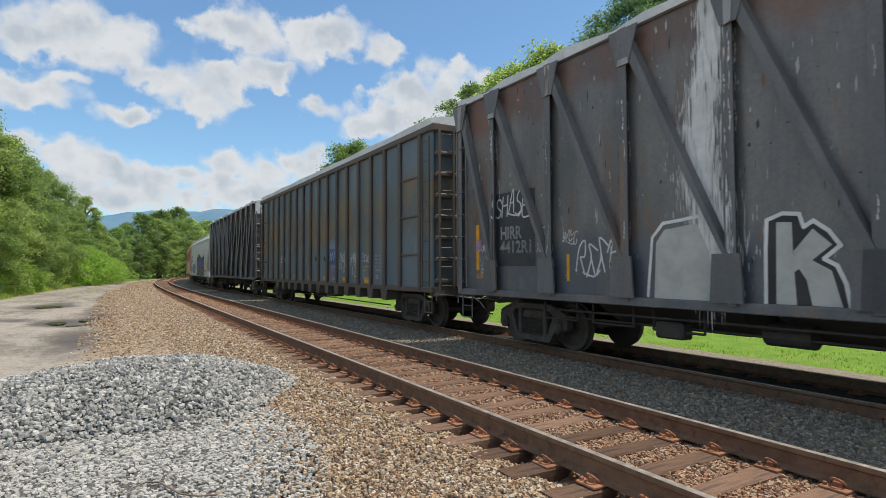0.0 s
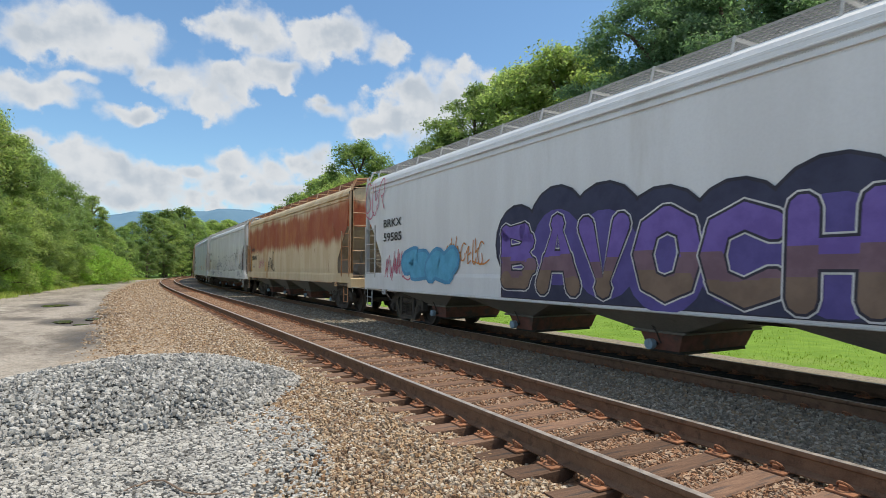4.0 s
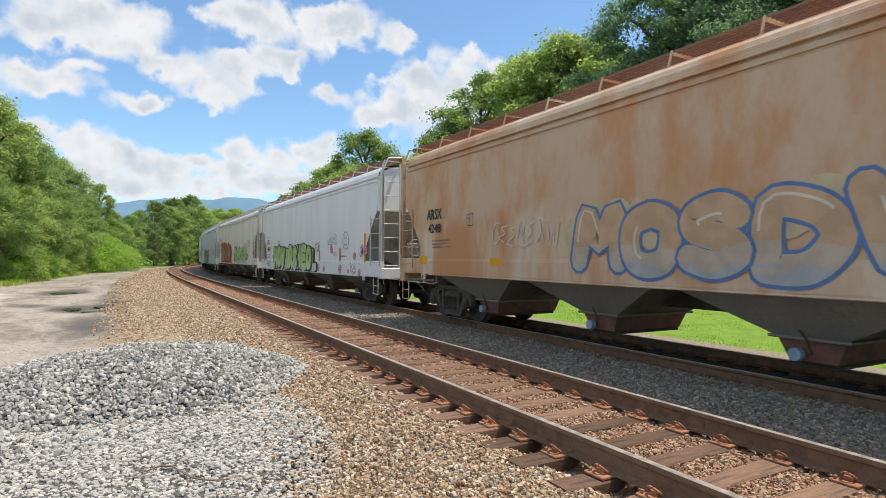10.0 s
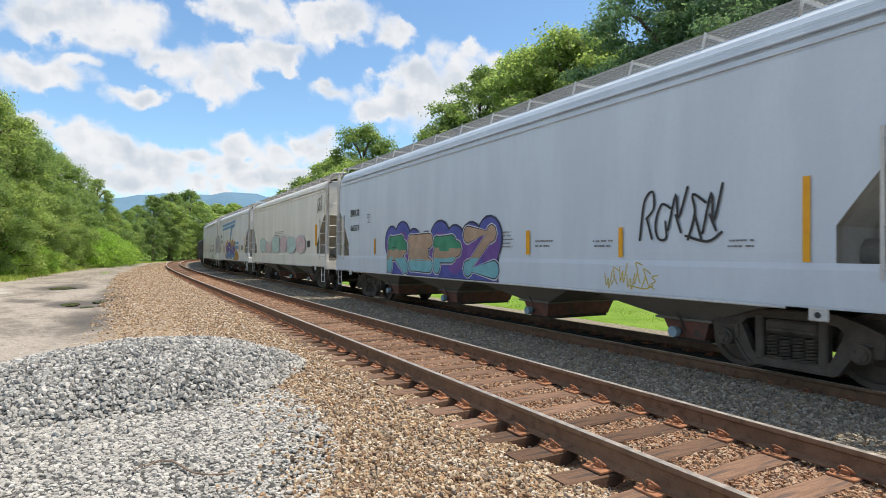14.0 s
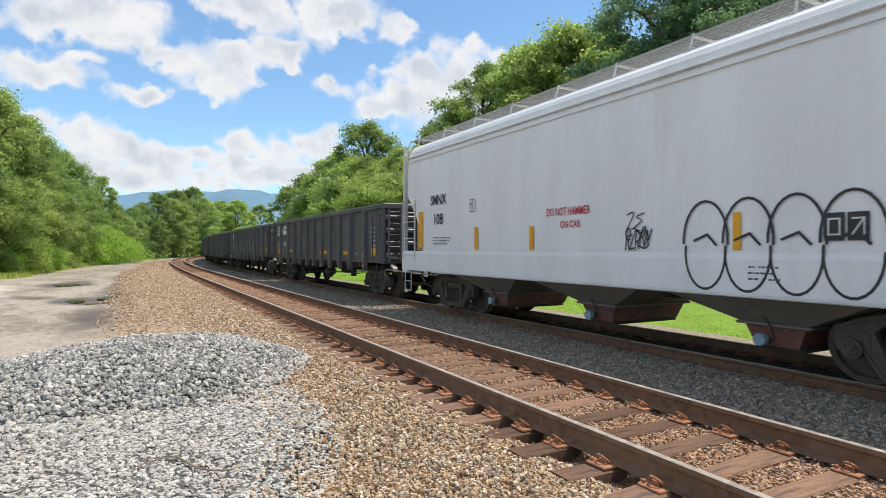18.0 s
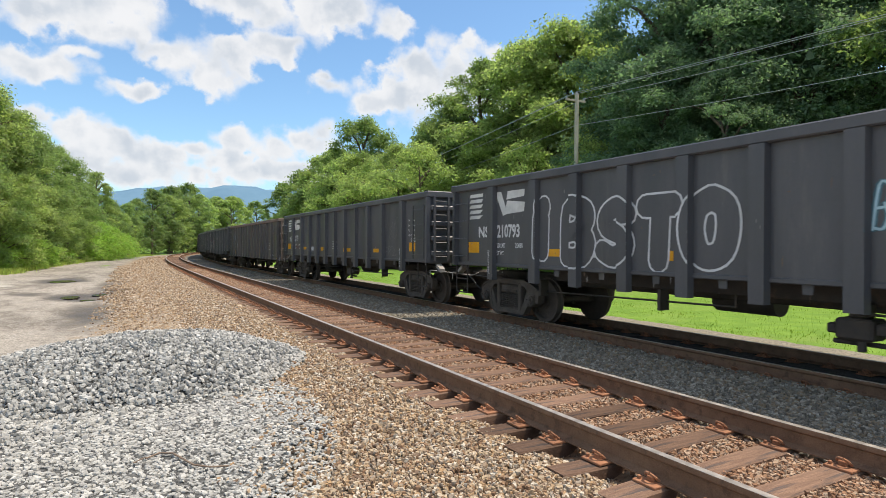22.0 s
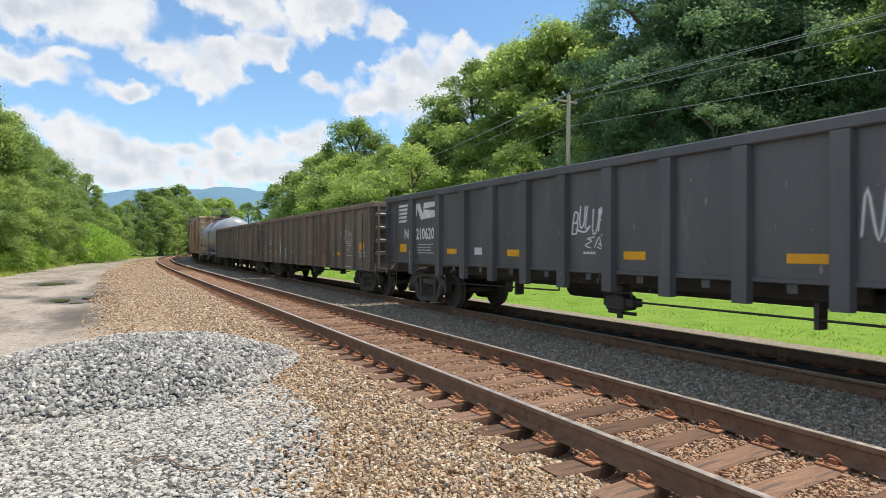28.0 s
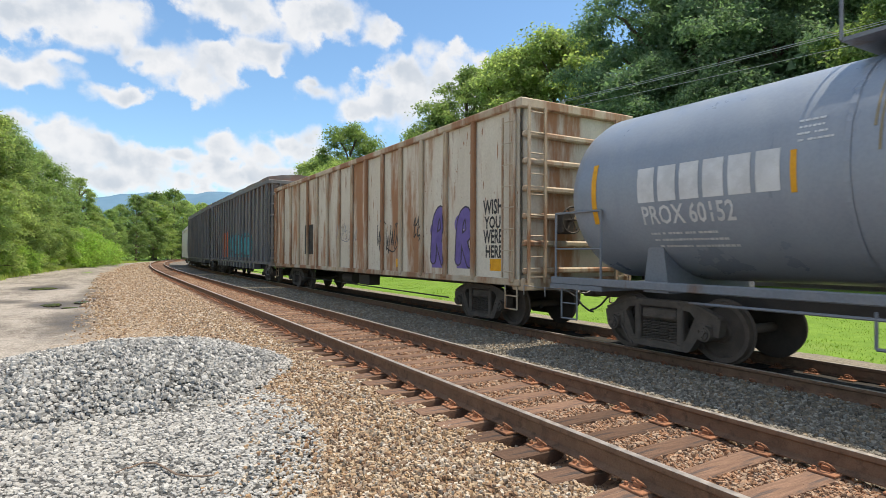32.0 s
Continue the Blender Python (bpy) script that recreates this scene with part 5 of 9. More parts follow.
    part("floor_plate", MB().box(-L / 2 + 0.06, L / 2 - 0.06, -W + 0.06, W - 0.06, floor + 0.02, floor + 0.12), paint, car)
    part("air_tank", MB().rod((1.0, -0.6, 0.72), (2.1, -0.6, 0.72), 0.22, 16), IRON, car, smooth=True)
    valve = MB().box(-1.15, -0.75, 0.95, 1.3, 0.55, 0.80, 0.03).box(-1.32, -1.15, 1.0, 1.25, 0.62, 0.76, 0.02).box(-0.75, -0.62, 1.02, 1.22, 0.60, 0.72, 0.02)
    valve.rod((-1.0, 1.2, 0.42), (-1.0, 1.2, 0.58), 0.05, 10).box(-1.05, -0.85, 0.98, 1.2, 0.80, 0.98, 0.02).rod((-1.25, 1.1, 0.50), (-0.65, 1.1, 0.50), 0.03, 8)
    part("brake_valve", valve, IRON, car, "grimy air brake valve hung under the floor")
    rods = MB().tube([(-tc + 1.2, 1.25, 0.74), (-1.3, 1.25, 0.72), (-1.3, 1.25, 0.86), (-0.9, 1.25, 0.86)], 0.016, 6).tube([(0.6, 1.15, 0.78), (tc - 1.1, 1.15, 0.70)], 0.016, 6)
    rods.tube([(0.6, 1.15, 0.78), (0.6, 1.15, 0.95)], 0.016, 6)
    for x in (-tc + 2.0, tc - 1.4, 1.8):
        rods.box(x - 0.03, x + 0.03, 1.10, 1.30, 0.62, 0.95)
    part("brake_rigging", rods, IRON, car)
    brake_wheel(car, -(L / 2 + 0.42), -0.45, 2.2, IRON, -1)
    return car


# -- covered hoppers
RED_RUST = material("rusty_red_gate", (0.24, 0.10, 0.075), (0.17, 0.085, 0.065), 5.0, (0.10, 0.08, 0.07), (0.5, 0.66), 3.0, rough=0.85)
P_CAP = material("pale_blue_capstan", (0.30, 0.42, 0.52), (0.24, 0.34, 0.42), 8.0, (0.20, 0.17, 0.15), (0.55, 0.7), 6.0, rough=0.6)


def hopper_section(H, sill, W=1.56):
    """Half of the cross-section, from the sill up over the roof."""
    return [(W - 0.12, sill + 0.03), (W - 0.02, sill + 0.2), (W, 1.64), (W, 1.95), (W, 2.15), (W, 2.4), (W, 2.7), (W, 3.0), (W, 3.15), (W, 3.17), (W - 0.02, H - 0.66), (W - 0.03, H - 0.64), (W - 0.03, H - 0.52), (W - 0.07, H - 0.50),
            (W - 0.075, H - 0.44), (W - 0.05, H - 0.42), (W - 0.055, H - 0.32), (W - 0.10, H - 0.30), (W - 0.14, H - 0.22), (W - 0.26, H - 0.12), (W - 0.55, H - 0.06), (0.45, H - 0.02), (0.0, H)]


def covered_hopper(name, label, e0, e1, paint, dark, rail_mat, H=4.6, outlets=4, deck=None, slope=None, outlet_mat=None, cut=1.34, cut_z=3.15, knee=1.95, sill=0.99, ledge=1.5):
    L, mid = e1 - e0, (e0 + e1) / 2
    tc = L / 2 - 2.15
    car = car_base(name, label, "cars of the train", L, tc, mid)
    half = hopper_section(H, sill)
    ring = half + [(-y, z) for y, z in half[-2::-1]]
    def xe(z):
        e = L / 2 - 0.34
        return e if z > cut_z else e - (cut - 0.34) * min(1.0, (cut_z - z) / (cut_z - knee)) ** 0.85
    mb = MB().skin([[(-xe(z), y, z) for y, z in ring], [(-xe(z) * 0.5, y, z) for y, z in ring], [(xe(z) * 0.5, y, z) for y, z in ring], [(xe(z), y, z) for y, z in ring]], False)
    body = part("body", mb, paint, car)
    for e in (-1, 1):
        sheet, head = MB(), MB()
        zs = [1.05, 1.5, 1.95, 2.15, 2.4, 2.7, 3.0, cut_z, 3.8, H - 0.64, H - 0.3, H - 0.12, H]
        wide = lambda z: 1.53 if z < H - 0.5 else max(0.05, 1.5 - 1.2 * ((z - H + 0.5) / 0.5) ** 3)
        for za, zb in zip(zs, zs[1:]):
            (sheet if zb <= cut_z else head).add([(e * (xe(za) - 0.05), -wide(za), za), (e * (xe(za) - 0.05), wide(za), za), (e * (xe(zb) - 0.05), wide(zb), zb), (e * (xe(zb) - 0.05), -wide(zb), zb)], [(0, 1, 2, 3) if e > 0 else (3, 2, 1, 0)])
        part("end_slope", sheet, slope, car, "underside of the sloping end, dusty and toned down for shade")
        part("end_bulkhead", head, paint, car)
    W = 1.56
    for s in (1, -1):
        part("side_sill", MB().loft([(s * (W - 0.1), sill), (s * (W + 0.012), sill), (s * (W + 0.018), sill + 0.03), (s * (W + 0.018), ledge - 0.08), (s * (W + 0.004), ledge), (s * (W - 0.1), ledge)], -L / 2, L / 2), paint, car)
        part("sill_pipe", MB().rod((-L / 2 + 1.9, s * (W + 0.03), sill - 0.015), (L / 2 - 1.9, s * (W + 0.03), sill - 0.015), 0.017, 6), rail_mat, car)
        for x in (-tc - 0.62, tc + 0.62):
            pad = MB().box(x - 0.11, x + 0.11, s * (W - 0.03), s * (W + 0.02), sill - 0.15, sill + 0.01, 0.012)
            part("jacking_pad", pad, rail_mat, car, "pale jacking pad with a round hole")
            # black disc on the solid pad, drawn for the darkness of its hole
            part("pad_hole", MB().rod((x, s * (W + 0.018), sill - 0.075), (x, s * (W + 0.023), sill - 0.075), 0.038, 12), BLACK, car)
        for z in (H - 0.46, H - 0.60):
            part("eave_rib", MB().box(-L / 2 + 0.4, L / 2 - 0.4, s * (W - 0.1), s * (W + 0.008), z - 0.016, z + 0.016, 0.006), paint, car)
        part("roof_edge", MB().box(-L / 2 + 0.6, L / 2 - 0.6, s * (W - 0.20), s * (W - 0.05), H - 0.38, H - 0.33, 0.015), paint, car)
        # running board: open grating on brackets
        g = MB()
        y0, y1, zz = s * 0.72, s * 1.22, H + 0.13
        for k in range(6):
            y = y0 + (y1 - y0) * k / 5
            g.box(-L / 2 + 0.1, L / 2 - 0.1, y - 0.008, y + 0.008, zz - 0.03, zz)
        k = -L / 2 + 0.1
        while k < L / 2:
            g.box(k, k + 0.02, y0, y1, zz - 0.012, zz + 0.004)
            k += 0.11
        part("running_board", g, deck or rail_mat, car)
        for k in range(int(L / 1.35)):
            x = -L / 2 + 0.5 + k * (L - 1.0) / (int(L / 1.35) - 1)
            part("board_bracket", MB().rod((x, s * 1.24, zz), (x, s * 1.36, H - 0.28), 0.022, 5).box(x - 0.03, x + 0.03, s * 0.7, s * 1.24, zz - 0.05, zz - 0.02), rail_mat, car)
        e = s
        part("end_sill", MB().box(e * (L / 2 - 0.3), e * (L / 2 + 0.02), -W, W, 0.95, 1.3, 0.02), paint, car)
        part("end_platform", MB().box(e * (L / 2 - 1.9), e * L / 2, -W + 0.12, W - 0.12, 1.0, 1.05), dark, car)
        for f in (1, -1):
            # corner post, inner post and ladders
            y = f * (W - 0.06)
            part("corner_post", MB().box(e * (L / 2 - 0.14), e * (L / 2 - 0.01), y - 0.05, y + 0.06, 1.2, H - 0.3, 0.012), rail_mat, car)
            part("top_bow", MB().tube([(e * (L / 2 - 0.07), y, H - 0.34), (e * (L / 2 - 0.07), y * 0.88, H + 0.10), (e * (L / 2 - 0.07), y * 0.5, H + 0.16), (e * (L / 2 - 0.5), y * 0.5, H + 0.16)], 0.028, 6), rail_mat, car)
            ladder(car, e * (L / 2 - 0.48), f * (W + 0.03), 1.35, 3.0, rail_mat, w=0.78, rungs=4, name="side_ladder")
            ladder(car, e * (L / 2 - 0.03), f * (W - 0.36), 1.25, H - 0.1, rail_mat, w=0.6, along="y", rungs=8, name="end_ladder")
            step_stirrup(car, e * (L / 2 - 0.42), f * (W + 0.01), 0.45, 0.98, rail_mat)
            part("slope_brace", MB().box(e * (L / 2 - 1.15), e * (L / 2 - 1.03), f * 0.72 - 0.05, f * 0.72 + 0.05, 1.05, 2.3, 0.01), dark, car)
        part("slope_sheet", MB().box(e * (L / 2 - 2.0), e * (L / 2 - 1.94), -1.4, 1.4, 1.02, 2.2), dark, car)
    # outlets under the body: deep pockets with sloping sheets, a lip and a gate below
    pitch = 3.75 if outlets == 4 else 3.35
    for k in range(outlets):
        x = pitch * (k - (outlets - 1) / 2)
        ring = lambda w, y, z: [(x - w, -y, z), (x + w, -y, z), (x + w, y, z), (x - w, y, z)]
        o = part("outlet_hopper", MB().skin([ring(pitch / 2 - 0.05, 1.44, sill + 0.12), ring(pitch / 2 - 0.25, 1.42, sill - 0.03), ring(0.46, 0.95, 0.62)]), dark, car)
        part("pocket_lip", MB().box(x - 0.52, x + 0.52, -1.0, 1.0, 0.585, 0.625, 0.01), dark, o)
        part("gate_frame", MB().skin([ring(0.42, 0.92, 0.585), ring(0.30, 0.86, 0.30)]), outlet_mat or RED_RUST, o)
        gate = MB().box(x - 0.34, x + 0.34, -0.8, 0.8, 0.25, 0.30, 0.012).rod((x + 0.12, -1.02, 0.40), (x + 0.12, 1.02, 0.40), 0.035, 8)
        part("outlet_gate", gate, IRON, o)
        part("capstan", MB().rod((x + 0.12, 0.98, 0.40), (x + 0.12, 1.08, 0.40), 0.085, 14), P_CAP, o, "pale blue capstan of the gate", True)
        part("latch", MB().tube([(x - 0.05, 0.98, 0.42), (x - 0.02, 1.04, 0.60), (x + 0.06, 1.06, 0.72)], 0.014, 6), IRON, o)
    part("brake_cylinder", MB().rod((-L / 2 + 0.9, 0.75, 1.62), (-L / 2 + 1.75, 0.75, 1.62), 0.2, 16), dark, car, smooth=True)
    brake_wheel(car, -(L / 2 - 0.02), 0.35, 1.95, dark, -1)
    return car


# -- tall cars
BARE = material("bare_grey_paint", (0.40, 0.40, 0.39), (0.30, 0.30, 0.29), 6.0, (0.15, 0.12, 0.10), (0.52, 0.66), 4.0, streak=3.0, rough=0.6)


def braced_hopper(name, label, e0, e1, paint, trim, cover, posts, H=5.55):
    L, mid = e1 - e0, (e0 + e1) / 2
    tc = L / 2 - 2.1
    car = car_base(name, label, "cars of the train", L, tc, mid)
    W, zb = 1.5, 1.1
    for s in (1, -1):
        part("side_wall", MB().box(-L / 2, L / 2, s * (W - 0.05), s * W, zb, H - 0.05), paint, car)
        part("side_sill", MB().box(-L / 2, L / 2, s * (W - 0.05), s * (W + 0.1), zb - 0.08, zb + 0.06, 0.015), trim, car)
        part("top_chord", MB().box(-L / 2, L / 2, s * (W - 0.08), s * (W + 0.06), H - 0.14, H, 0.02), trim, car)
        n = len(posts) - 1
        for k in range(n + 1):
            x = L / 2 - posts[k]
            # channels, open towards the front of the train
            part("post", MB().box(x - 0.08, x + 0.08, s * (W + 0.115), s * (W + 0.13), zb, H - 0.1, 0.004).box(x + 0.055, x + 0.08, s * W, s * (W + 0.115), zb, H - 0.1), trim, car)
            if k < n:
                pitch = posts[k + 1] - posts[k]
                lean = -1 if k < n / 2 else 1
                xa, xb = (x - 0.05, x - pitch + 0.05)
                top, bot = ((xa, xb) if lean < 0 else (xb, xa))
                mb = MB().add([(top - 0.10, s * (W + 0.002), H - 0.3), (top + 0.10, s * (W + 0.002), H - 0.3), (bot + 0.10, s * (W + 0.002), zb + 0.75), (bot - 0.10, s * (W + 0.002), zb + 0.55),
                               (top - 0.085, s * (W + 0.15), H - 0.3), (top + 0.085, s * (W + 0.15), H - 0.3), (bot + 0.085, s * (W + 0.15), zb + 0.75), (bot - 0.085, s * (W + 0.15), zb + 0.55)],
                              [(0, 1, 2, 3), (4, 5, 6, 7), (0, 1, 5, 4), (1, 2, 6, 5), (2, 3, 7, 6), (3, 0, 4, 7)])
                if lean > 0:
                    mb = MB()
                    for (a, b), (ya, yb) in (((-0.10, 0.10), (0.135, 0.15)), ((0.075, 0.10), (0.002, 0.135))):
                        mb.add([(top + a, s * (W + ya), H - 0.3), (top + b, s * (W + ya), H - 0.3), (bot + b, s * (W + ya), zb + 0.75), (bot + a, s * (W + ya), zb + 0.55),
                                (top + a, s * (W + yb), H - 0.3), (top + b, s * (W + yb), H - 0.3), (bot + b, s * (W + yb), zb + 0.75), (bot + a, s * (W + yb), zb + 0.55)],
                               [(0, 1, 2, 3), (4, 5, 6, 7), (0, 1, 5, 4), (1, 2, 6, 5), (2, 3, 7, 6), (3, 0, 4, 7)])
                part("diagonal_brace", mb, trim, car)
                part("foot_plate", MB().prism([(bot - 0.24, zb + 0.05), (bot + 0.24, zb + 0.05), (bot + 0.20, zb + 0.70), (bot - 0.20, zb + 0.70)], s * (W + 0.13), s * (W + 0.165)), trim, car)
                part("gusset", MB().prism([(top - 0.30, H - 0.14), (top + 0.30, H - 0.14), (top + 0.12, H - 0.72), (top - 0.12, H - 0.72)], s * (W + 0.151), s * (W + 0.17)), trim, car)
                part("wear_plate", MB().prism([(top - 0.10, H - 0.62), (top + 0.10, H - 0.62), (top + 0.12, H - 0.72), (top - 0.12, H - 0.72)] if k % 2 else [(top - 0.09, H - 0.16), (top + 0.06, H - 0.16), (top + 0.05, H - 0.74), (top - 0.05, H - 0.70)], s * (W + 0.171), s * (W + 0.178)), BARE, car, "bare pale grey patch on the gusset")
        e = s
        part("end_wall", MB().box(e * (L / 2 - 0.05), e * L / 2, -W, W, zb, H - 0.05), paint, car)
        for z in (1.5, 2.2, 2.9, 3.6, 4.2):
            part("end_rib", MB().box(e * L / 2, e * (L / 2 + 0.12), -W, W, z - 0.06, z + 0.06, 0.03), trim, car)
        part("end_panel", MB().box(e * L / 2, e * (L / 2 + 0.03), -W, W, H - 0.75, H - 0.1), cover, car, "whitened end panel under the cover")
        for f in (1, -1):
            ladder(car, e * (L / 2 + 0.15), f * 1.25, zb, H - 0.6, trim, along="y", rungs=9)
            ladder(car, e * (L / 2 - 0.25), f * (W + 0.14), zb + 0.1, H - 0.5, trim, w=0.4, rungs=8)
            step_stirrup(car, e * (L / 2 - 0.3), f * (W + 0.02), 0.5, 1.02, trim)
    rings = []
    for i in range(int(L / 0.6) + 1):
        x = -L / 2 + L * i / int(L / 0.6)
        sag = 0.05 * math.sin(i * 2.1) + 0.03 * math.sin(i * 0.9)
        rings.append([(x, y, H - 0.02 + b + (sag if b > 0 else 0)) for y, b in ((W + 0.07, -0.10), (W + 0.08, 0.03), (0.9, 0.16), (0, 0.22), (-0.9, 0.16), (-W - 0.08, 0.03), (-W - 0.07, -0.10), (0, -0.05))])
    part("cover", MB().skin(rings), cover, car, "white plastic load cover", True)
    for k in range(3):
        x = (k - 1) * 3.2
        mb = MB().skin([[(x - 1.4, -1.2, 1.05), (x + 1.4, -1.2, 1.05), (x + 1.4, 1.2, 1.05), (x - 1.4, 1.2, 1.05)], [(x - 1.2, -0.7, 0.62), (x + 1.2, -0.7, 0.62), (x + 1.2, 0.7, 0.62), (x - 1.2, 0.7, 0.62)]])
        part("floor_trough", mb, IRON, car)
    rig = MB().box(-1.2, -0.3, 0.8, 1.2, 0.6, 0.9, 0.03).tube([(-tc + 1.2, 1.2, 0.72), (tc - 1.2, 1.2, 0.70)], 0.018, 6).rod((0.9, 1.1, 0.74), (1.5, 1.1, 0.74), 0.15, 12)
    for x in (-4.6, -3.3, 2.3, 3.6, 4.9):
        rig.tube([(x, 1.3, 1.03), (x, 1.3, 0.66), (x + 0.9, 1.3, 0.66), (x + 0.9, 1.3, 1.03)], 0.02, 6)
    rig.tube([(-5.2, 1.35, 0.86), (5.4, 1.35, 0.84)], 0.022, 6).box(2.6, 3.1, 1.15, 1.4, 0.55, 0.8, 0.03)
    part("brake_rigging", rig, IRON, car)
    brake_wheel(car, -(L / 2 + 0.35), 0.5, 2.4, IRON, -1)
    return car


def ribbed_tub(name, label, e0, e1, paint, trim, top, ribs, H=5.0, zb=1.0, load=None, cover=None, feet=True, depth=0.1):
    L, mid = e1 - e0, (e0 + e1) / 2
    tc = L / 2 - 2.1
    car = car_base(name, label, "cars of the train", L, tc, mid)
    W = 1.5
    for s in (1, -1):
        part("side_wall", MB().box(-L / 2, L / 2, s * (W - 0.05), s * W, zb, H - 0.05), paint, car)
        part("top_chord", MB().box(-L / 2, L / 2, s * (W - 0.08), s * (W + 0.1), H - 0.16, H, 0.02), top, car)
        part("side_sill", MB().box(-L / 2, L / 2, s * (W - 0.05), s * (W + 0.06), zb - 0.06, zb + 0.08, 0.015), trim, car)
        for u in ribs:
            x = L / 2 - u
            low = zb
            if feet and 3 < u < L - 3:
                part("sill_bracket", MB().prism([(x - 0.24, zb - 0.05), (x + 0.24, zb - 0.05), (x + 0.16, zb - 0.36), (x - 0.16, zb - 0.36)], s * (W - 0.5), s * (W + 0.07)), trim, car)
            part("rib", MB().box(x - 0.07, x + 0.07, s * W, s * (W + depth), low, H - 0.14, 0.025), trim, car)
        if feet:
            # added dark backing that stands for the shaded recess between the brackets
            part("side_frame_beam", MB().box(-L / 2 + 3.2, L / 2 - 3.2, s * 1.15, s * 1.22, 0.72, zb, 0.02), IRON, car)
        if feet and cover:
            for z in (zb + 0.95, zb + 2.0, zb + 3.05):
                for xa, xb in ((L / 2 - ribs[1] + 0.07, L / 2 - ribs[0] - 0.07), (L / 2 - ribs[-1] + 0.07, L / 2 - ribs[-2] - 0.07)):
                    part("belt_rail", MB().box(xa, xb, s * W, s * (W + 0.045), z - 0.03, z + 0.03, 0.012), trim, car)
        e = s
        part("end_wall", MB().box(e * (L / 2 - 0.05), e * L / 2, -W, W, zb, H - 0.05), paint, car)
        part("end_cap", MB().box(e * (L / 2 - 0.06), e * (L / 2 + 0.12), -W - 0.1, W + 0.1, H - 0.18, H + 0.01, 0.02), top, car)
        k = zb + 0.25
        while k < H - 0.4:
            part("end_rib", MB().box(e * L / 2, e * (L / 2 + 0.13), -W, W, k - 0.06, k + 0.06, 0.03), trim, car)
            k += 0.55
        part("end_sill", MB().box(e * (L / 2 - 0.3), e * (L / 2 + 0.1), -W, W, zb - 0.15, zb + 0.1, 0.02), trim, car)
        for f in (1, -1):
            ladder(car, e * (L / 2 + 0.16), f * 1.22, zb, H - 0.15, trim, along="y", rungs=9)
            ladder(car, e * (L / 2 - 0.28), f * (W + depth + 0.02), zb + 0.1, H - 0.3, trim, w=0.4, rungs=8)
            step_stirrup(car, e * (L / 2 - 0.3), f * (W + 0.02), 0.48, zb, trim)
    part("floor_plate", MB().box(-L / 2 + 0.06, L / 2 - 0.06, -W + 0.06, W - 0.06, zb + 0.02, zb + 0.12), trim, car)
    if load or cover:
        rings = []
        n = int(L / 0.5)
        for i in range(n + 1):
            x = -L / 2 + 0.05 + (L - 0.1) * i / n
            sag = 0.12 * math.sin(i * 1.9) * math.sin(i * 0.43) + 0.06 * math.sin(i * 3.7 + 1) if load else 0.03 * math.sin(i * 0.9)
            up = 0.12 if cover else 0.02
            rings.append([(x, y, H + (0.05 if cover else -0.1) + b * up * 2 + (sag * b if b > 0 else 0)) for y, b in ((W + (0.06 if cover else -0.06), -0.2), (W + (0.07 if cover else -0.06), 0.5), (0.9, 1), (0, 1.3), (-0.9, 1), (-W, 0.5), (-W, -0.2), (0, -0.2))])
        part("cover" if cover else "load", MB().skin(rings), load or cover, car, "pale load heaped to the rim" if load else "white plastic load cover", True)
    part("brake_rigging", MB().box(-1.2, -0.3, 0.8, 1.2, 0.55, 0.9, 0.03).rod((0.6, 0.9, 0.7), (1.6, 0.9, 0.7), 0.2, 14).tube([(-tc + 1.2, 1.2, 0.5), (tc - 1.2, 1.2, 0.55)], 0.018, 6), IRON, car)
    brake_wheel(car, -(L / 2 + 0.4), 0.5, 2.3, IRON, -1)
    return car


P_PALE = material("pale_tank_paint", (0.42, 0.43, 0.45), (0.36, 0.37, 0.39), 4.0, (0.25, 0.23, 0.2), (0.6, 0.75), 3.0, rough=0.5)


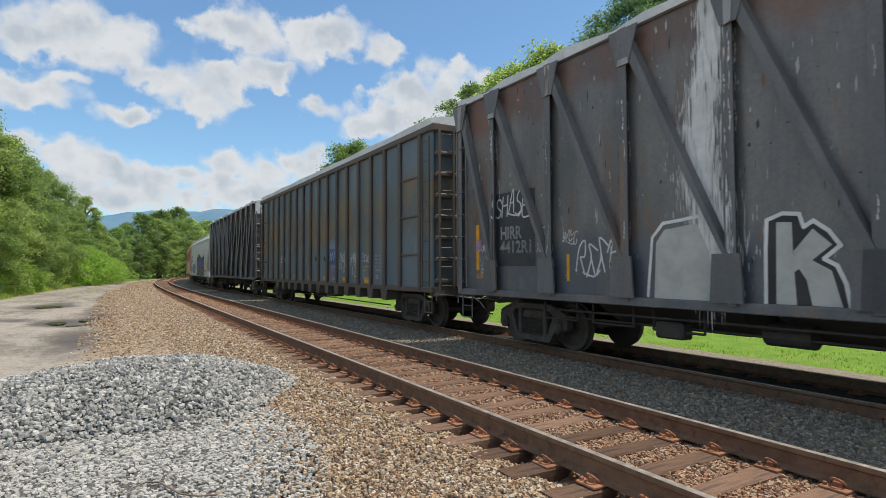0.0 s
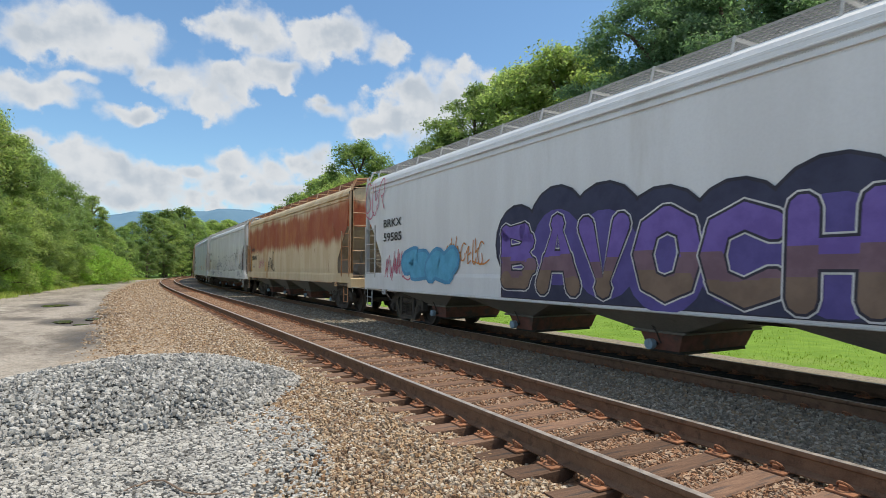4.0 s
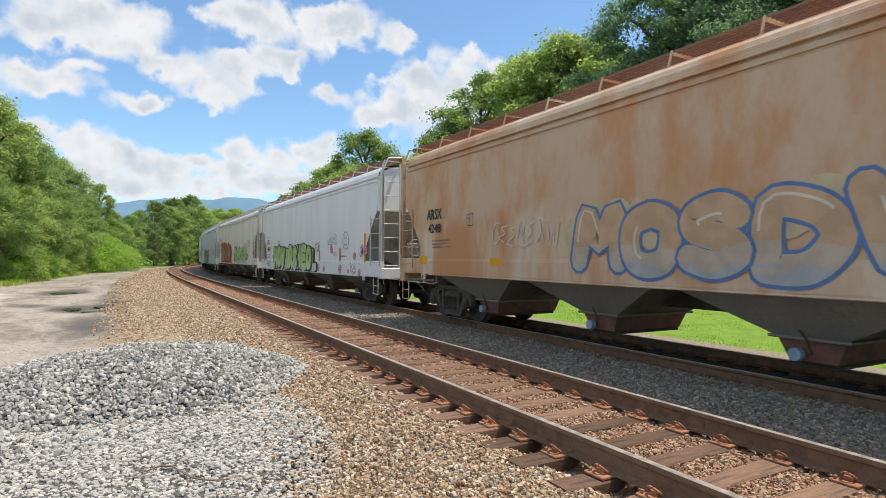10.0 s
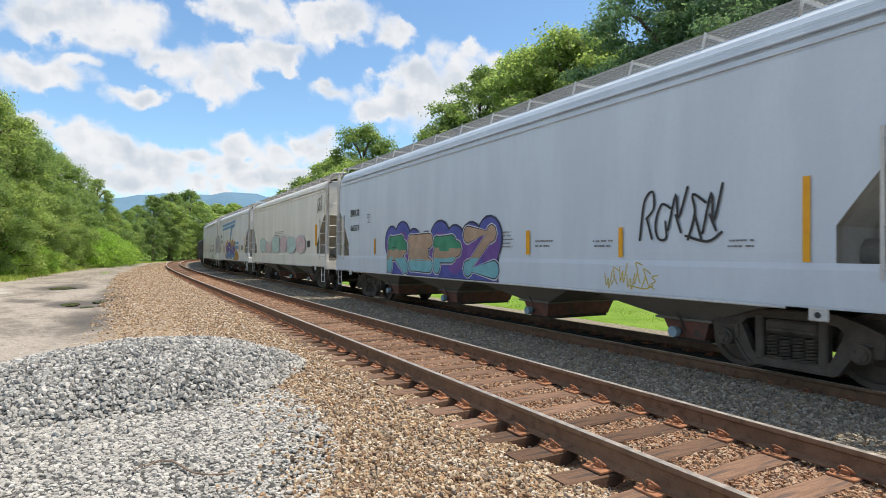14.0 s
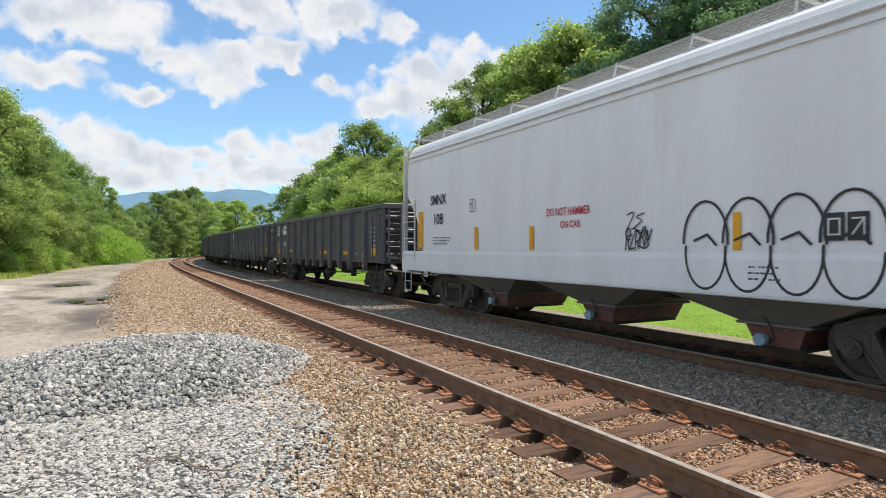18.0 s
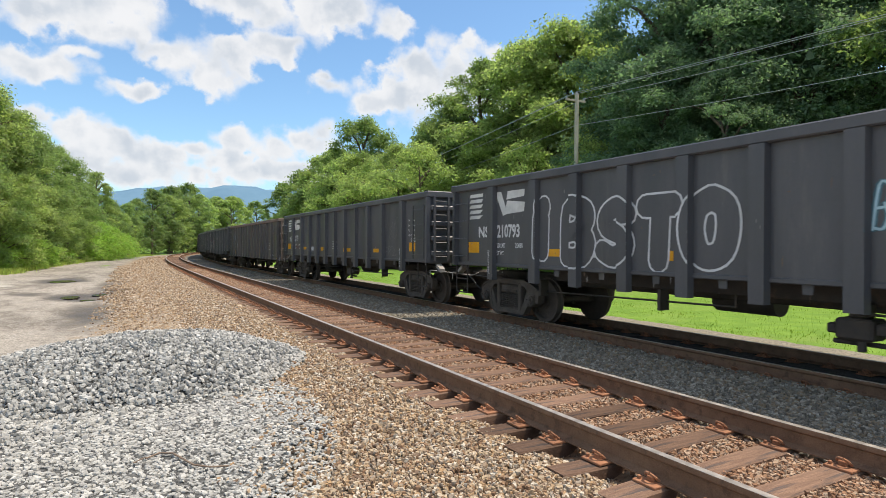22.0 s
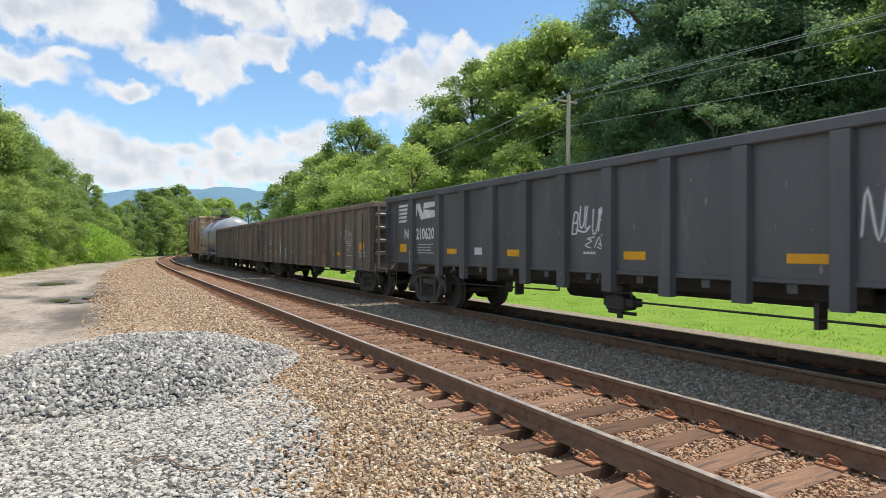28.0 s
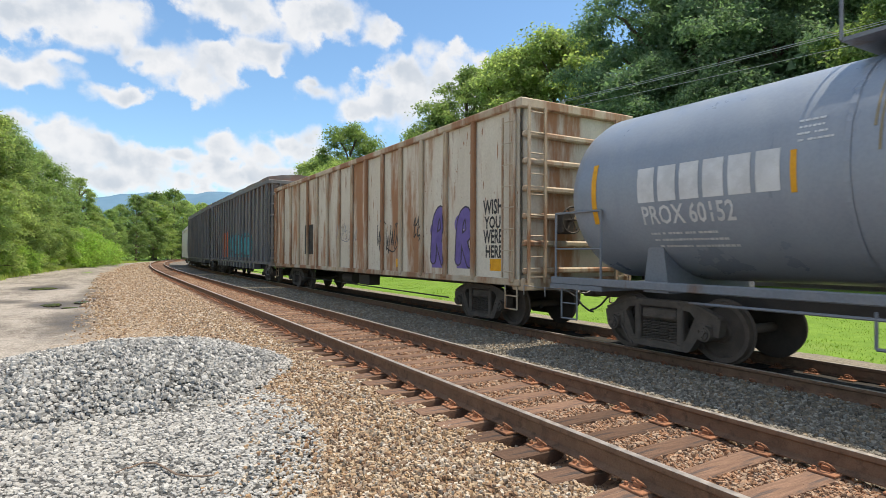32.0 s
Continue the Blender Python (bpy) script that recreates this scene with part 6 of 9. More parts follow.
def tank_car(e0, e1, paint, frame_mat):
    L, mid = e1 - e0, (e0 + e1) / 2
    tc = L / 2 - 2.1
    car = car_base("tank_car", "grey bulk tank car with a domed top platform", "cars of the train", L, tc, mid)
    R, zc, n = 1.47, 2.67, 40
    rings = []
    Lb = L / 2 - 0.02
    for x, r in ((-Lb, 0.15), (-Lb + 0.03, 0.55), (-Lb + 0.14, 0.95), (-Lb + 0.3, 1.22), (-Lb + 0.52, 1.39), (-Lb + 0.75, R), (-0.3, R), (0.3, R), (Lb - 0.75, R), (Lb - 0.52, 1.39), (Lb - 0.3, 1.22), (Lb - 0.14, 0.95), (Lb - 0.03, 0.55), (Lb, 0.15)):
        rings.append([(x, r * math.cos(2 * math.pi * i / n), zc + r * math.sin(2 * math.pi * i / n)) for i in range(n)])
    part("tank", MB().skin(rings), paint, car, "satin grey cylindrical tank", True)
    for x in (-1.2, 0.9):
        part("seam_band", MB().skin([[(x + dx, (R + 0.012) * math.cos(2 * math.pi * i / n), zc + (R + 0.012) * math.sin(2 * math.pi * i / n)) for i in range(n)] for dx in (-0.035, 0.035)], False), paint, car)
    for s in (1, -1):
        part("side_sill", MB().box(-L / 2, L / 2, s * 1.40, s * 1.49, 1.06, 1.19, 0.015), frame_mat, car)
        part("saddle", MB().prism([(s * tc - 0.25, 1.0), (s * tc + 0.25, 1.0), (s * tc + 0.14, 1.75), (s * tc - 0.14, 1.75)], -1.12, 1.12), frame_mat, car)
        part("end_platform", MB().box(s * (L / 2 - 1.3), s * L / 2, -1.5, 1.5, 0.98, 1.06), frame_mat, car)
        rail = MB()
        for f in (1, -1):
            rail.tube([(s * (L / 2 - 1.25), f * 1.46, 1.1), (s * (L / 2 - 1.25), f * 1.46, 2.35), (s * (L / 2 - 0.12), f * 1.46, 2.35), (s * (L / 2 - 0.12), f * 1.46, 1.1)], 0.022, 6)
            rail.tube([(s * (L / 2 - 1.25), f * 1.46, 1.7), (s * (L / 2 - 0.12), f * 1.46, 1.7)], 0.016, 6)
        part("handrail", rail, frame_mat, car)
        step_stirrup(car, s * (L / 2 - 0.5), 1.48, 0.45, 1.0, frame_mat)
        step_stirrup(car, s * (L / 2 - 0.5), -1.48, 0.45, 1.0, frame_mat)
        part("side_rod", MB().tube([(-tc + 0.9, s * 1.5, 0.92), (tc - 0.9, s * 1.5, 0.92)], 0.02, 6).tube([(-0.6, s * 1.5, 0.6), (-0.6, s * 1.5, 1.0)], 0.02, 6).tube([(0.6, s * 1.5, 0.6), (0.6, s * 1.5, 1.0)], 0.02, 6).tube([(-0.6, s * 1.5, 0.6), (0.6, s * 1.5, 0.6)], 0.02, 6), frame_mat, car)
        lad = MB()
        for x in (-0.95, -0.5):
            lad.tube([(x, s * 1.52, 1.0), (x, s * 1.52, 2.8), (x, s * 1.1, 3.75), (x, s * 0.8, 4.15)], 0.018, 6)
        for k in range(9):
            z = 1.2 + k * 0.32
            yy = 1.52 if z < 2.8 else 1.52 - (z - 2.8) * 0.45
            lad.tube([(-0.95, s * yy, z), (-0.5, s * yy, z)], 0.013, 6)
        part("ladder", lad, frame_mat, car)
    part("manway", MB().rod((0.2, 0, zc + R - 0.1), (0.2, 0, zc + R + 0.42), 0.45, 20).rod((0.2, 0, zc + R + 0.42), (0.2, 0, zc + R + 0.5), 0.36, 20), IRON, car, "dark valve housing on top", True)
    part("top_platform", MB().box(-1.1, 1.2, -0.95, 0.95, zc + R + 0.06, zc + R + 0.11), frame_mat, car)
    cage = MB()
    for x in (-1.1, 1.2):
        for y in (-0.95, 0.95):
            cage.tube([(x, y, zc + R + 0.08), (x, y, zc + R + 0.95)], 0.022, 6)
        cage.tube([(x, -0.95, zc + R + 0.95), (x, 0.95, zc + R + 0.95)], 0.02, 6)
    for y in (-0.95, 0.95):
        cage.tube([(-1.1, y, zc + R + 0.95), (1.2, y, zc + R + 0.95)], 0.02, 6)
    part("platform_rail", cage, frame_mat, car)
    part("air_tank", MB().rod((-L / 2 + 1.0, 1.15, 1.48), (-L / 2 + 1.95, 1.15, 1.48), 0.24, 18), P_PALE, car, "pale grey air reservoir", True)
    brake_wheel(car, -(L / 2 - 0.3), 0.7, 1.7, frame_mat, -1)
    return car


# ---- painted marks on the cars ----
STROKES = {
    "A": "0,0 .35,1 .7,0|.15,.4 .55,.4", "B": "0,0 0,1 .5,1 .62,.8 .45,.55 0,.5|.45,.55 .68,.3 .5,0 0,0", "C": ".7,.85 .4,1 .1,.85 0,.5 .1,.15 .4,0 .7,.15",
    "D": "0,0 0,1 .45,.95 .7,.6 .65,.25 .4,0 0,0", "E": ".7,1 0,1 0,0 .7,0|0,.5 .55,.5", "G": ".7,.85 .4,1 .1,.85 0,.5 .1,.12 .45,0 .7,.2 .7,.45 .4,.45",
    "H": "0,0 0,1|.65,0 .65,1|0,.5 .65,.5", "I": ".2,0 .2,.7|.2,.9 .22,.98", "K": "0,0 0,1|.65,1 .05,.45 .7,0", "L": "0,1 0,0 .65,.02", "M": "0,0 .1,1 .4,.4 .7,1 .8,0",
    "N": "0,0 0,1 .6,0 .6,1", "O": ".35,1 .08,.85 0,.5 .1,.12 .35,0 .62,.12 .7,.5 .62,.85 .35,1", "P": "0,0 0,1 .5,1 .66,.75 .5,.5 0,.48", "R": "0,0 0,1 .5,1 .64,.78 .48,.52 .05,.5|.3,.5 .7,0",
    "S": ".66,.85 .4,1 .08,.85 .1,.6 .55,.42 .66,.18 .35,0 0,.12", "T": "0,1 .75,1|.37,1 .37,0", "U": "0,1 .02,.25 .3,0 .6,.22 .64,1", "V": "0,1 .32,0 .66,1", "W": "0,1 .18,0 .4,.7 .6,0 .82,1", "Z": "0,1 .65,1 0,0 .7,0",
    "a": "-.05,.1 .2,.95 .45,.35 .75,1.05|.2,.45 .6,.1", "b": ".7,.9 .1,.75 .55,.5 -.05,.2 .5,.0", "c": ".0,.0 .15,.8 .6,1 .75,.6 .35,.45|.35,.45 .8,-.05", "d": ".05,1 .1,.2 .45,.05 .7,.3|.4,1.02 .45,.5 .8,.7",
    "F": "0,0 0,1 .65,1|0,.52 .5,.52", "Y": "0,1 .34,.5 .68,1|.34,.5 .3,0",
    "e": "-.1,.55 .3,.9 .2,.1 .75,.25|.2,.5 .7,.6", "f": ".1,.0 .35,.55 .1,1 .8,.85|.35,.55 .75,.05", "g": ".75,.95 .3,1 .0,.55 .25,.05 .7,.15 .6,.5", "h": ".0,.9 .3,.1 .45,.7 .7,.0 .9,1"}


def letter_paths(ch):
    return [[tuple(float(v) for v in p.split(",")) for p in run.split()] for run in STROKES[ch].split("|")]


def disc(u, z, r, n=10):
    return [(u + r * math.cos(6.2832 * i / n), z + r * math.sin(6.2832 * i / n)) for i in range(n)]


def cut_to(poly, lo, hi):
    """A convex polygon clipped to lo < u < hi."""
    for sign, lim in ((1, lo), (-1, hi)):
        out = []
        for (a, b), (c, d) in zip(poly, poly[1:] + poly[:1]):
            ia, ic = sign * (a - lim) >= 0, sign * (c - lim) >= 0
            if ia:
                out.append((a, b))
            if ia != ic:
                t = (lim - a) / (c - a)
                out.append((lim, b + (d - b) * t))
        poly = out
        if len(poly) < 3:
            return None
    return poly




def spray(r, g, b):
    key = "spray_%02d_%02d_%02d" % (r * 99, g * 99, b * 99)
    return material(key, (r, g, b), (r * 0.82, g * 0.82, b * 0.82), 3.0, rough=0.55, fine=0.1)


SOOT, CHALK, SKY, ROYAL = (0.03, 0.03, 0.032), (0.62, 0.63, 0.64), (0.30, 0.50, 0.68), (0.06, 0.09, 0.30)


class Paint:
    """Marks on the side of one car that faces +y. u is counted from its rear end, z from the rail."""
    def __init__(self, car, y, ribs=(), rib_y=0.0, rib_w=0.06, round_=None):
        self.round_ = round_
        self.car, self.y, self.ribs, self.rib_y, self.rib_w = car, y, ribs, rib_y, rib_w
        self.base = next((c.data.materials[0] for c in car.children if c.name.split(".")[0] in ("body", "side_wall", "tank")), None)

    def lay(self, name, polys, colour, label="", lift=0.0, ribs=True):
        """One painted layer; on ribbed sides it runs over the ribs too."""
        mat = spray(*colour) if isinstance(colour, tuple) else colour
        mb = MB()
        L = self.car["length"]
        def put(poly, y):
            mb.add([(L / 2 - u, y, z) for u, z in poly], [tuple(range(len(poly)))])
        if self.round_:
            zc, R = self.round_
            for p in polys:
                lo, hi = min(z for _, z in p), max(z for _, z in p)
                k = math.floor(lo / 0.08) * 0.08
                while k < hi:
                    c = cut_to([(z, u) for u, z in p], k, k + 0.08)
                    if c:
                        mb.add([(L / 2 - u, math.sqrt(max(0.01, (R + 0.004 + lift) ** 2 - (z - zc) ** 2)), z) for z, u in c], [tuple(range(len(c)))])
                    k += 0.08
            return part(name, mb, mat, self.car, label)
        for k, p in enumerate(polys):
            # strokes that cross lie a hair apart
            rise = 0.003 + lift + 0.00005 * (k % 12)
            put(p, self.y + rise)
            for r in self.ribs if ribs else ():
                if min(u for u, _ in p) < r + self.rib_w and max(u for u, _ in p) > r - self.rib_w:
                    c = cut_to(p, r - self.rib_w, r + self.rib_w)
                    if c:
                        put(c, self.rib_y + rise)
        return part(name, mb, mat, self.car, label)

    def yel(self, a, b, c, d):
        if d - c > b - a:
            a, b = (a + b) / 2 - 0.34 * (b - a), (a + b) / 2 + 0.34 * (b - a)
        self.lay("reflector_stripe", [rect(a, b, c, d)], YELLOW, "worn yellow reflector stripe")

    def words(self, text, a, b, c, d, colour=CHALK):
        ob = lettering(self.car, text, a, c, d - c, self.y + 0.004, spray(*colour), 0.04 if self.ribs else 0.022)
        w = ob.dimensions.x if ob.dimensions.x else 1
        xs = [v.co.x for v in ob.data.vertices]
        if xs:
            ob.matrix_basis = ob.matrix_basis @ Matrix.Diagonal(((b - a) / max(xs), (d - c) / max(0.01, max(v.co.y for v in ob.data.vertices)), 1, 1))
        if xs and self.round_:
            zc, R = self.round_
            k = (d - c) / max(0.01, max(v.co.y for v in ob.data.vertices))
            for v in ob.data.vertices:
                v.co.z = math.sqrt((R + 0.006) ** 2 - (c + v.co.y * k - zc) ** 2) - self.y - 0.004

    def bars(self, a, b, c, d, colour=CHALK):
        r = random.Random(int(a * 37 + d * 91))
        n = max(1, min(6, int((d - c) / 0.075)))
        ps, h = [], (d - c) / n
        for k in range(n):
            u = a + r.uniform(0, 0.1) * (b - a)
            end = b - r.uniform(0, 0.25) * (b - a)
            while u < end - 0.02:
                v = min(end, u + r.uniform(0.025, 0.075))
                ps.append(rect(u, v, c + k * h + h * 0.34, c + k * h + h * 0.66))
                u = v + r.choice((0.012, 0.012, 0.012, 0.05))
        self.lay("small_lettering", ps, colour)

    def box(self, a, b, c, d, colour, name="painted_patch", label=""):
        self.lay(name, [rect(a, b, c, d)], colour, label)

    def grid_box(self, a, b, c, d, colour=CHALK, w=0.02, name="stencilled_box"):
        ps = [rect(a, b, c, c + w), rect(a, b, d - w, d), rect(a, a + w, c, d), rect(b - w, b, c, d), rect(a + (b - a) * 0.45, a + (b - a) * 0.45 + w * 0.7, c, d), rect(a + (b - a) * 0.1, a + (b - a) * 0.4, c + (d - c) * 0.6, c + (d - c) * 0.68)]
        self.lay(name, ps, colour)

    def ring(self, a, b, c, d, colour=CHALK, w=0.02):
        u, z, r = (a + b) / 2, (c + d) / 2, min(b - a, d - c) / 2
        pts = [(u + r * math.cos(6.2832 * i / 20), z + r * math.sin(6.2832 * i / 20)) for i in range(21)]
        self.lay("stencilled_ring", stroke(pts, w) + [rect(u - r * 0.5, u + r * 0.5, z - 0.015, z + 0.015)], colour)

    def letters(self, text, a, b, c, d, slant=0.0, wob=0.0, seed=0):
        """Skeleton lines of big letters that fill the box."""
        r = random.Random(seed)
        out, n = [], len(text)
        step = (b - a) / n
        for i, ch in enumerate(text):
            zo, hh = c + r.uniform(0, wob) * (d - c), (d - c) * (1 - r.uniform(0, wob))
            for run in letter_paths(ch):
                pts = [(a + step * (i + 0.1) + x * step * 1.12 + slant * z * hh + r.uniform(-wob, wob) * step * 0.12, zo + z * hh) for x, z in run]
                out.append(pts)
        return out

    def rib_words(self, text, u, z0, z1):
        """Small words that climb a rib."""
        ob = lettering(self.car, text, u, z0, 0.05, self.rib_y + 0.004, spray(*CHALK))
        k = (z1 - z0) / max(v.co.x for v in ob.data.vertices)
        x = self.car["length"] / 2 - u
        ob.matrix_basis = Matrix(((0, k, 0, x - 0.02), (0, 0, 1, self.rib_y + 0.004), (k, 0, 0, z0), (0, 0, 0, 1)))

    def scrapes(self, posts, seed):
        """Long bright scrapes down the posts and beside them."""
        r = random.Random(seed + 50)
        for tone in ((0.66, 0.65, 0.62), (0.44, 0.43, 0.41)):
            ps = []
            for u in posts[1:-1]:
                for _ in range(r.choice((2, 3, 5))):
                    a, z, h = u + r.choice((r.uniform(-0.07, 0.06), r.uniform(-0.45, 0.45))), r.uniform(2.0, 4.6), r.uniform(0.12, 0.7)
                    for k in range(int(h / 0.07)):
                        w = r.uniform(0.005, 0.030)
                        b = a + 0.012 * math.sin(k * 0.9)
                        ps.append([(b - w * 0.5, z + 0.07 * k), (b + w * 0.5, z + 0.07 * k + 0.01), (b + w * 0.3, z + 0.07 * k + r.uniform(0.04, 0.09)), (b - w * 0.6, z + 0.07 * k + r.uniform(0.03, 0.08))])
            self.lay("paint_wear", ps, tone, "long bright scrapes in the old paint", 0.0006)["kind"] = "stuff"

    def sides_text(self, u, z):
        """Stencilled sizes of the gondola beside its end ladder."""
        for k, (a, b) in enumerate((("IH", "5-6"), ("IW", "9-6"), ("IL", "52-6"), ("CU FT", "2743"))):
            self.words(a, u, u + 0.045 * len(a), z + 0.42 - 0.14 * k, z + 0.48 - 0.14 * k)
            self.words(b, u + 0.42 - 0.04 * len(b), u + 0.42, z + 0.42 - 0.14 * k, z + 0.48 - 0.14 * k)

    def tag(self, a, b, c, d, colour=CHALK, text=None, w=None, label="quickly sprayed tag", mist=None):
        r = random.Random(int(a * 71 + c * 313 + b * 17))
        n = max(3, min(7, int((b - a) / max(0.10, (d - c) * 0.36))))
        text = text or "".join(r.choice("abcdefgh") for _ in range(n))
        w = w or max(0.014, min(0.042, (d - c) * 0.055))
        ps = []
        for run in self.letters(text, a, b, c, d, 0.12, 0.3, int(a * 10)):
            loose = [(u + r.uniform(-0.06, 0.06) * (b - a) / n, z + r.uniform(-0.05, 0.05) * (d - c)) for u, z in run]
            ps += ribbon(smooth(loose, 4), w)
        u, z = r.uniform(a, b), c + 0.2 * (d - c)
        ps += ribbon(smooth([(u, z), (u + 0.25 * (b - a), z - 0.12 * (d - c)), (u + 0.4 * (b - a), z + 0.05 * (d - c))], 4), w)
        if mist:
            soft = []
            for q in ps:
                m = (sum(u for u, _ in q) / len(q), sum(z for _, z in q) / len(q))
                soft.append([(m[0] + (u - m[0]) * 2.3, m[1] + (z - m[1]) * 1.5) for u, z in q])
            self.lay("overspray", soft, mist, "dull mist of paint round the tag")
        self.lay("graffiti_tag", ps, colour, label, 0.0012 if mist else 0.0)

    def dry(self, text, a, b, c, d, colour):
        """Letters brushed on thinly, so that the old paint shows between the streaks."""
        r = random.Random(int(a * 31))
        ps = []
        for run in self.letters(text, a, b, c, d, 0.02, 0.1, 4):
            for _ in range(13):
                du, dz = r.uniform(-0.13, 0.13), r.uniform(-0.13, 0.13)
                line_ = smooth([(u + du, z + dz) for u, z in run], 4)
                k = r.randrange(0, max(1, len(line_) // 2))
                ps += ribbon(line_[k:k + max(3, int(len(line_) * r.uniform(0.3, 0.9)))], r.uniform(0.008, 0.028))
        for _ in range(14):
            u, z = r.uniform(a, b), r.uniform(c, c + 0.5)
            ps.append(rect(u, u + 0.008, z - r.uniform(0.05, 0.3), z))
        self.lay("graffiti_tag", ps, colour, "thin faded red letters with runs")["kind"] = "stuff"

    def piece(self, text, a, b, c, d, fills, line, halo=None, fat=0.5, shine=None, label="large sprayed letters", under=None, lobes=9, fade=None, shadow=None, bend=5, rim=0.34, glow=None):
        """Fat outlined letters, with a cloud of colour behind them; bend 1 gives square corners."""
        r = random.Random(int(a * 13 + d * 7))
        step = (b - a) / len(text)
        w = min(step, (d - c)) * fat * 0.42
        if halo:
            ps = [rect(a + 0.05, b - 0.05, c + 0.02, c + (d - c) * 0.6)]
            tops = [(a + (b - a) * (k + 0.5) / lobes, c + (d - c) * r.uniform(0.55, 0.78), (b - a) / lobes * r.uniform(0.6, 0.75)) for k in range(lobes)]
            if under:
                self.lay("graffiti_cloud", [rect(a, b, c, c + (d - c) * 0.6)] + [disc(u, z, q + 0.05, 18) for u, z, q in tops], line)
            self.lay("graffiti_cloud", ps + [disc(u, z, q, 18) for u, z, q in tops], halo, lift=0.0008)
            if under:
                self.lay("graffiti_cloud", [disc(u, z - q * 0.35, q * 0.86, 18) for u, z, q in tops], under, lift=0.0017)
        for i, ch in enumerate(text):
            runs = self.letters(ch, a + step * i + w * 0.25, a + step * (i + 1) - w * 0.05, c + w * (0.55 + r.uniform(0, 0.25)), d - w * (0.75 + r.uniform(-0.3, 0.4)), r.uniform(-0.03, 0.10), 0.1, int(a * 3) + i)
            soft = [smooth(run, bend) for run in runs]
            def fat_lines(width, du=0.0, dz=0.0):
                return [[(u + du, z + dz) for u, z in q] for run in soft for q in ribbon(run, width)] + ([disc(u + du, z + dz, width * 0.5, 8) for run in runs for u, z in run[1:-1]] if bend < 3 else [])
            lift, edge = 0.006 + 0.004 * (i % 3), w + max(0.05, w * rim)
            if shadow:
                self.lay("graffiti_outline", fat_lines(edge, 0.9 * shadow[0], 0.9 * shadow[1]), line, lift=lift - 0.003)
                self.lay("graffiti_shadow", [q for k in (0.3, 0.6, 0.8) for q in fat_lines(w, shadow[0] * k, shadow[1] * k)], shadow[2], lift=lift - 0.0022)
            if glow:
                self.lay("graffiti_outline", fat_lines(edge + 0.05), glow, lift=lift - 0.0008)
            self.lay("graffiti_outline", fat_lines(edge), line, label, lift)
            body = fat_lines(w)
            self.lay("graffiti_letter", body, fills[i % len(fills)], lift=lift + 0.0008)
            for k, (share, tone) in enumerate(fade or ()):
                # other colours fade in from below
                low = []
                for q in body:
                    m = c + (d - c) * (share + 0.05 * math.sin(q[0][0] * 7 + k))
                    cut = cut_to([(z, u) for u, z in q], -9.0, m)
                    if cut:
                        low.append([(u, z) for z, u in cut])
                if low:
                    self.lay("graffiti_fade", low, tone, lift=lift + 0.0016 + 0.0008 * k)
            if shine:
                ps = []
                for run in soft:
                    m = len(run)
                    a_, _ = sides(run, w * 0.5)
                    if m > 6:
                        ps += ribbon(a_[m // 8:m // 8 + m // 3], w * 0.10)
                if ps:
                    self.lay("graffiti_highlight", ps, shine, lift=lift + 0.0032)

    def outline(self, text, a, b, c, d, colour=CHALK, w=0.03, fat=0.34):
        """Hollow bubble letters: one sprayed line round each, the car's own paint inside."""
        step = (b - a) / len(text)
        off = min(step, d - c) * fat
        for k, ch in enumerate(text):
            runs = [smooth(run, 4) for run in self.letters(ch, a + step * k + off * 0.4, a + step * (k + 1) - off * 0.1, c + off * 0.55, d - off * 0.55, 0.05, 0.14, int(a * 5) + k)]
            self.lay("graffiti_outline", [q for run in runs for q in ribbon(run, off + w)], colour, "large hollow letter in one sprayed line", 0.001 + 0.002 * (k % 3))
            self.lay("graffiti_letter", [q for run in runs for q in ribbon(run, off - w)], self.base, lift=0.002 + 0.002 * (k % 3))

    def loops(self, a, b, c, d, colour=SOOT, w=0.035, n=4):
        """Rows of round bubbles drawn in one line."""
        ps = []
        for k in range(n):
            u, r = a + (b - a) * (k + 0.5) / n, (b - a) / n * 0.56
            pts = [(u + r * math.cos(3.3 * i / 14 - 0.1), c + (d - c) * 0.55 + (d - c) * 0.45 * math.sin(3.3 * i / 14 - 0.1)) for i in range(15)]
            ps += stroke(pts, w)
            pts = [(u + r * 0.9 * math.cos(-3.3 * i / 14), c + (d - c) * 0.42 - (d - c) * 0.42 * math.sin(3.3 * i / 14)) for i in range(15)]
            ps += stroke(pts, w)
            ps += stroke([(u - r * 0.5, c + (d - c) * 0.55), (u + r * 0.1, c + (d - c) * 0.62), (u + r * 0.5, c + (d - c) * 0.5)], w)
        self.lay("graffiti_outline", ps, colour, "black bubble letters in one sprayed line")

    def ball(self, a, b, c, d):
        u, z, r = (a + b) / 2, (c + d) / 2, min((b - a), (d - c)) / 2
        self.lay("graffiti_ball", [disc(u, z, r, 16)], (0.50, 0.10, 0.22), "pink sprayed ball")
        self.lay("graffiti_ball", [disc(u, z, r * 0.82, 16)], (0.66, 0.42, 0.50), lift=0.003)
        self.lay("graffiti_ball", stroke([(u - r * 0.6, z + r * 0.3), (u + r * 0.6, z + r * 0.35)], r * 0.2) + stroke([(u - r * 0.7, z - r * 0.05), (u + r * 0.7, z)], r * 0.2) + stroke([(u - r * 0.5, z - r * 0.4), (u + r * 0.5, z - r * 0.38)], r * 0.2), (0.50, 0.10, 0.22), lift=0.005)

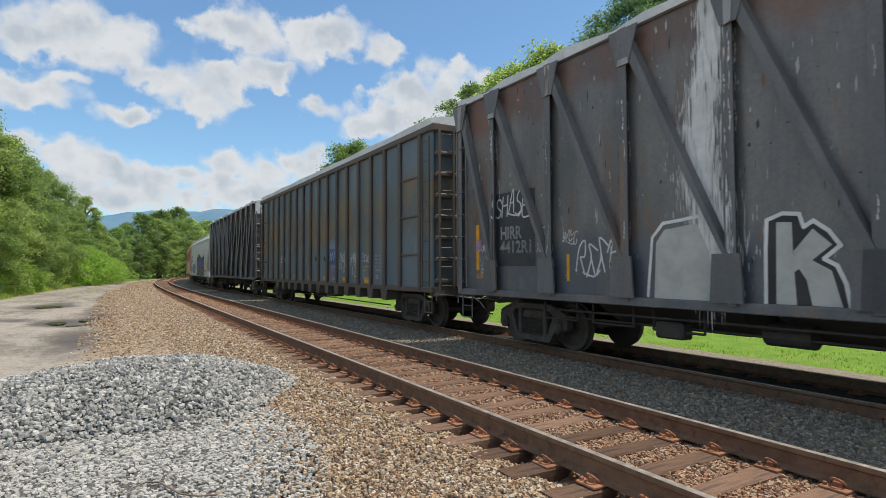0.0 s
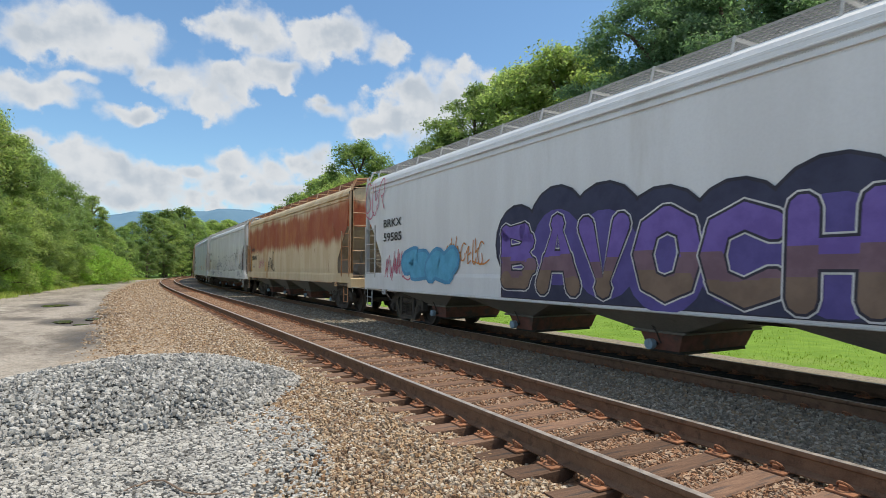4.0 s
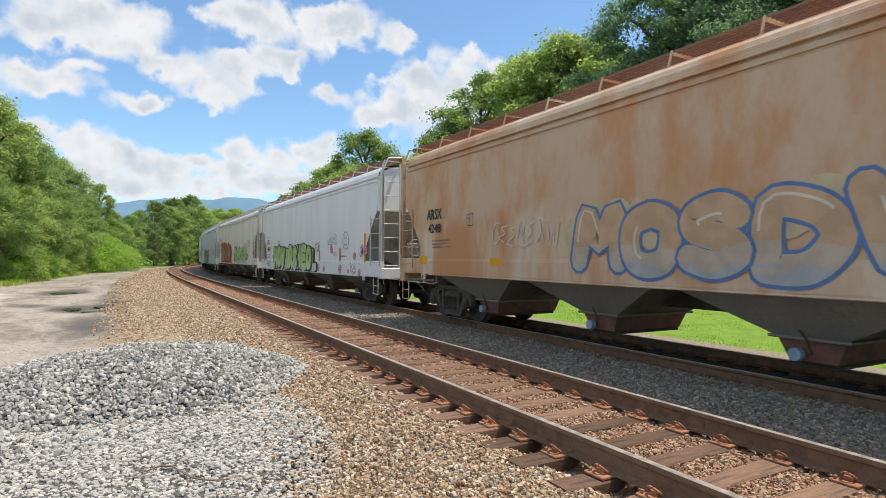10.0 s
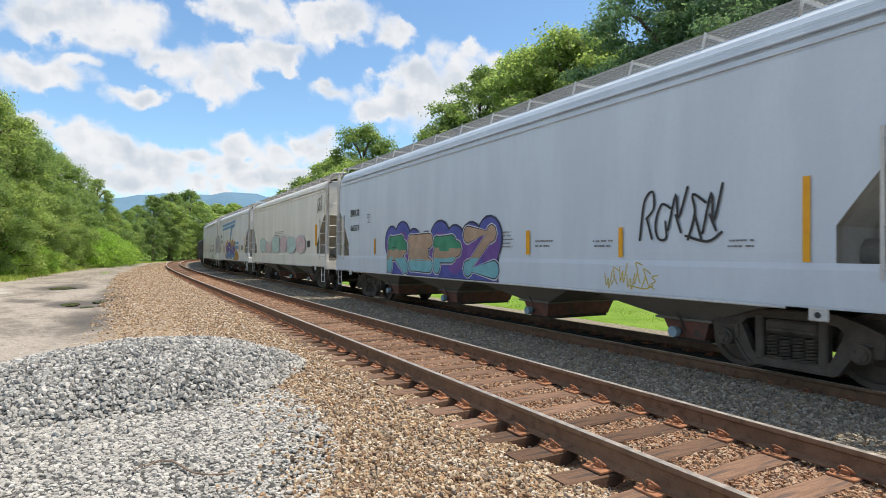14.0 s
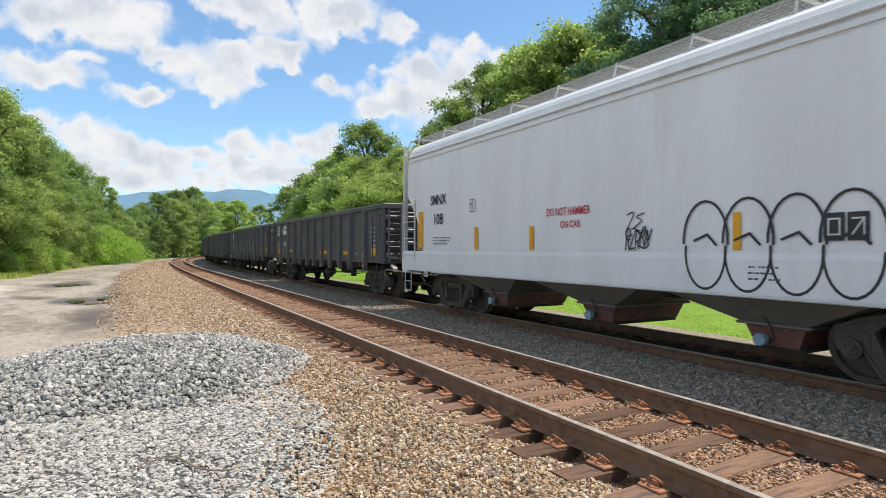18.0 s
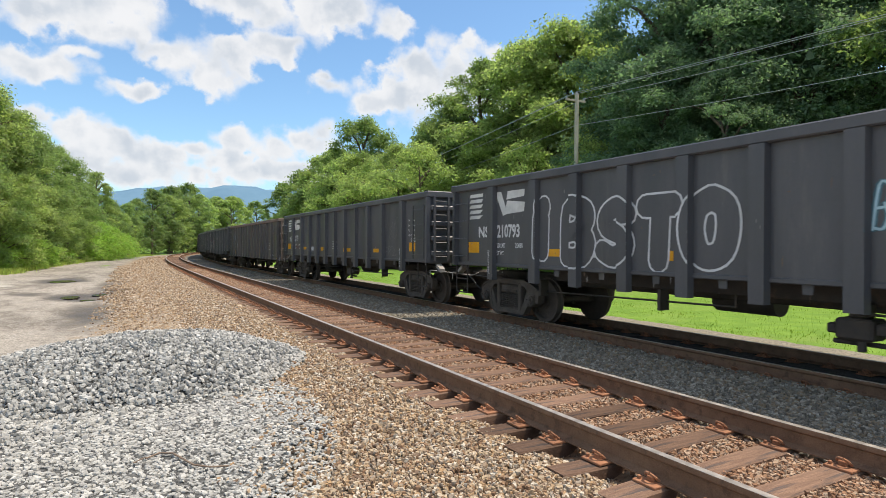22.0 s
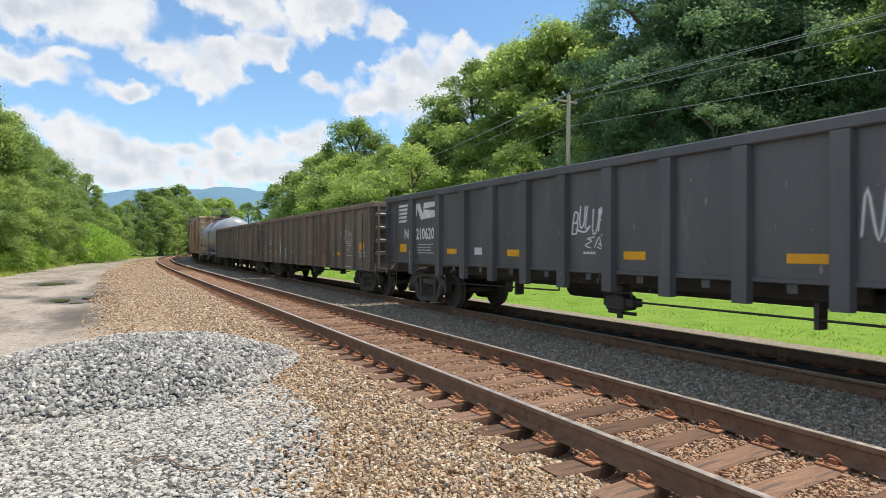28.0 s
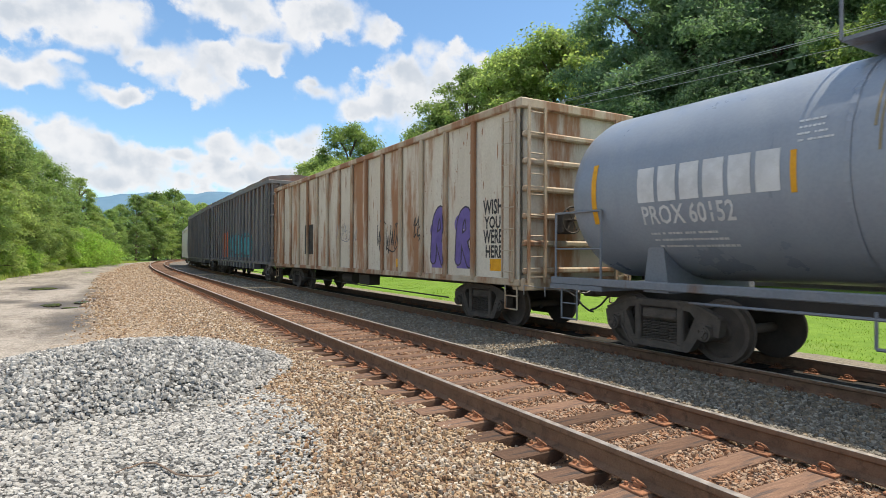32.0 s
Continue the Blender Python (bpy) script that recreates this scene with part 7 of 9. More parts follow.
    def smile(self, a, b, c, d):
        u, z, r = (a + b) / 2, (c + d) / 2, (d - c) / 2
        pts = [(u + r * math.cos(6.2832 * i / 22), z + r * math.sin(6.2832 * i / 22)) for i in range(23)]
        grin = [(u + r * 0.55 * math.cos(3.14 + 3.14 * i / 10), z - r * 0.1 + r * 0.45 * math.sin(3.14 + 3.14 * i / 10)) for i in range(11)]
        self.lay("graffiti_tag", stroke(pts, 0.022) + stroke(grin, 0.022) + [disc(u - r * 0.3, z + r * 0.3, 0.03), disc(u + r * 0.25, z + r * 0.3, 0.03)], SOOT, "round face drawn in one thin line")

    def diamond(self, a, b, c, d, colour):
        u, z = (a + b) / 2, (c + d) / 2
        self.lay("placard", stroke([(a, z), (u, d), (b, z), (u, c), (a, z)], 0.03), colour, "diamond placard outline")

    def splash(self, a, b, c, d, colour, n=26, name="paint_stain", label="dried white splash running down the side"):
        """Ragged runs of dried liquid."""
        r = random.Random(int(a * 9 + 4))
        for tone, count in ((1.0, n * 4), (0.6, n * 3)):
            ps = []
            for k in range(count):
                f = r.random() ** 0.8
                m = c + (d - c) * f
                mid = (a + b) / 2 + 0.12 * (b - a) * math.sin(f * 9)
                u = r.gauss(mid, (b - a) * (0.30 - 0.2 * f))
                near = math.exp(-((u - mid) / ((0.34 - 0.2 * f) * (b - a))) ** 2)
                h = (d - c) * r.uniform(0.01, 0.02 + 0.12 * near)
                w = r.uniform(0.004, 0.010 + 0.024 * near)
                ps.append([(u - w * 0.2, m + h), (u + w * 0.3, m + h * 0.9), (u + w * 0.6, m + h * r.uniform(-0.3, 0.3)), (u + w * 0.2, m - h), (u - w * 0.55, m + h * r.uniform(-0.4, 0.4))])
            self.lay(name, ps, tuple(v * tone for v in colour), label, 0.0015 if tone < 1 else 0.003)["kind"] = "stuff"

    def emblem(self, a, b, c, d):
        """White stripes and a solid white figure, as plain shapes."""
        m = a + (b - a) * 0.27
        ps = []
        h = (d - c) / 9
        for k in range(5):
            z = c + 2 * k * h
            ps.append([(a, z), (m - (4 - k) * h * 0.6, z), (m, z + h * 1.25), (a + h * 0.9 * 1.0, z + h * 1.25)])
        n0, w = a + (b - a) * 0.44, (b - a) * 0.56
        h = d - c
        ps += [[(n0, c + h * 0.12), (n0 + w * 0.16, c + h * 0.34), (n0 + w * 0.20, c + h * 0.98), (n0 + w * 0.05, c + h * 0.98)], [(n0 + w * 0.12, c + h * 0.98), (n0 + w * 0.3, c + h * 0.98), (n0 + w * 0.5, c + h * 0.12), (n0 + w * 0.36, c + h * 0.05)],
               [(n0 + w * 0.42, c + h * 0.1), (n0 + w * 0.98, c + h * 0.16), (n0 + w, c + h * 0.5), (n0 + w * 0.48, c + h * 0.62)], [(n0 + w * 0.46, c + h * 0.66), (n0 + w * 0.98, c + h * 0.72), (n0 + w, c + h * 0.97), (n0 + w * 0.5, c + h * 0.98)]]
        self.lay("emblem", ps, (0.66, 0.66, 0.64), "white striped company emblem", ribs=False)

    def chips(self, c, d, n, colours, seed, tall=0.25):
        """Scattered scrapes and chips of old paint."""
        r = random.Random(seed)
        L = self.car["length"]
        for col in colours:
            ps = []
            for _ in range(n):
                u, z = r.uniform(0.1, L - 0.1), r.uniform(c, d)
                w, h = 0.005 + 0.028 * r.random() ** 3, 0.02 + (tall - 0.02) * r.random() ** 2
                ps.append([(u, z), (u + w, z + h * 0.3), (u + w * 0.7, z + h), (u - w * 0.5, z + h * 0.6)])
            ob = self.lay("paint_wear", ps, col, "scrapes and chips in the old paint")
            ob["kind"] = "stuff"


def marks_1(p):
    p.lay("painted_patch", [rect(1.46, 2.78, 1.66, 3.2)], (0.05, 0.05, 0.055), "freshly blacked panel", 0.001)
    p.words("HIRR", 1.60, 2.35, 2.23, 2.49)
    p.words("4412R1", 1.60, 2.65, 1.94, 2.19)
    p.yel(0.63, 0.81, 1.58, 2.60)
    p.yel(3.65, 3.76, 1.38, 1.87)
    p.ring(2.85, 3.22, 2.14, 2.40)
    p.tag(1.42, 2.59, 2.66, 3.18, CHALK, "SHASE", 0.034, mist=(0.14, 0.14, 0.145))
    p.tag(0.66, 0.86, 1.97, 2.23, (0.52, 0.30, 0.50), "OB", 0.024, mist=(0.24, 0.15, 0.24))
    p.tag(0.87, 1.02, 1.97, 2.16, CHALK, "ON", 0.016)
    p.tag(0.75, 1.21, 1.65, 1.92, (0.34, 0.35, 0.35), "aOGbO", 0.010)
    p.words("2 INCH COMP", 0.84, 1.22, 1.575, 1.625)
    p.words("BRAKE SHOES", 0.84, 1.24, 1.50, 1.55)
    p.box(0.67, 1.30, 1.40, 1.485, (0.50, 0.22, 0.03), "warning_strip", "orange strip of small print")
    p.bars(0.72, 1.26, 1.415, 1.475, (0.16, 0.07, 0.02))
    p.splash(1.38, 1.55, 3.85, 4.45, (0.55, 0.54, 0.50), 10, label="bare pale scar in the paint")
    p.tag(3.87, 4.87, 1.42, 2.04)
    p.tag(3.58, 3.95, 2.02, 2.32)
    p.tag(2.67, 3.26, 1.88, 2.10)
    grey, white = (0.50, 0.50, 0.46), (0.76, 0.76, 0.74)
    at = lambda a, b, c, d, pts: [(a + (b - a) * u, c + (d - c) * z) for u, z in pts]
    k_box, a_box = (7.32, 8.31, 1.14, 2.29), (5.50, 6.67, 1.12, 2.34)
    rim = [(0.02, 0.0), (0.03, 0.6), (0.05, 0.93), (0.25, 0.99), (0.45, 0.97), (0.50, 0.83), (0.61, 0.89), (0.78, 0.78), (0.90, 0.63), (0.72, 0.50), (0.86, 0.43), (0.95, 0.25), (1.0, 0.0)]
    p.lay("graffiti_letter", [at(*k_box, rim)], (0.035, 0.035, 0.036), "black shadow of the sprayed letter", 0.002)
    p.lay("graffiti_letter", [at(*k_box, q) for q in ([(0.15, 0.02), (0.17, 0.90), (0.36, 0.89), (0.37, 0.5), (0.40, 0.02)], [(0.37, 0.36), (0.37, 0.58), (0.60, 0.81), (0.81, 0.64), (0.55, 0.46)], [(0.42, 0.42), (0.58, 0.49), (0.80, 0.38), (0.91, 0.02), (0.58, 0.02), (0.52, 0.28)])],
          grey, "large pale grey sprayed letter", 0.004)
    p.lay("graffiti_outline", stroke(at(*k_box, rim), 0.05), white, "white outline of the letter", 0.006)
    p.lay("graffiti_letter", [at(*a_box, [(0.10, 0.02), (0.14, 0.72), (0.27, 0.87), (0.74, 0.92), (0.9, 0.6), (0.98, 0.02)])], grey, "large pale grey sprayed letter", 0.004)
    p.lay("graffiti_outline", stroke(at(*a_box, [(0.0, 0.05), (0.08, 0.78), (0.25, 0.95), (0.5, 0.97), (0.76, 1.0)]), 0.05), white, "white outline of the letter", 0.006)
    p.splash(6.0, 7.05, 1.18, 5.33, (0.74, 0.74, 0.72), 240)


def marks_2(p):
    p.lay("painted_patch", [rect(11.26, 12.02, 2.28, 2.70)], (0.19, 0.25, 0.32), "pale blue sprayed patch")
    p.lay("painted_patch", [rect(11.24, 12.02, 1.78, 2.36)], (0.05, 0.10, 0.27), "blue sprayed patch", 0.001)
    p.lay("graffiti_tag", stroke([(11.32, 1.92), (11.40, 2.24), (11.50, 1.92), (11.62, 2.24), (11.74, 1.94), (11.86, 2.24), (11.98, 1.92)], 0.03), CHALK, "white scrawl on the patch", 0.003)
    p.tag(11.45, 12.0, 1.60, 1.76, CHALK, "cabe", 0.010)
    p.tag(11.42, 12.0, 1.38, 1.62, (0.24, 0.13, 0.34), "OOO", 0.024, mist=(0.20, 0.22, 0.26))
    p.tag(11.5, 12.0, 1.18, 1.30, CHALK, "adeb", 0.010)
    p.tag(12.38, 13.07, 1.86, 2.20, CHALK, "MAD", 0.026)
    p.tag(12.50, 13.06, 1.45, 1.88, CHALK, "IZM", 0.024)
    p.lay("graffiti_tag", stroke([(12.34, 1.62), (12.46, 1.82)], 0.022) + stroke([(12.34, 1.80), (12.47, 1.66)], 0.022) + [disc(13.15, 1.78, 0.022), disc(13.15, 1.66, 0.022)], CHALK, "white sprayed cross and dots")
    p.tag(13.52, 14.15, 1.80, 2.12, CHALK, "MAC", 0.026)
    p.tag(13.37, 13.52, 1.72, 2.0, CHALK, "S", 0.022)
    p.tag(13.58, 14.15, 1.34, 1.78, CHALK, "IZM", 0.024)
    p.tag(14.49, 14.79, 1.84, 2.11, CHALK, "ESC", 0.022)
    p.tag(14.84, 15.18, 1.82, 2.08, CHALK, "WH", 0.022)
    p.grid_box(14.62, 15.13, 1.31, 1.70, (0.52, 0.36, 0.27), 0.03)
    for k, w in enumerate(("EXH", "EXW", "EW", "IL", "CU FT")):
        p.words(w, 15.61, 15.61 + 0.05 * len(w), 2.0 - 0.115 * k, 2.06 - 0.115 * k, (0.46, 0.42, 0.38))
        p.bars(15.9, 16.05, 1.99 - 0.115 * k, 2.07 - 0.115 * k, (0.46, 0.42, 0.38))
    p.words("GSS", 15.62, 15.84, 1.31, 1.43, (0.46, 0.42, 0.38))
    p.yel(12.66, 13.10, 1.18, 1.33)
    p.yel(10.54, 11.04, 1.18, 1.33)
    p.yel(8.55, 8.95, 1.21, 1.36)
    p.yel(6.50, 6.86, 1.23, 1.39)
    p.yel(4.36, 4.81, 1.23, 1.40)
    p.yel(14.71, 15.17, 1.16, 1.30)
    p.words("58", 4.11, 4.88, 1.93, 2.24)
    p.box(8.58, 8.99, 1.96, 2.13, (0.03, 0.03, 0.032))
    p.box(10.55, 10.97, 1.93, 2.10, (0.03, 0.03, 0.032))
    p.box(9.47, 9.92, 1.94, 2.11, (0.03, 0.03, 0.032))
    p.chips(2.2, 4.6, 60, ((0.035, 0.035, 0.038),), 7, 0.35)


def marks_3(p):
    p.words("HIRR", 1.71, 2.48, 2.12, 2.37)
    p.words("4340R", 1.71, 2.77, 1.83, 2.07)
    p.yel(0.49, 0.67, 1.47, 2.58)
    p.yel(4.00, 4.13, 1.48, 1.99)
    p.yel(6.00, 6.12, 1.47, 1.99)
    p.ring(3.67, 3.98, 2.05, 2.35)
    p.tag(5.38, 6.18, 1.48, 2.30)
    p.tag(6.20, 6.49, 1.34, 1.98)
    p.lay("painted_patch", [disc(7.3, 1.85, 0.3, 14), disc(7.6, 1.65, 0.32, 14), rect(7.1, 7.85, 1.35, 1.9)], (0.10, 0.118, 0.15), "thin cloud of blue spray", 0.0006)
    p.tag(7.02, 7.80, 1.45, 2.05, (0.16, 0.25, 0.36), "abU", 0.016)
    p.bars(1.71, 2.77, 1.46, 1.78)
    p.yel(16.84, 16.98, 1.49, 2.44)
    p.grid_box(15.10, 15.64, 1.70, 2.06)
    p.tag(16.39, 16.88, 1.54, 2.10)
    green = (0.09, 0.34, 0.20)
    for u, z, q in ((9.75, 2.05, 0.06), (9.68, 1.86, 0.07), (9.80, 1.70, 0.08), (9.74, 1.50, 0.07), (9.92, 1.52, 0.06)):
        p.lay("graffiti_tag", stroke([(u + q * math.cos(k / 2.2), z + q * math.sin(k / 2.2)) for k in range(13)], 0.022), green, "green sprayed rings")
    p.lay("graffiti_tag", stroke([(10.05, 2.08), (9.95, 1.98), (10.02, 1.86), (10.14, 1.88), (10.2, 2.05), (10.1, 2.1)], 0.024) + stroke([(10.05, 1.78), (10.2, 1.75), (10.12, 1.55), (10.24, 1.42)], 0.024), green, "green sprayed tag")
    p.yel(9.22, 9.36, 1.36, 1.90)
    p.yel(11.48, 11.62, 1.28, 1.81)
    p.yel(13.90, 13.99, 1.46, 1.83)
    chalk = (0.40, 0.41, 0.41)
    p.tag(11.30, 11.98, 1.98, 2.16, chalk, "SERVRLCO", 0.012)
    p.bars(11.36, 12.0, 1.88, 1.95, chalk)
    p.lay("chalk_drawing", [q for k in range(7) for q in stroke([(11.36 + 0.03 * k, 1.82 - 0.035 * k), (11.92 - 0.05 * k, 1.82 - 0.035 * k)], 0.010)], chalk, "hatched chalk drawing")
    p.tag(11.02, 11.24, 1.36, 1.56, chalk, "OU", 0.010)
    p.tag(11.78, 12.05, 1.40, 1.56, chalk, "RERUN", 0.010)
    for k in range(5):
        p.words(("EXW", "EW", "IL", "EL", "CU FT")[k], 13.21, 13.32, 1.93 - 0.058 * k, 1.965 - 0.058 * k)
        p.bars(13.38, 13.52, 1.925 - 0.058 * k, 1.97 - 0.058 * k)


def marks_4(p):
    p.piece("BAVOCH", 7.79, 14.94, 1.02, 2.70, [(0.17, 0.11, 0.42)], (0.03, 0.03, 0.05), (0.035, 0.04, 0.09), 0.72, None, "large violet and brown graffiti letters", (0.10, 0.08, 0.30), 6, fade=((0.48, (0.20, 0.12, 0.16)), (0.30, (0.22, 0.15, 0.11))), bend=1, rim=0.2, glow=CHALK)
    p.piece("ea", 3.07, 5.81, 1.18, 2.37, [(0.10, 0.40, 0.62)], (0.08, 0.30, 0.52), None, 1.1, None, "bright blue graffiti")
    p.tag(-0.05, 1.57, 3.13, 4.33, (0.55, 0.16, 0.24))
    p.tag(1.64, 3.08, 1.25, 2.03, (0.55, 0.16, 0.24))
    p.tag(15.13, 16.87, 1.07, 1.60, SOOT)
    p.yel(17.60, 17.79, 1.63, 2.65)
    p.yel(14.58, 14.72, 1.88, 2.16)
    p.box(17.02, 17.39, 1.70, 2.21, (0.72, 0.58, 0.06))
    p.bars(16.16, 16.81, 1.86, 2.38, (0.17, 0.17, 0.175))
    p.words("59585", 1.53, 2.84, 2.46, 2.71, SOOT)
    p.words("BRKX", 1.52, 2.83, 2.89, 3.12, SOOT)
    p.tag(5.36, 7.08, 1.68, 2.26, (0.62, 0.24, 0.06))


def marks_5(p):
    p.words("NAHX", 1.28, 2.20, 2.66, 2.87, SOOT)
    p.words("580696", 1.42, 2.67, 2.14, 2.42, SOOT)
    p.yel(1.19, 1.40, 1.50, 2.51)
    p.yel(5.02, 5.18, 1.50, 1.97)
    p.tag(3.29, 4.72, 1.62, 2.14, (0.55, 0.16, 0.24))
    p.tag(5.57, 6.89, 1.45, 2.30, SOOT)
    p.grid_box(2.96, 3.19, 2.38, 2.64, SOOT, 0.015)
    p.bars(1.63, 2.49, 1.65, 1.88, (0.10, 0.10, 0.105))


def marks_6(p):
    p.outline("WERE", 8.67, 11.4, 1.43, 2.55, (0.10, 0.10, 0.105), 0.022, 0.5)
    p.outline("HAPE", 11.9, 15.2, 1.40, 2.6, (0.06, 0.06, 0.062), 0.026, 0.5)
    p.tag(5.76, 7.23, 1.12, 2.33, ROYAL)
    p.tag(7.08, 8.47, 1.77, 2.12, ROYAL, "FASTHANDZ", 0.025)
    p.outline("OTAPO", 2.99, 5.7, 1.60, 2.30, (0.10, 0.10, 0.105), 0.016, 0.42)
    p.tag(2.42, 4.07, 1.04, 1.56, ROYAL)
    p.words("66031", 1.42, 2.31, 2.28, 2.51, SOOT)
    p.words("BRKX", 1.49, 2.23, 2.78, 3.02, SOOT)
    p.yel(1.11, 1.31, 1.64, 2.34)
    p.yel(4.21, 4.35, 1.60, 2.09)
    p.yel(7.08, 7.23, 1.57, 2.07)
    p.yel(8.96, 9.12, 1.59, 2.10)
    p.yel(10.20, 10.33, 1.61, 2.07)
    p.yel(11.96, 12.12, 1.56, 2.07)
    p.yel(12.69, 12.79, 1.57, 2.05)
    p.grid_box(2.92, 3.18, 2.57, 2.85, SOOT, 0.015)
    p.bars(7.47, 9.03, 1.15, 1.36, ROYAL)
    p.bars(3.84, 4.90, 1.26, 1.39, (0.17, 0.17, 0.175))
    p.diamond(11.98, 12.18, 1.10, 1.33, (0.06, 0.10, 0.34))
    p.bars(15.40, 16.62, 2.63, 2.97, (0.17, 0.17, 0.175))
    p.bars(15.48, 16.46, 2.13, 2.58, (0.17, 0.17, 0.175))
    p.yel(17.10, 17.28, 1.98, 2.61)
    p.tag(16.52, 17.49, 1.57, 1.98, SOOT)
    p.tag(16.02, 17.31, 1.09, 1.46, ROYAL)


def marks_7(p):
    p.yel(16.30, 16.49, 1.41, 2.48)
    p.yel(13.88, 14.06, 1.43, 1.94)
    p.yel(11.40, 11.64, 1.48, 1.95)
    p.yel(8.87, 9.06, 1.46, 2.00)
    p.yel(6.35, 6.56, 1.48, 1.88)
    p.bars(10.09, 11.23, 1.65, 1.88, (0.17, 0.17, 0.175))
    p.bars(13.21, 13.79, 1.59, 1.76, (0.17, 0.17, 0.175))
    p.bars(14.13, 14.64, 1.59, 1.76, (0.17, 0.17, 0.175))
    p.bars(15.93, 16.32, 1.60, 1.73, (0.17, 0.17, 0.175))
    p.words("BRKX", 1.25, 2.18, 2.77, 3.03, SOOT)
    p.words("59905", 1.39, 2.30, 2.26, 2.53, SOOT)
    p.grid_box(2.99, 3.27, 2.47, 2.79, SOOT, 0.015)
    p.yel(1.35, 1.55, 1.44, 2.45)
    p.yel(3.76, 3.91, 1.41, 1.93)
    p.bars(1.53, 2.47, 1.53, 1.81, (0.17, 0.17, 0.175))
    p.box(3.31, 3.47, 1.19, 1.29, (0.72, 0.58, 0.06))
    p.bars(3.19, 3.78, 1.09, 1.17, (0.10, 0.10, 0.105))


def marks_8(p):
    p.words("ARSX", 1.77, 2.59, 2.64, 2.91, SOOT)
    p.words("4248", 1.84, 2.53, 2.29, 2.52, SOOT)
    p.grid_box(3.84, 4.12, 2.38, 2.67, SOOT, 0.015)
    p.yel(1.31, 1.75, 1.45, 1.68)
    p.yel(4.84, 5.28, 1.46, 1.62)
    p.yel(7.51, 7.95, 1.45, 1.59)
    p.yel(10.64, 11.07, 1.43, 1.55)
    p.lay("graffiti_cloud", [disc(7.7 + 0.46 * k, 2.05 + 0.22 * math.sin(k * 0.9), 0.36, 16) for k in range(12)], (0.50, 0.42, 0.26), "pale green-yellow haze", 0.0)
    p.piece("MOSDV", 7.54, 13.2, 1.22, 2.66, [(0.50, 0.33, 0.20)], (0.08, 0.17, 0.36), None, 0.82, (0.62, 0.55, 0.46), "large tan graffiti letters outlined in blue", fade=((0.4, (0.46, 0.38, 0.30)), (0.2, (0.36, 0.38, 0.38))), rim=0.26)
    p.tag(4.88, 7.07, 1.82, 2.34, (0.60, 0.52, 0.42))
    p.bars(1.97, 3.26, 1.86, 2.12, (0.17, 0.17, 0.175))
    p.piece("SENO", 13.40, 16.78, 1.29, 2.60, [(0.60, 0.46, 0.44)], (0.52, 0.04, 0.07), None, 0.85, None, "white graffiti letters outlined in red", fade=((0.4, (0.66, 0.62, 0.62)),))
    p.tag(17.75, 18.74, 3.00, 3.61, (0.12, 0.06, 0.04))
    p.yel(17.19, 17.63, 1.44, 1.64)
    p.box(15.89, 16.63, 2.36, 2.63, (0.24, 0.25, 0.26))


def marks_9(p):
    p.piece("HOVERSHEOL", 3.30, 11.15, 0.95, 2.22, [(0.38, 0.52, 0.19)], (0.025, 0.035, 0.05), None, 1.1, (0.66, 0.74, 0.52), "pale green graffiti letters shadowed in blue", fade=((0.5, (0.46, 0.60, 0.28)), (0.28, (0.52, 0.66, 0.38))), shadow=(0.16, -0.03, (0.03, 0.15, 0.36)))
    p.ball(12.99, 13.37, 1.79, 2.11)
    p.ball(15.63, 15.90, 1.52, 1.85)
    p.ball(16.73, 17.04, 1.70, 2.06)
    p.ball(14.00, 14.46, 1.02, 1.37)
    p.ball(16.09, 16.44, 0.98, 1.25)
    p.ball(11.26, 11.67, 1.06, 1.38)
    p.ball(12.00, 12.48, 1.04, 1.29)
    p.ball(15.06, 15.23, 1.03, 1.24)
    p.smile(14.44, 15.26, 1.93, 2.57)
    p.tag(12.72, 13.9, 2.10, 2.42, (0.16, 0.16, 0.165), "NAKED", 0.018)
    p.tag(10.92, 11.56, 1.84, 2.29, SOOT)
    p.tag(16.31, 16.61, 1.62, 2.01, SOOT)
    p.tag(15.34, 15.90, 1.01, 1.37, SOOT)
    p.yel(16.69, 16.87, 1.44, 2.46)
    p.yel(14.07, 14.31, 1.47, 1.98)
    p.yel(11.48, 11.67, 1.48, 1.93)
    p.bars(13.45, 13.93, 1.69, 1.84, (0.17, 0.17, 0.175))
    p.bars(14.27, 15.01, 1.61, 1.75, (0.17, 0.17, 0.175))
    p.words("UTCX", 1.55, 2.19, 2.37, 2.61, SOOT)
    p.words("48683", 1.64, 2.43, 1.96, 2.20, SOOT)
    p.bars(1.55, 2.40, 2.71, 2.81, (0.17, 0.17, 0.175))
    p.bars(1.64, 2.45, 1.57, 1.82, (0.17, 0.17, 0.175))
    p.yel(1.20, 1.38, 1.45, 2.47)
    p.grid_box(3.08, 3.35, 1.93, 2.21, SOOT, 0.015)
    p.tag(4.05, 4.56, 2.26, 2.46, SOOT, "IBO", 0.028)
    p.tag(1.55, 2.35, 1.12, 1.42, SOOT)
    p.ball(2.96, 3.16, 1.56, 1.78)
    p.ball(1.18, 1.56, 1.45, 1.90)


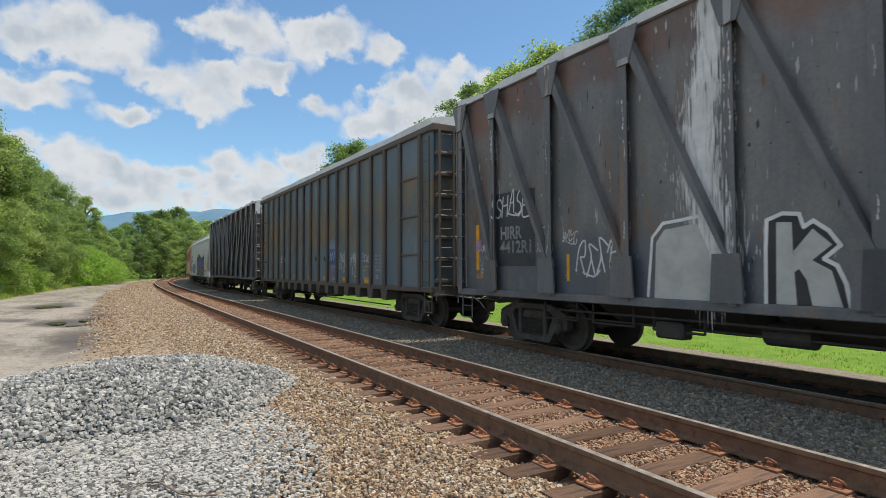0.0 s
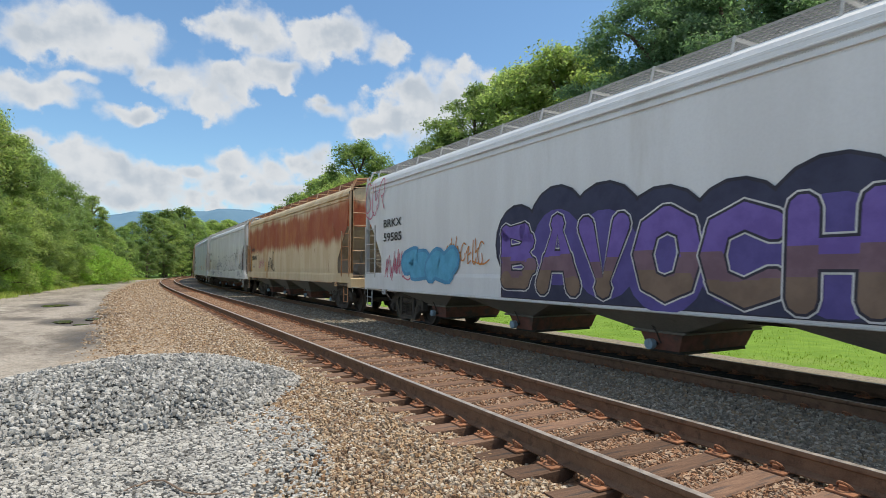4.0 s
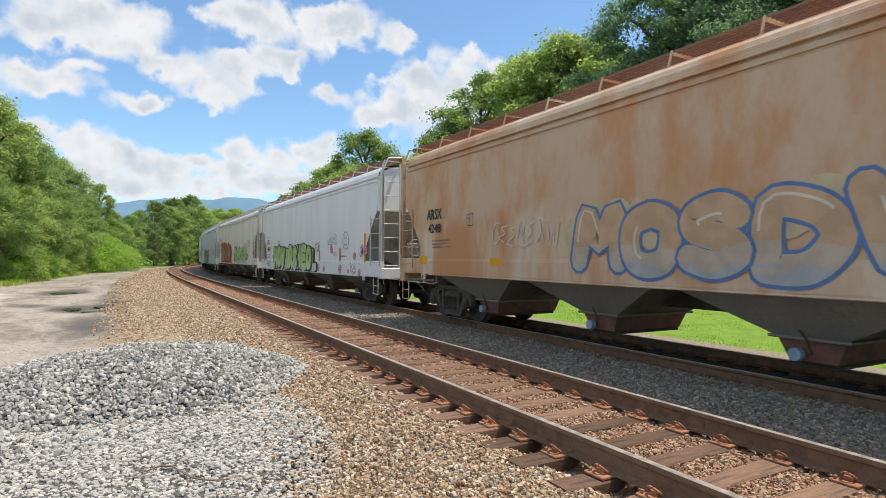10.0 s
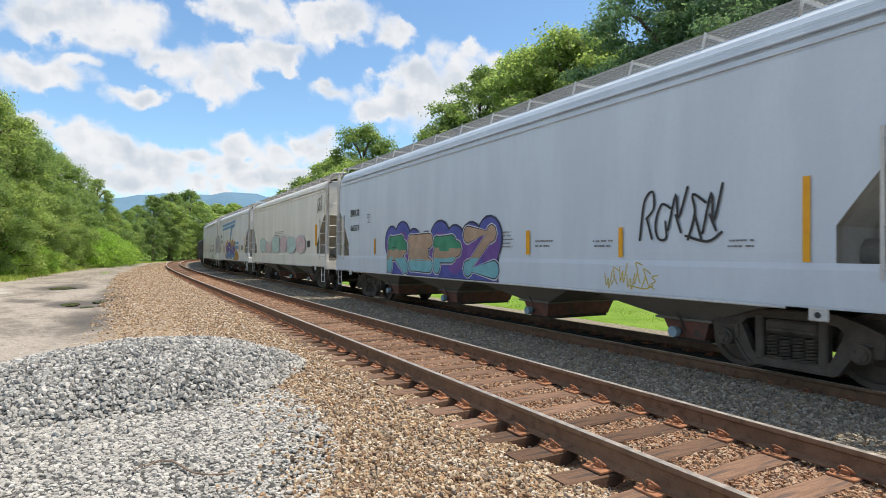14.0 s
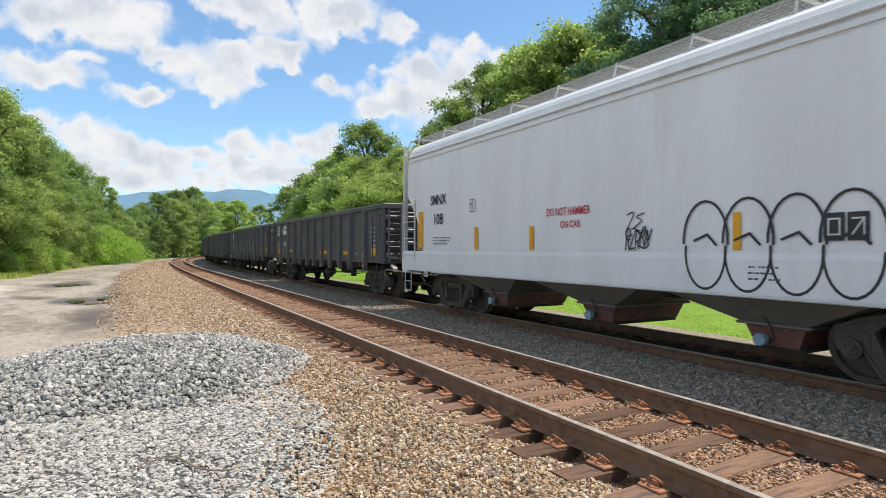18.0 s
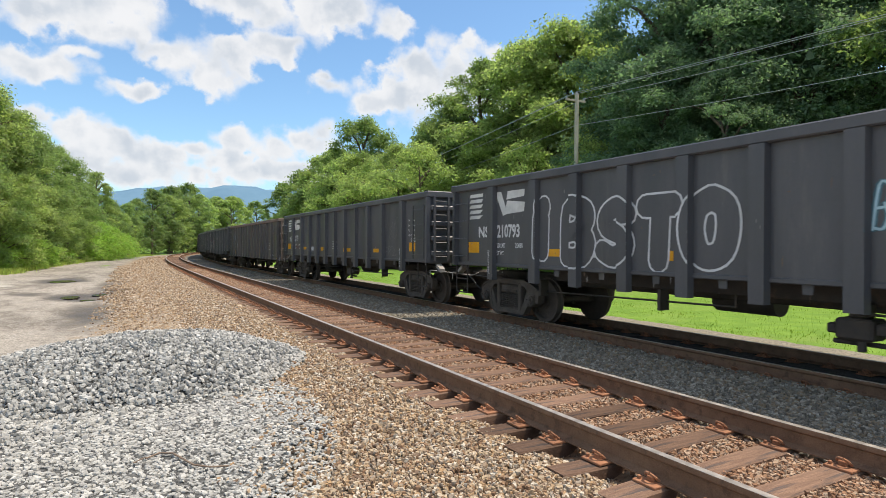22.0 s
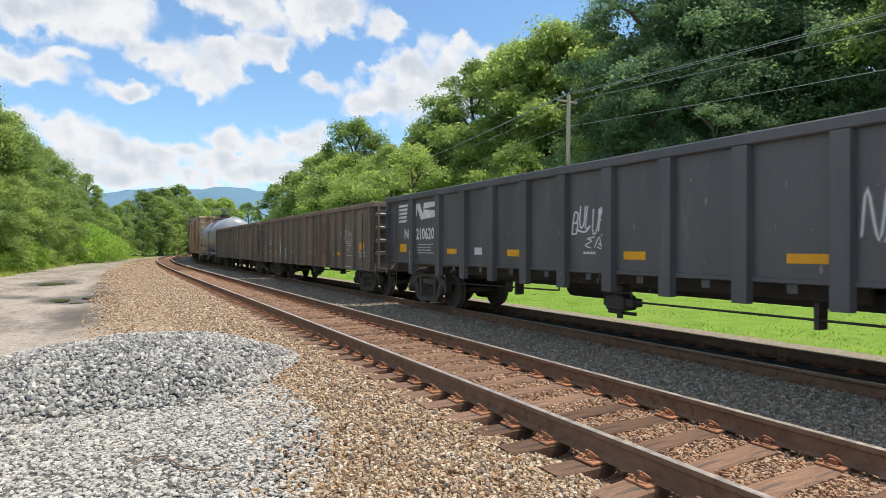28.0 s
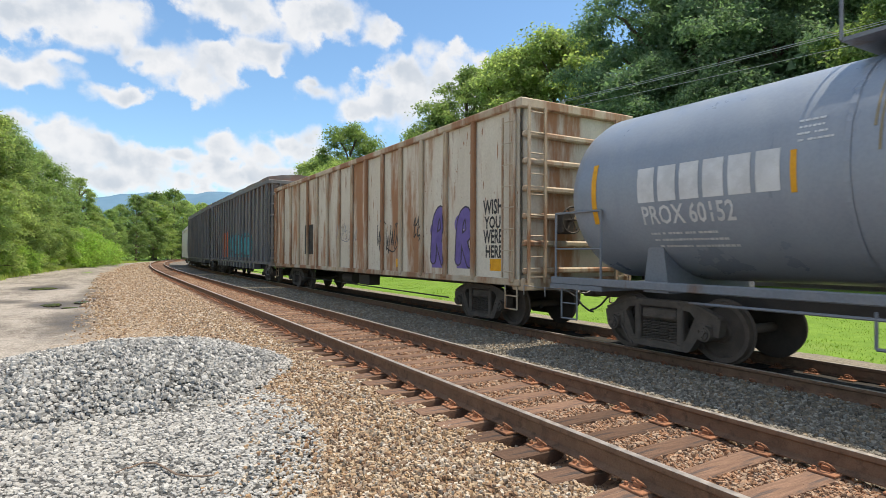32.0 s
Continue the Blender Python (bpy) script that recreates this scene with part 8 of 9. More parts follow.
def marks_10(p):
    p.words("TILX", 1.85, 2.48, 2.99, 3.23, SOOT)
    p.words("622271", 1.85, 2.89, 2.48, 2.72, SOOT)
    p.grid_box(3.44, 3.68, 2.68, 2.98, SOOT, 0.015)
    p.piece("RHIN", 2.86, 8.0, 1.17, 2.78, [(0.27, 0.19, 0.09)], (0.022, 0.016, 0.014), (0.52, 0.035, 0.06), 0.8, (0.70, 0.67, 0.60), "bulging gold graffiti letters on red", None, 7, fade=((0.45, (0.33, 0.25, 0.14)), (0.24, (0.40, 0.32, 0.21))), rim=0.26)
    p.tag(9.95, 10.75, 2.12, 2.45, SOOT, "HAPPY")
    p.bars(10.10, 10.75, 1.75, 2.41, (0.17, 0.17, 0.175))
    p.lay("graffiti_cloud", [disc(10.05 + 0.1 * k, 1.4 + 0.1 * ((k * 3) % 5), 0.14, 14) for k in range(9)], (0.46, 0.17, 0.20), "pink and blue sprayed haze")
    p.lay("graffiti_cloud", [disc(9.98 + 0.07 * k, 1.32 + 0.08 * ((k * 5) % 8), 0.05 + 0.015 * (k % 4), 12) for k in range(14)], (0.10, 0.22, 0.58), "blue sprayed haze", lift=0.004)
    for k in range(13):
        p.lay("graffiti_spot", [disc(10.95 + 0.31 * k, 1.5 + 0.26 * ((k * 7) % 4), 0.06 + 0.035 * ((k * 5) % 3), 14)], (0.03, 0.27, 0.13), "dark green sprayed spot", lift=0.03)
    p.lay("graffiti_cloud", [disc(8.2, 2.2, 0.3, 16), disc(8.35, 1.95, 0.34, 16), disc(8.3, 1.6, 0.34, 16), rect(7.95, 8.6, 1.12, 1.7), disc(8.6, 1.27, 0.15, 14)], (0.52, 0.035, 0.06))
    p.tag(8.0, 8.55, 1.95, 2.4, SOOT, "GfE")
    p.yel(9.57, 9.71, 1.70, 2.22)
    p.yel(1.40, 1.67, 2.01, 2.75)
    p.words("LD LMT 219600", 1.92, 2.75, 2.16, 2.27, SOOT)
    p.words("LT WT 66400", 1.92, 2.75, 1.99, 2.10, SOOT)
    p.piece("OBAN", 10.61, 15.26, 1.20, 2.51, [(0.34, 0.56, 0.17)], (0.68, 0.68, 0.64), None, 1.05, None, "pale green spotted graffiti letters", fade=((0.35, (0.30, 0.50, 0.20)),), glow=(0.05, 0.05, 0.06))
    p.tag(15.26, 15.98, 1.47, 2.01, SOOT)
    p.yel(17.54, 17.86, 1.78, 2.74)
    p.bars(15.69, 16.82, 2.30, 2.78, (0.10, 0.10, 0.105))


def marks_11(p):
    p.words("BRKX", 1.55, 2.45, 2.90, 3.14, SOOT)
    p.words("66371", 1.56, 2.41, 2.39, 2.60, SOOT)
    p.grid_box(3.17, 3.45, 2.61, 2.90, SOOT, 0.015)
    p.yel(3.76, 3.94, 1.58, 2.08)
    p.piece("REPZ", 4.83, 10.9, 0.99, 2.28, [(0.04, 0.25, 0.15), (0.42, 0.29, 0.20)], (0.03, 0.03, 0.06), (0.07, 0.09, 0.34), 0.7, None, "teal, tan and green graffiti letters on violet", (0.15, 0.07, 0.30), 8, fade=((0.55, (0.38, 0.27, 0.19)), (0.36, (0.16, 0.42, 0.48))), bend=1, rim=0.16, glow=(0.62, 0.66, 0.68))
    p.tag(14.73, 16.16, 1.74, 2.46, SOOT)
    p.yel(17.23, 17.36, 1.53, 2.55)
    p.yel(14.31, 14.45, 1.57, 2.05)
    p.yel(11.83, 12.01, 1.60, 2.08)
    p.bars(12.14, 12.74, 1.72, 1.91, (0.17, 0.17, 0.175))
    p.bars(13.73, 14.26, 1.71, 1.88, (0.17, 0.17, 0.175))
    p.bars(10.47, 11.52, 1.72, 2.11, (0.17, 0.17, 0.175))
    p.bars(16.28, 16.71, 1.69, 1.84, (0.17, 0.17, 0.175))
    p.tag(13.98, 15.12, 1.05, 1.39, (0.55, 0.42, 0.05))


def marks_12(p):
    p.tag(13.91, 14.58, 3.31, 3.98, SOOT)
    p.bars(6.09, 8.32, 2.22, 2.74, (0.17, 0.17, 0.175))
    p.box(12.48, 12.89, 1.86, 2.15, (0.03, 0.03, 0.032))
    p.piece("ONESDO", 2.39, 12.22, 1.58, 2.43, [(0.42, 0.58, 0.55), (0.60, 0.46, 0.47)], (0.50, 0.52, 0.52), None, 0.9, None, "faint teal and pink graffiti")
    p.yel(13.62, 13.94, 1.91, 2.81)


def marks_13(p):
    p.words("SMNX", 1.59, 2.58, 2.81, 3.13, SOOT)
    p.words("1184", 1.64, 2.69, 2.32, 2.65, SOOT)
    blue = (0.17, 0.38, 0.62)
    p.lay("stripe", [[(2.68, 3.68), (2.75, 3.86), (9.5, 4.0), (9.3, 3.82)], [(2.6, 3.42), (2.66, 3.58), (9.2, 3.72), (9.0, 3.5)], [(7.5, 3.75), (7.68, 3.75), (6.75, 2.2), (6.5, 2.2)], [(7.76, 3.75), (8.0, 3.75), (7.05, 2.2), (6.84, 2.2)], rect(8.0, 11.0, 2.2, 2.4), rect(7.9, 11.0, 1.86, 2.1)], blue, "faded broad blue stripes")
    p.tag(3.31, 4.40, 1.25, 2.49, (0.55, 0.16, 0.24))
    p.lay("graffiti_cloud", [disc(4.75 + 0.2 * k, 1.35 + 0.17 * ((k * 5) % 7), 0.22 + 0.03 * (k % 4), 16) for k in range(24)] + [rect(8.6, 10.8, 1.05, 1.62), disc(10.8, 1.3, 0.26, 16), disc(9.4, 1.7, 0.3, 16), disc(10.1, 1.62, 0.22, 16)], (0.50, 0.25, 0.06), "orange sprayed haze", 0.0)
    p.piece("SEHS", 4.89, 9.3, 1.04, 2.36, [(0.16, 0.10, 0.36)], (0.035, 0.03, 0.10), None, 0.66, None, "violet and blue graffiti letters on orange", fade=((0.52, (0.10, 0.16, 0.46)), (0.36, (0.11, 0.26, 0.52))), bend=1, rim=0.2, glow=(0.66, 0.70, 0.76))
    p.yel(1.18, 1.39, 1.66, 2.47)
    p.yel(3.21, 3.37, 1.65, 2.12)
    p.bars(1.77, 2.96, 1.75, 2.00, (0.17, 0.17, 0.175))
    p.yel(13.44, 13.64, 1.62, 2.65)
    p.yel(11.23, 11.43, 1.65, 2.15)
    p.box(12.19, 12.73, 1.79, 2.11, (0.20, 0.20, 0.21), "route_card", "dark notice panel")


def marks_14(p):
    p.words("SMNX", 1.83, 2.70, 2.80, 3.05, SOOT)
    p.words("108", 1.99, 2.52, 2.28, 2.56, SOOT)
    p.words("DO NOT HAMMER", 6.71, 7.91, 2.26, 2.41, (0.50, 0.06, 0.08))
    p.words("ON CAR", 7.11, 7.66, 2.03, 2.16, (0.50, 0.06, 0.08))
    p.grid_box(3.86, 4.11, 2.51, 2.81, SOOT, 0.015)
    p.loops(9.88, 12.38, 1.08, 2.30)
    p.tag(8.72, 9.22, 1.62, 1.95, SOOT, "RZRca", 0.024)
    p.tag(8.70, 9.10, 1.85, 2.20, SOOT, "Zb", 0.02)
    p.yel(1.05, 1.43, 1.68, 2.66)
    p.yel(4.04, 4.26, 1.62, 2.14)
    p.yel(6.14, 6.34, 1.62, 2.09)
    p.yel(10.59, 10.76, 1.62, 2.12)
    p.lay("route_card", [rect(11.76, 11.98, 1.73, 2.05), rect(12.01, 12.23, 1.73, 2.05)], SOOT, "black notice panel", 0.001)
    p.lay("card_mark", stroke([(11.81, 1.80), (11.81, 1.98), (11.93, 1.98), (11.93, 1.80), (11.81, 1.80)], 0.02) + stroke([(12.06, 1.80), (12.18, 1.98)], 0.02) + stroke([(12.06, 1.98), (12.18, 1.98), (12.18, 1.80)], 0.02), CHALK, "white marks on the panel", 0.003)
    p.bars(1.93, 3.00, 1.73, 1.97, (0.17, 0.17, 0.175))
    p.bars(10.79, 11.27, 1.21, 1.44, (0.10, 0.10, 0.105))


def marks_15(p):
    p.emblem(0.63, 2.66, 2.33, 2.83)
    p.words("NS", 1.09, 1.46, 1.78, 2.04)
    for z in (2.2, 2.34):
        p.lay("sticker", [[(1.60, z), (1.72, z), (1.66, z + 0.10)]], (0.03, 0.17, 0.50), "blue triangle sticker", 0.0005)
    p.words("211088", 1.81, 2.60, 1.77, 2.01)
    p.yel(0.76, 1.20, 1.40, 1.64)
    p.words("LD LMT", 1.81, 2.15, 1.57, 1.68)
    p.bars(1.81, 2.10, 1.38, 1.48)
    p.tag(0.77, 0.99, 1.63, 1.95)
    p.yel(3.29, 3.88, 1.48, 1.61)
    p.yel(8.96, 9.49, 1.42, 1.56)
    p.yel(11.56, 12.03, 1.42, 1.56)
    p.yel(14.37, 14.79, 1.42, 1.67)
    p.words("G122", 14.49, 14.77, 1.70, 1.82)
    p.sides_text(14.34, 1.88)
    p.bars(12.68, 13.02, 1.41, 1.51)
    p.tag(5.44, 6.29, 1.53, 2.08, (0.28, 0.29, 0.30))


def marks_16(p):
    p.emblem(0.74, 3.02, 2.24, 2.82)
    p.words("NS", 1.12, 1.43, 1.82, 2.10)
    p.words("210657", 1.81, 2.82, 1.81, 2.08)
    p.words("LD LMT", 1.80, 2.35, 1.61, 1.71)
    p.words("22400", 2.63, 3.02, 1.61, 1.71)
    p.words("LT WT", 1.80, 2.20, 1.42, 1.53)
    p.words("6200", 2.74, 3.02, 1.44, 1.54)
    p.yel(0.72, 1.22, 1.43, 1.68)
    p.yel(3.56, 4.03, 1.41, 1.55)
    p.box(4.84, 5.10, 1.42, 1.56, (0.60, 0.61, 0.62), "placard", "small white label plate")
    ice, mist = (0.58, 0.66, 0.72), (0.115, 0.15, 0.19)
    p.tag(3.03, 4.08, 1.56, 2.13, ice, "NADE", 0.03, mist=mist)
    p.tag(4.52, 4.77, 1.39, 1.81, (0.28, 0.29, 0.30), "OU", 0.014)
    p.tag(5.55, 6.37, 1.29, 2.20, ice, "ebUR", 0.036, mist=mist)
    p.tag(5.66, 6.30, 1.34, 1.95, ice, "cg", 0.03, mist=mist)
    p.lay("graffiti_tag", stroke([(5.95 + 0.11 * math.cos(k / 2), 2.22 + 0.05 * math.sin(k / 2)) for k in range(14)], 0.028), ice)
    p.tag(6.86, 7.61, 1.29, 1.90, CHALK, "MADE", 0.032)
    p.tag(8.07, 8.84, 1.76, 2.06, (0.26, 0.25, 0.25), "GRca", 0.014)
    p.lay("graffiti_tag", [disc(9.0, 1.93, 0.05, 10)], ice)
    p.tag(9.08, 10.11, 1.84, 2.18, ice, "RESTO", 0.032, mist=mist)
    p.tag(9.21, 10.08, 1.55, 1.83, ice, "ZTZ", 0.03, mist=mist)
    p.tag(9.70, 10.08, 1.30, 1.60, ice, "cS", 0.03, mist=mist)
    p.tag(10.35, 11.07, 1.30, 2.05, ice, "VISR", 0.042, mist=mist)
    p.tag(10.42, 11.02, 1.27, 1.75, ice, "acU", 0.036, mist=mist)
    p.lay("graffiti_tag", stroke([(10.68 + 0.12 * math.cos(k / 2), 2.10 + 0.045 * math.sin(k / 2)) for k in range(14)], 0.034), ice)
    p.tag(11.89, 12.20, 1.56, 1.80, (0.30, 0.31, 0.31), "OU", 0.013)
    p.lay("graffiti_tag", stroke([(12.05 + 0.14 * math.cos(k / 3), 1.99 + 0.17 * math.sin(k / 3)) for k in range(20)], 0.013) + stroke([(11.92 + 0.06 * math.cos(k / 2), 1.9 + 0.08 * math.sin(k / 2)) for k in range(14)], 0.012), (0.30, 0.31, 0.31))
    p.bars(8.2, 8.55, 1.40, 1.58)
    p.tag(13.30, 13.81, 1.39, 1.61, (0.28, 0.29, 0.30), w=0.012)
    p.yel(9.23, 9.71, 1.47, 1.60)
    p.yel(11.76, 12.20, 1.43, 1.57)
    p.yel(14.59, 14.97, 1.44, 1.69)
    p.words("G122", 14.68, 14.97, 1.72, 1.84)
    p.sides_text(14.54, 1.88)


def marks_17(p):
    p.emblem(0.65, 2.81, 2.25, 2.81)
    p.words("NS", 1.05, 1.49, 1.83, 2.07)
    p.words("210793", 1.81, 2.64, 1.82, 2.09)
    p.words("LD LMT", 1.81, 2.12, 1.59, 1.69)
    p.words("LT WT", 1.81, 2.07, 1.43, 1.52)
    p.words("22430", 2.48, 2.75, 1.59, 1.69)
    p.words("G122", 14.50, 14.79, 1.74, 1.86)
    p.sides_text(14.32, 1.90)
    p.yel(0.61, 1.08, 1.47, 1.72)
    p.yel(3.45, 3.90, 1.43, 1.57)
    p.yel(6.02, 6.46, 1.41, 1.56)
    p.box(4.69, 4.98, 1.43, 1.57, (0.60, 0.61, 0.62), "placard", "small white label plate")
    p.outline("IBSTO", 3.00, 7.45, 1.18, 2.52, CHALK, 0.035, 0.42)
    p.bars(7.06, 7.36, 1.40, 1.58)
    p.tag(9.05, 9.85, 1.80, 2.28, (0.42, 0.62, 0.70), "BELeR", 0.03, mist=(0.07, 0.17, 0.21))
    p.tag(9.55, 9.95, 1.48, 1.80, (0.42, 0.62, 0.70), "ab", 0.02, mist=(0.07, 0.17, 0.21))
    p.lay("overspray", [disc(10.80, 1.85, 0.44, 24), rect(10.42, 11.18, 1.26, 1.90)], (0.20, 0.25, 0.27), "milky sprayed dome", 0.001)
    p.lay("graffiti_letter", [disc(10.80, 1.86, 0.40, 24), rect(10.46, 11.17, 1.26, 1.88)], (0.42, 0.48, 0.50), "milky sprayed dome", 0.002)
    for u, z, q in ((10.62, 1.72, 0.13), (10.85, 1.62, 0.15), (10.72, 1.48, 0.12), (11.02, 1.75, 0.12), (11.0, 1.45, 0.14), (10.85, 1.92, 0.12)):
        p.lay("graffiti_outline", stroke([(u + q * math.cos(k / 2.2), z + 1.2 * q * math.sin(k / 2.2)) for k in range(13)], 0.026), (0.03, 0.16, 0.14), lift=0.004)
    p.lay("graffiti_outline", stroke([(10.36, 2.05), (10.5, 2.1), (10.42, 1.85), (10.56, 1.8)], 0.04), (0.05, 0.22, 0.16), lift=0.004)
    p.tag(12.66, 13.76, 1.38, 1.96, (0.62, 0.42, 0.38), "NSIDES", 0.036, mist=(0.30, 0.08, 0.07))
    p.lay("graffiti_tag", stroke([(13.22 + 0.12 * math.cos(k / 2), 2.06 + 0.05 * math.sin(k / 2)) for k in range(14)], 0.028), (0.62, 0.42, 0.38))
    p.yel(14.43, 14.79, 1.46, 1.70)
    p.yel(11.65, 12.16, 1.48, 1.62)


def marks_18(p):
    p.emblem(0.61, 2.64, 2.30, 2.84)
    p.words("NS", 0.87, 1.35, 1.82, 2.07)
    p.words("G122", 14.42, 14.70, 1.74, 1.86)
    p.sides_text(14.25, 1.90)
    p.tag(12.50, 13.45, 1.80, 2.40, (0.17, 0.17, 0.175), "aObNg", 0.014)
    p.tag(12.60, 13.40, 1.30, 1.55, (0.20, 0.20, 0.20), "EREN", 0.010)
    p.words("211170", 1.81, 2.40, 1.84, 2.11)
    p.words("LD LMT", 1.81, 2.12, 1.63, 1.71)
    p.words("22440", 2.44, 2.75, 1.63, 1.71)
    p.words("LT WT", 1.81, 2.07, 1.47, 1.55)
    p.words("6160", 2.50, 2.75, 1.45, 1.53)
    p.tag(1.95, 2.5, 1.45, 1.66, (0.22, 0.07, 0.06), w=0.014)
    for z in (2.02, 2.16):
        p.lay("sticker", [[(2.80, z), (2.92, z), (2.86, z + 0.11)]], (0.03, 0.17, 0.50), "blue triangle sticker", 0.0005)
    p.yel(0.54, 1.03, 1.46, 1.72)
    p.yel(3.29, 3.75, 1.45, 1.57)
    p.yel(5.88, 6.25, 1.42, 1.56)
    p.yel(8.98, 9.44, 1.41, 1.54)
    p.yel(11.60, 12.06, 1.41, 1.53)
    p.box(4.53, 4.86, 1.42, 1.58, (0.60, 0.61, 0.62), "placard", "small white label plate")
    p.bars(7.50, 8.05, 1.47, 1.82)
    p.yel(14.29, 14.69, 1.47, 1.72)


def marks_19(p):
    p.words("NS", 1.80, 2.19, 1.99, 2.32)
    p.words("200 8 8", 1.80, 2.92, 1.46, 1.79)
    p.bars(1.88, 2.56, 1.19, 1.32)
    p.yel(-0.10, 0.03, 0.96, 1.99)
    p.yel(1.55, 1.67, 0.91, 1.42)
    p.yel(4.07, 4.25, 0.94, 1.48)
    p.yel(6.91, 7.13, 0.95, 1.49)
    p.yel(9.90, 10.08, 0.89, 1.41)
    p.yel(12.63, 12.75, 0.88, 1.41)
    p.yel(15.47, 15.57, 0.93, 1.95)
    p.grid_box(13.13, 13.63, 1.39, 1.73)
    p.bars(4.55, 5.14, 0.97, 1.99)
    p.bars(14.06, 14.39, 1.02, 1.17)
    p.bars(14.61, 14.95, 1.06, 1.18)
    p.bars(12.20, 12.67, 1.38, 1.53)


def marks_20(p):
    p.emblem(0.78, 2.83, 2.29, 2.79)
    p.words("NS", 1.04, 1.43, 1.85, 2.12)
    p.words("211118", 1.81, 2.56, 1.84, 2.11)
    p.bars(1.77, 2.86, 1.47, 1.75)
    p.yel(0.79, 1.22, 1.47, 1.70)
    p.piece("GOAN", 3.35, 6.45, 1.24, 2.34, [(0.64, 0.60, 0.61)], (0.50, 0.06, 0.10), None, 1.1, None, "white graffiti letters outlined in red", rim=0.2)
    p.outline("GRED", 7.82, 11.9, 1.19, 2.48, CHALK, 0.035, 0.42)
    p.box(10.19, 11.22, 1.25, 2.36, (0.17, 0.15, 0.11), "painted_patch", "tan overpainted patch")
    p.yel(9.19, 9.67, 1.43, 1.55)
    p.yel(11.82, 12.25, 1.41, 1.54)
    p.yel(14.28, 14.68, 1.46, 1.69)
    p.words("G122", 14.38, 14.67, 1.72, 1.83)
    p.sides_text(14.10, 1.88)
    p.bars(12.62, 13.10, 1.46, 1.56)


def marks_21(p):
    p.emblem(0.73, 2.66, 2.22, 2.77)
    p.words("NS", 1.06, 1.44, 1.80, 2.07)
    p.words("211158", 1.81, 2.56, 1.77, 2.04)
    p.words("LD LMT", 1.77, 2.10, 1.57, 1.67)
    p.words("LT WT", 1.77, 2.06, 1.41, 1.51)
    p.yel(0.72, 1.16, 1.41, 1.65)
    p.tag(10.22, 11.12, 1.99, 2.32, (0.28, 0.29, 0.30))
    p.yel(8.95, 9.49, 1.50, 1.66)
    p.yel(11.58, 12.02, 1.49, 1.66)
    p.yel(14.22, 14.67, 1.47, 1.75)


def marks_22(p):
    p.emblem(0.70, 2.90, 2.32, 2.81)
    p.words("NS", 1.08, 1.54, 1.87, 2.14)
    p.words("210620", 1.82, 2.84, 1.84, 2.14)
    p.bars(1.85, 2.90, 1.43, 1.73)
    p.yel(0.78, 1.22, 1.48, 1.71)
    p.yel(3.50, 3.96, 1.46, 1.58)
    p.yel(6.02, 6.50, 1.43, 1.57)
    p.yel(9.20, 9.64, 1.42, 1.55)
    p.yel(11.79, 12.27, 1.42, 1.54)
    p.box(4.76, 5.07, 1.45, 1.61, (0.60, 0.61, 0.62), "placard", "small white label plate")
    p.tag(7.99, 8.80, 1.85, 2.26, CHALK, "BULUP", 0.03, mist=(0.15, 0.155, 0.16))
    p.tag(8.30, 8.80, 1.56, 1.86, CHALK, "ba", 0.024)
    p.bars(8.28, 8.58, 1.45, 1.59)
    p.tag(12.58, 13.60, 1.56, 2.12, CHALK, "NaRe", 0.028, mist=(0.15, 0.155, 0.16))
    p.yel(14.46, 14.87, 1.45, 1.71)
    p.words("G122", 14.56, 14.87, 1.73, 1.85)
    p.sides_text(14.39, 1.88)


def marks_23(p):
    p.words("NS", 1.98, 2.41, 2.12, 2.38)
    p.words("210162", 1.81, 2.74, 1.74, 2.00)
    p.words("LD LMT", 1.74, 2.08, 1.34, 1.45)
    p.words("LT WT", 1.75, 2.02, 1.17, 1.27)
    p.words("218900", 2.38, 2.72, 1.36, 1.44)
    p.words("67100", 2.45, 2.72, 1.18, 1.27)
    p.yel(0.82, 1.30, 1.53, 1.77)
    p.tag(0.26, 1.13, 1.05, 1.47, (0.55, 0.42, 0.05))
    p.bars(1.73, 2.72, 0.88, 0.98)
    p.dry("ER", 9.75, 11.55, 1.0, 2.40, (0.20, 0.055, 0.058))
    p.tag(12.83, 14.0, 1.72, 2.14, CHALK, "NUOO", 0.024, mist=(0.17, 0.155, 0.145))
    p.tag(12.0, 12.5, 1.75, 2.2, (0.24, 0.21, 0.19), w=0.012)
    p.grid_box(13.24, 13.76, 1.31, 1.68)
    p.yel(14.41, 14.87, 1.53, 1.77)
    p.yel(12.07, 12.52, 1.32, 1.44)
    p.yel(9.01, 9.48, 1.33, 1.46)
    p.yel(5.95, 6.49, 1.33, 1.48)
    p.yel(2.90, 3.40, 1.23, 1.49)
    p.words("IL 52-6", 14.41, 14.91, 1.41, 1.50)
    p.words("CUFT 276", 14.43, 14.91, 1.29, 1.38)
    p.tag(3.72, 4.44, 1.09, 1.99)
    p.tag(4.80, 5.47, 0.99, 1.58)
    p.bars(13.05, 13.98, 0.88, 1.00)


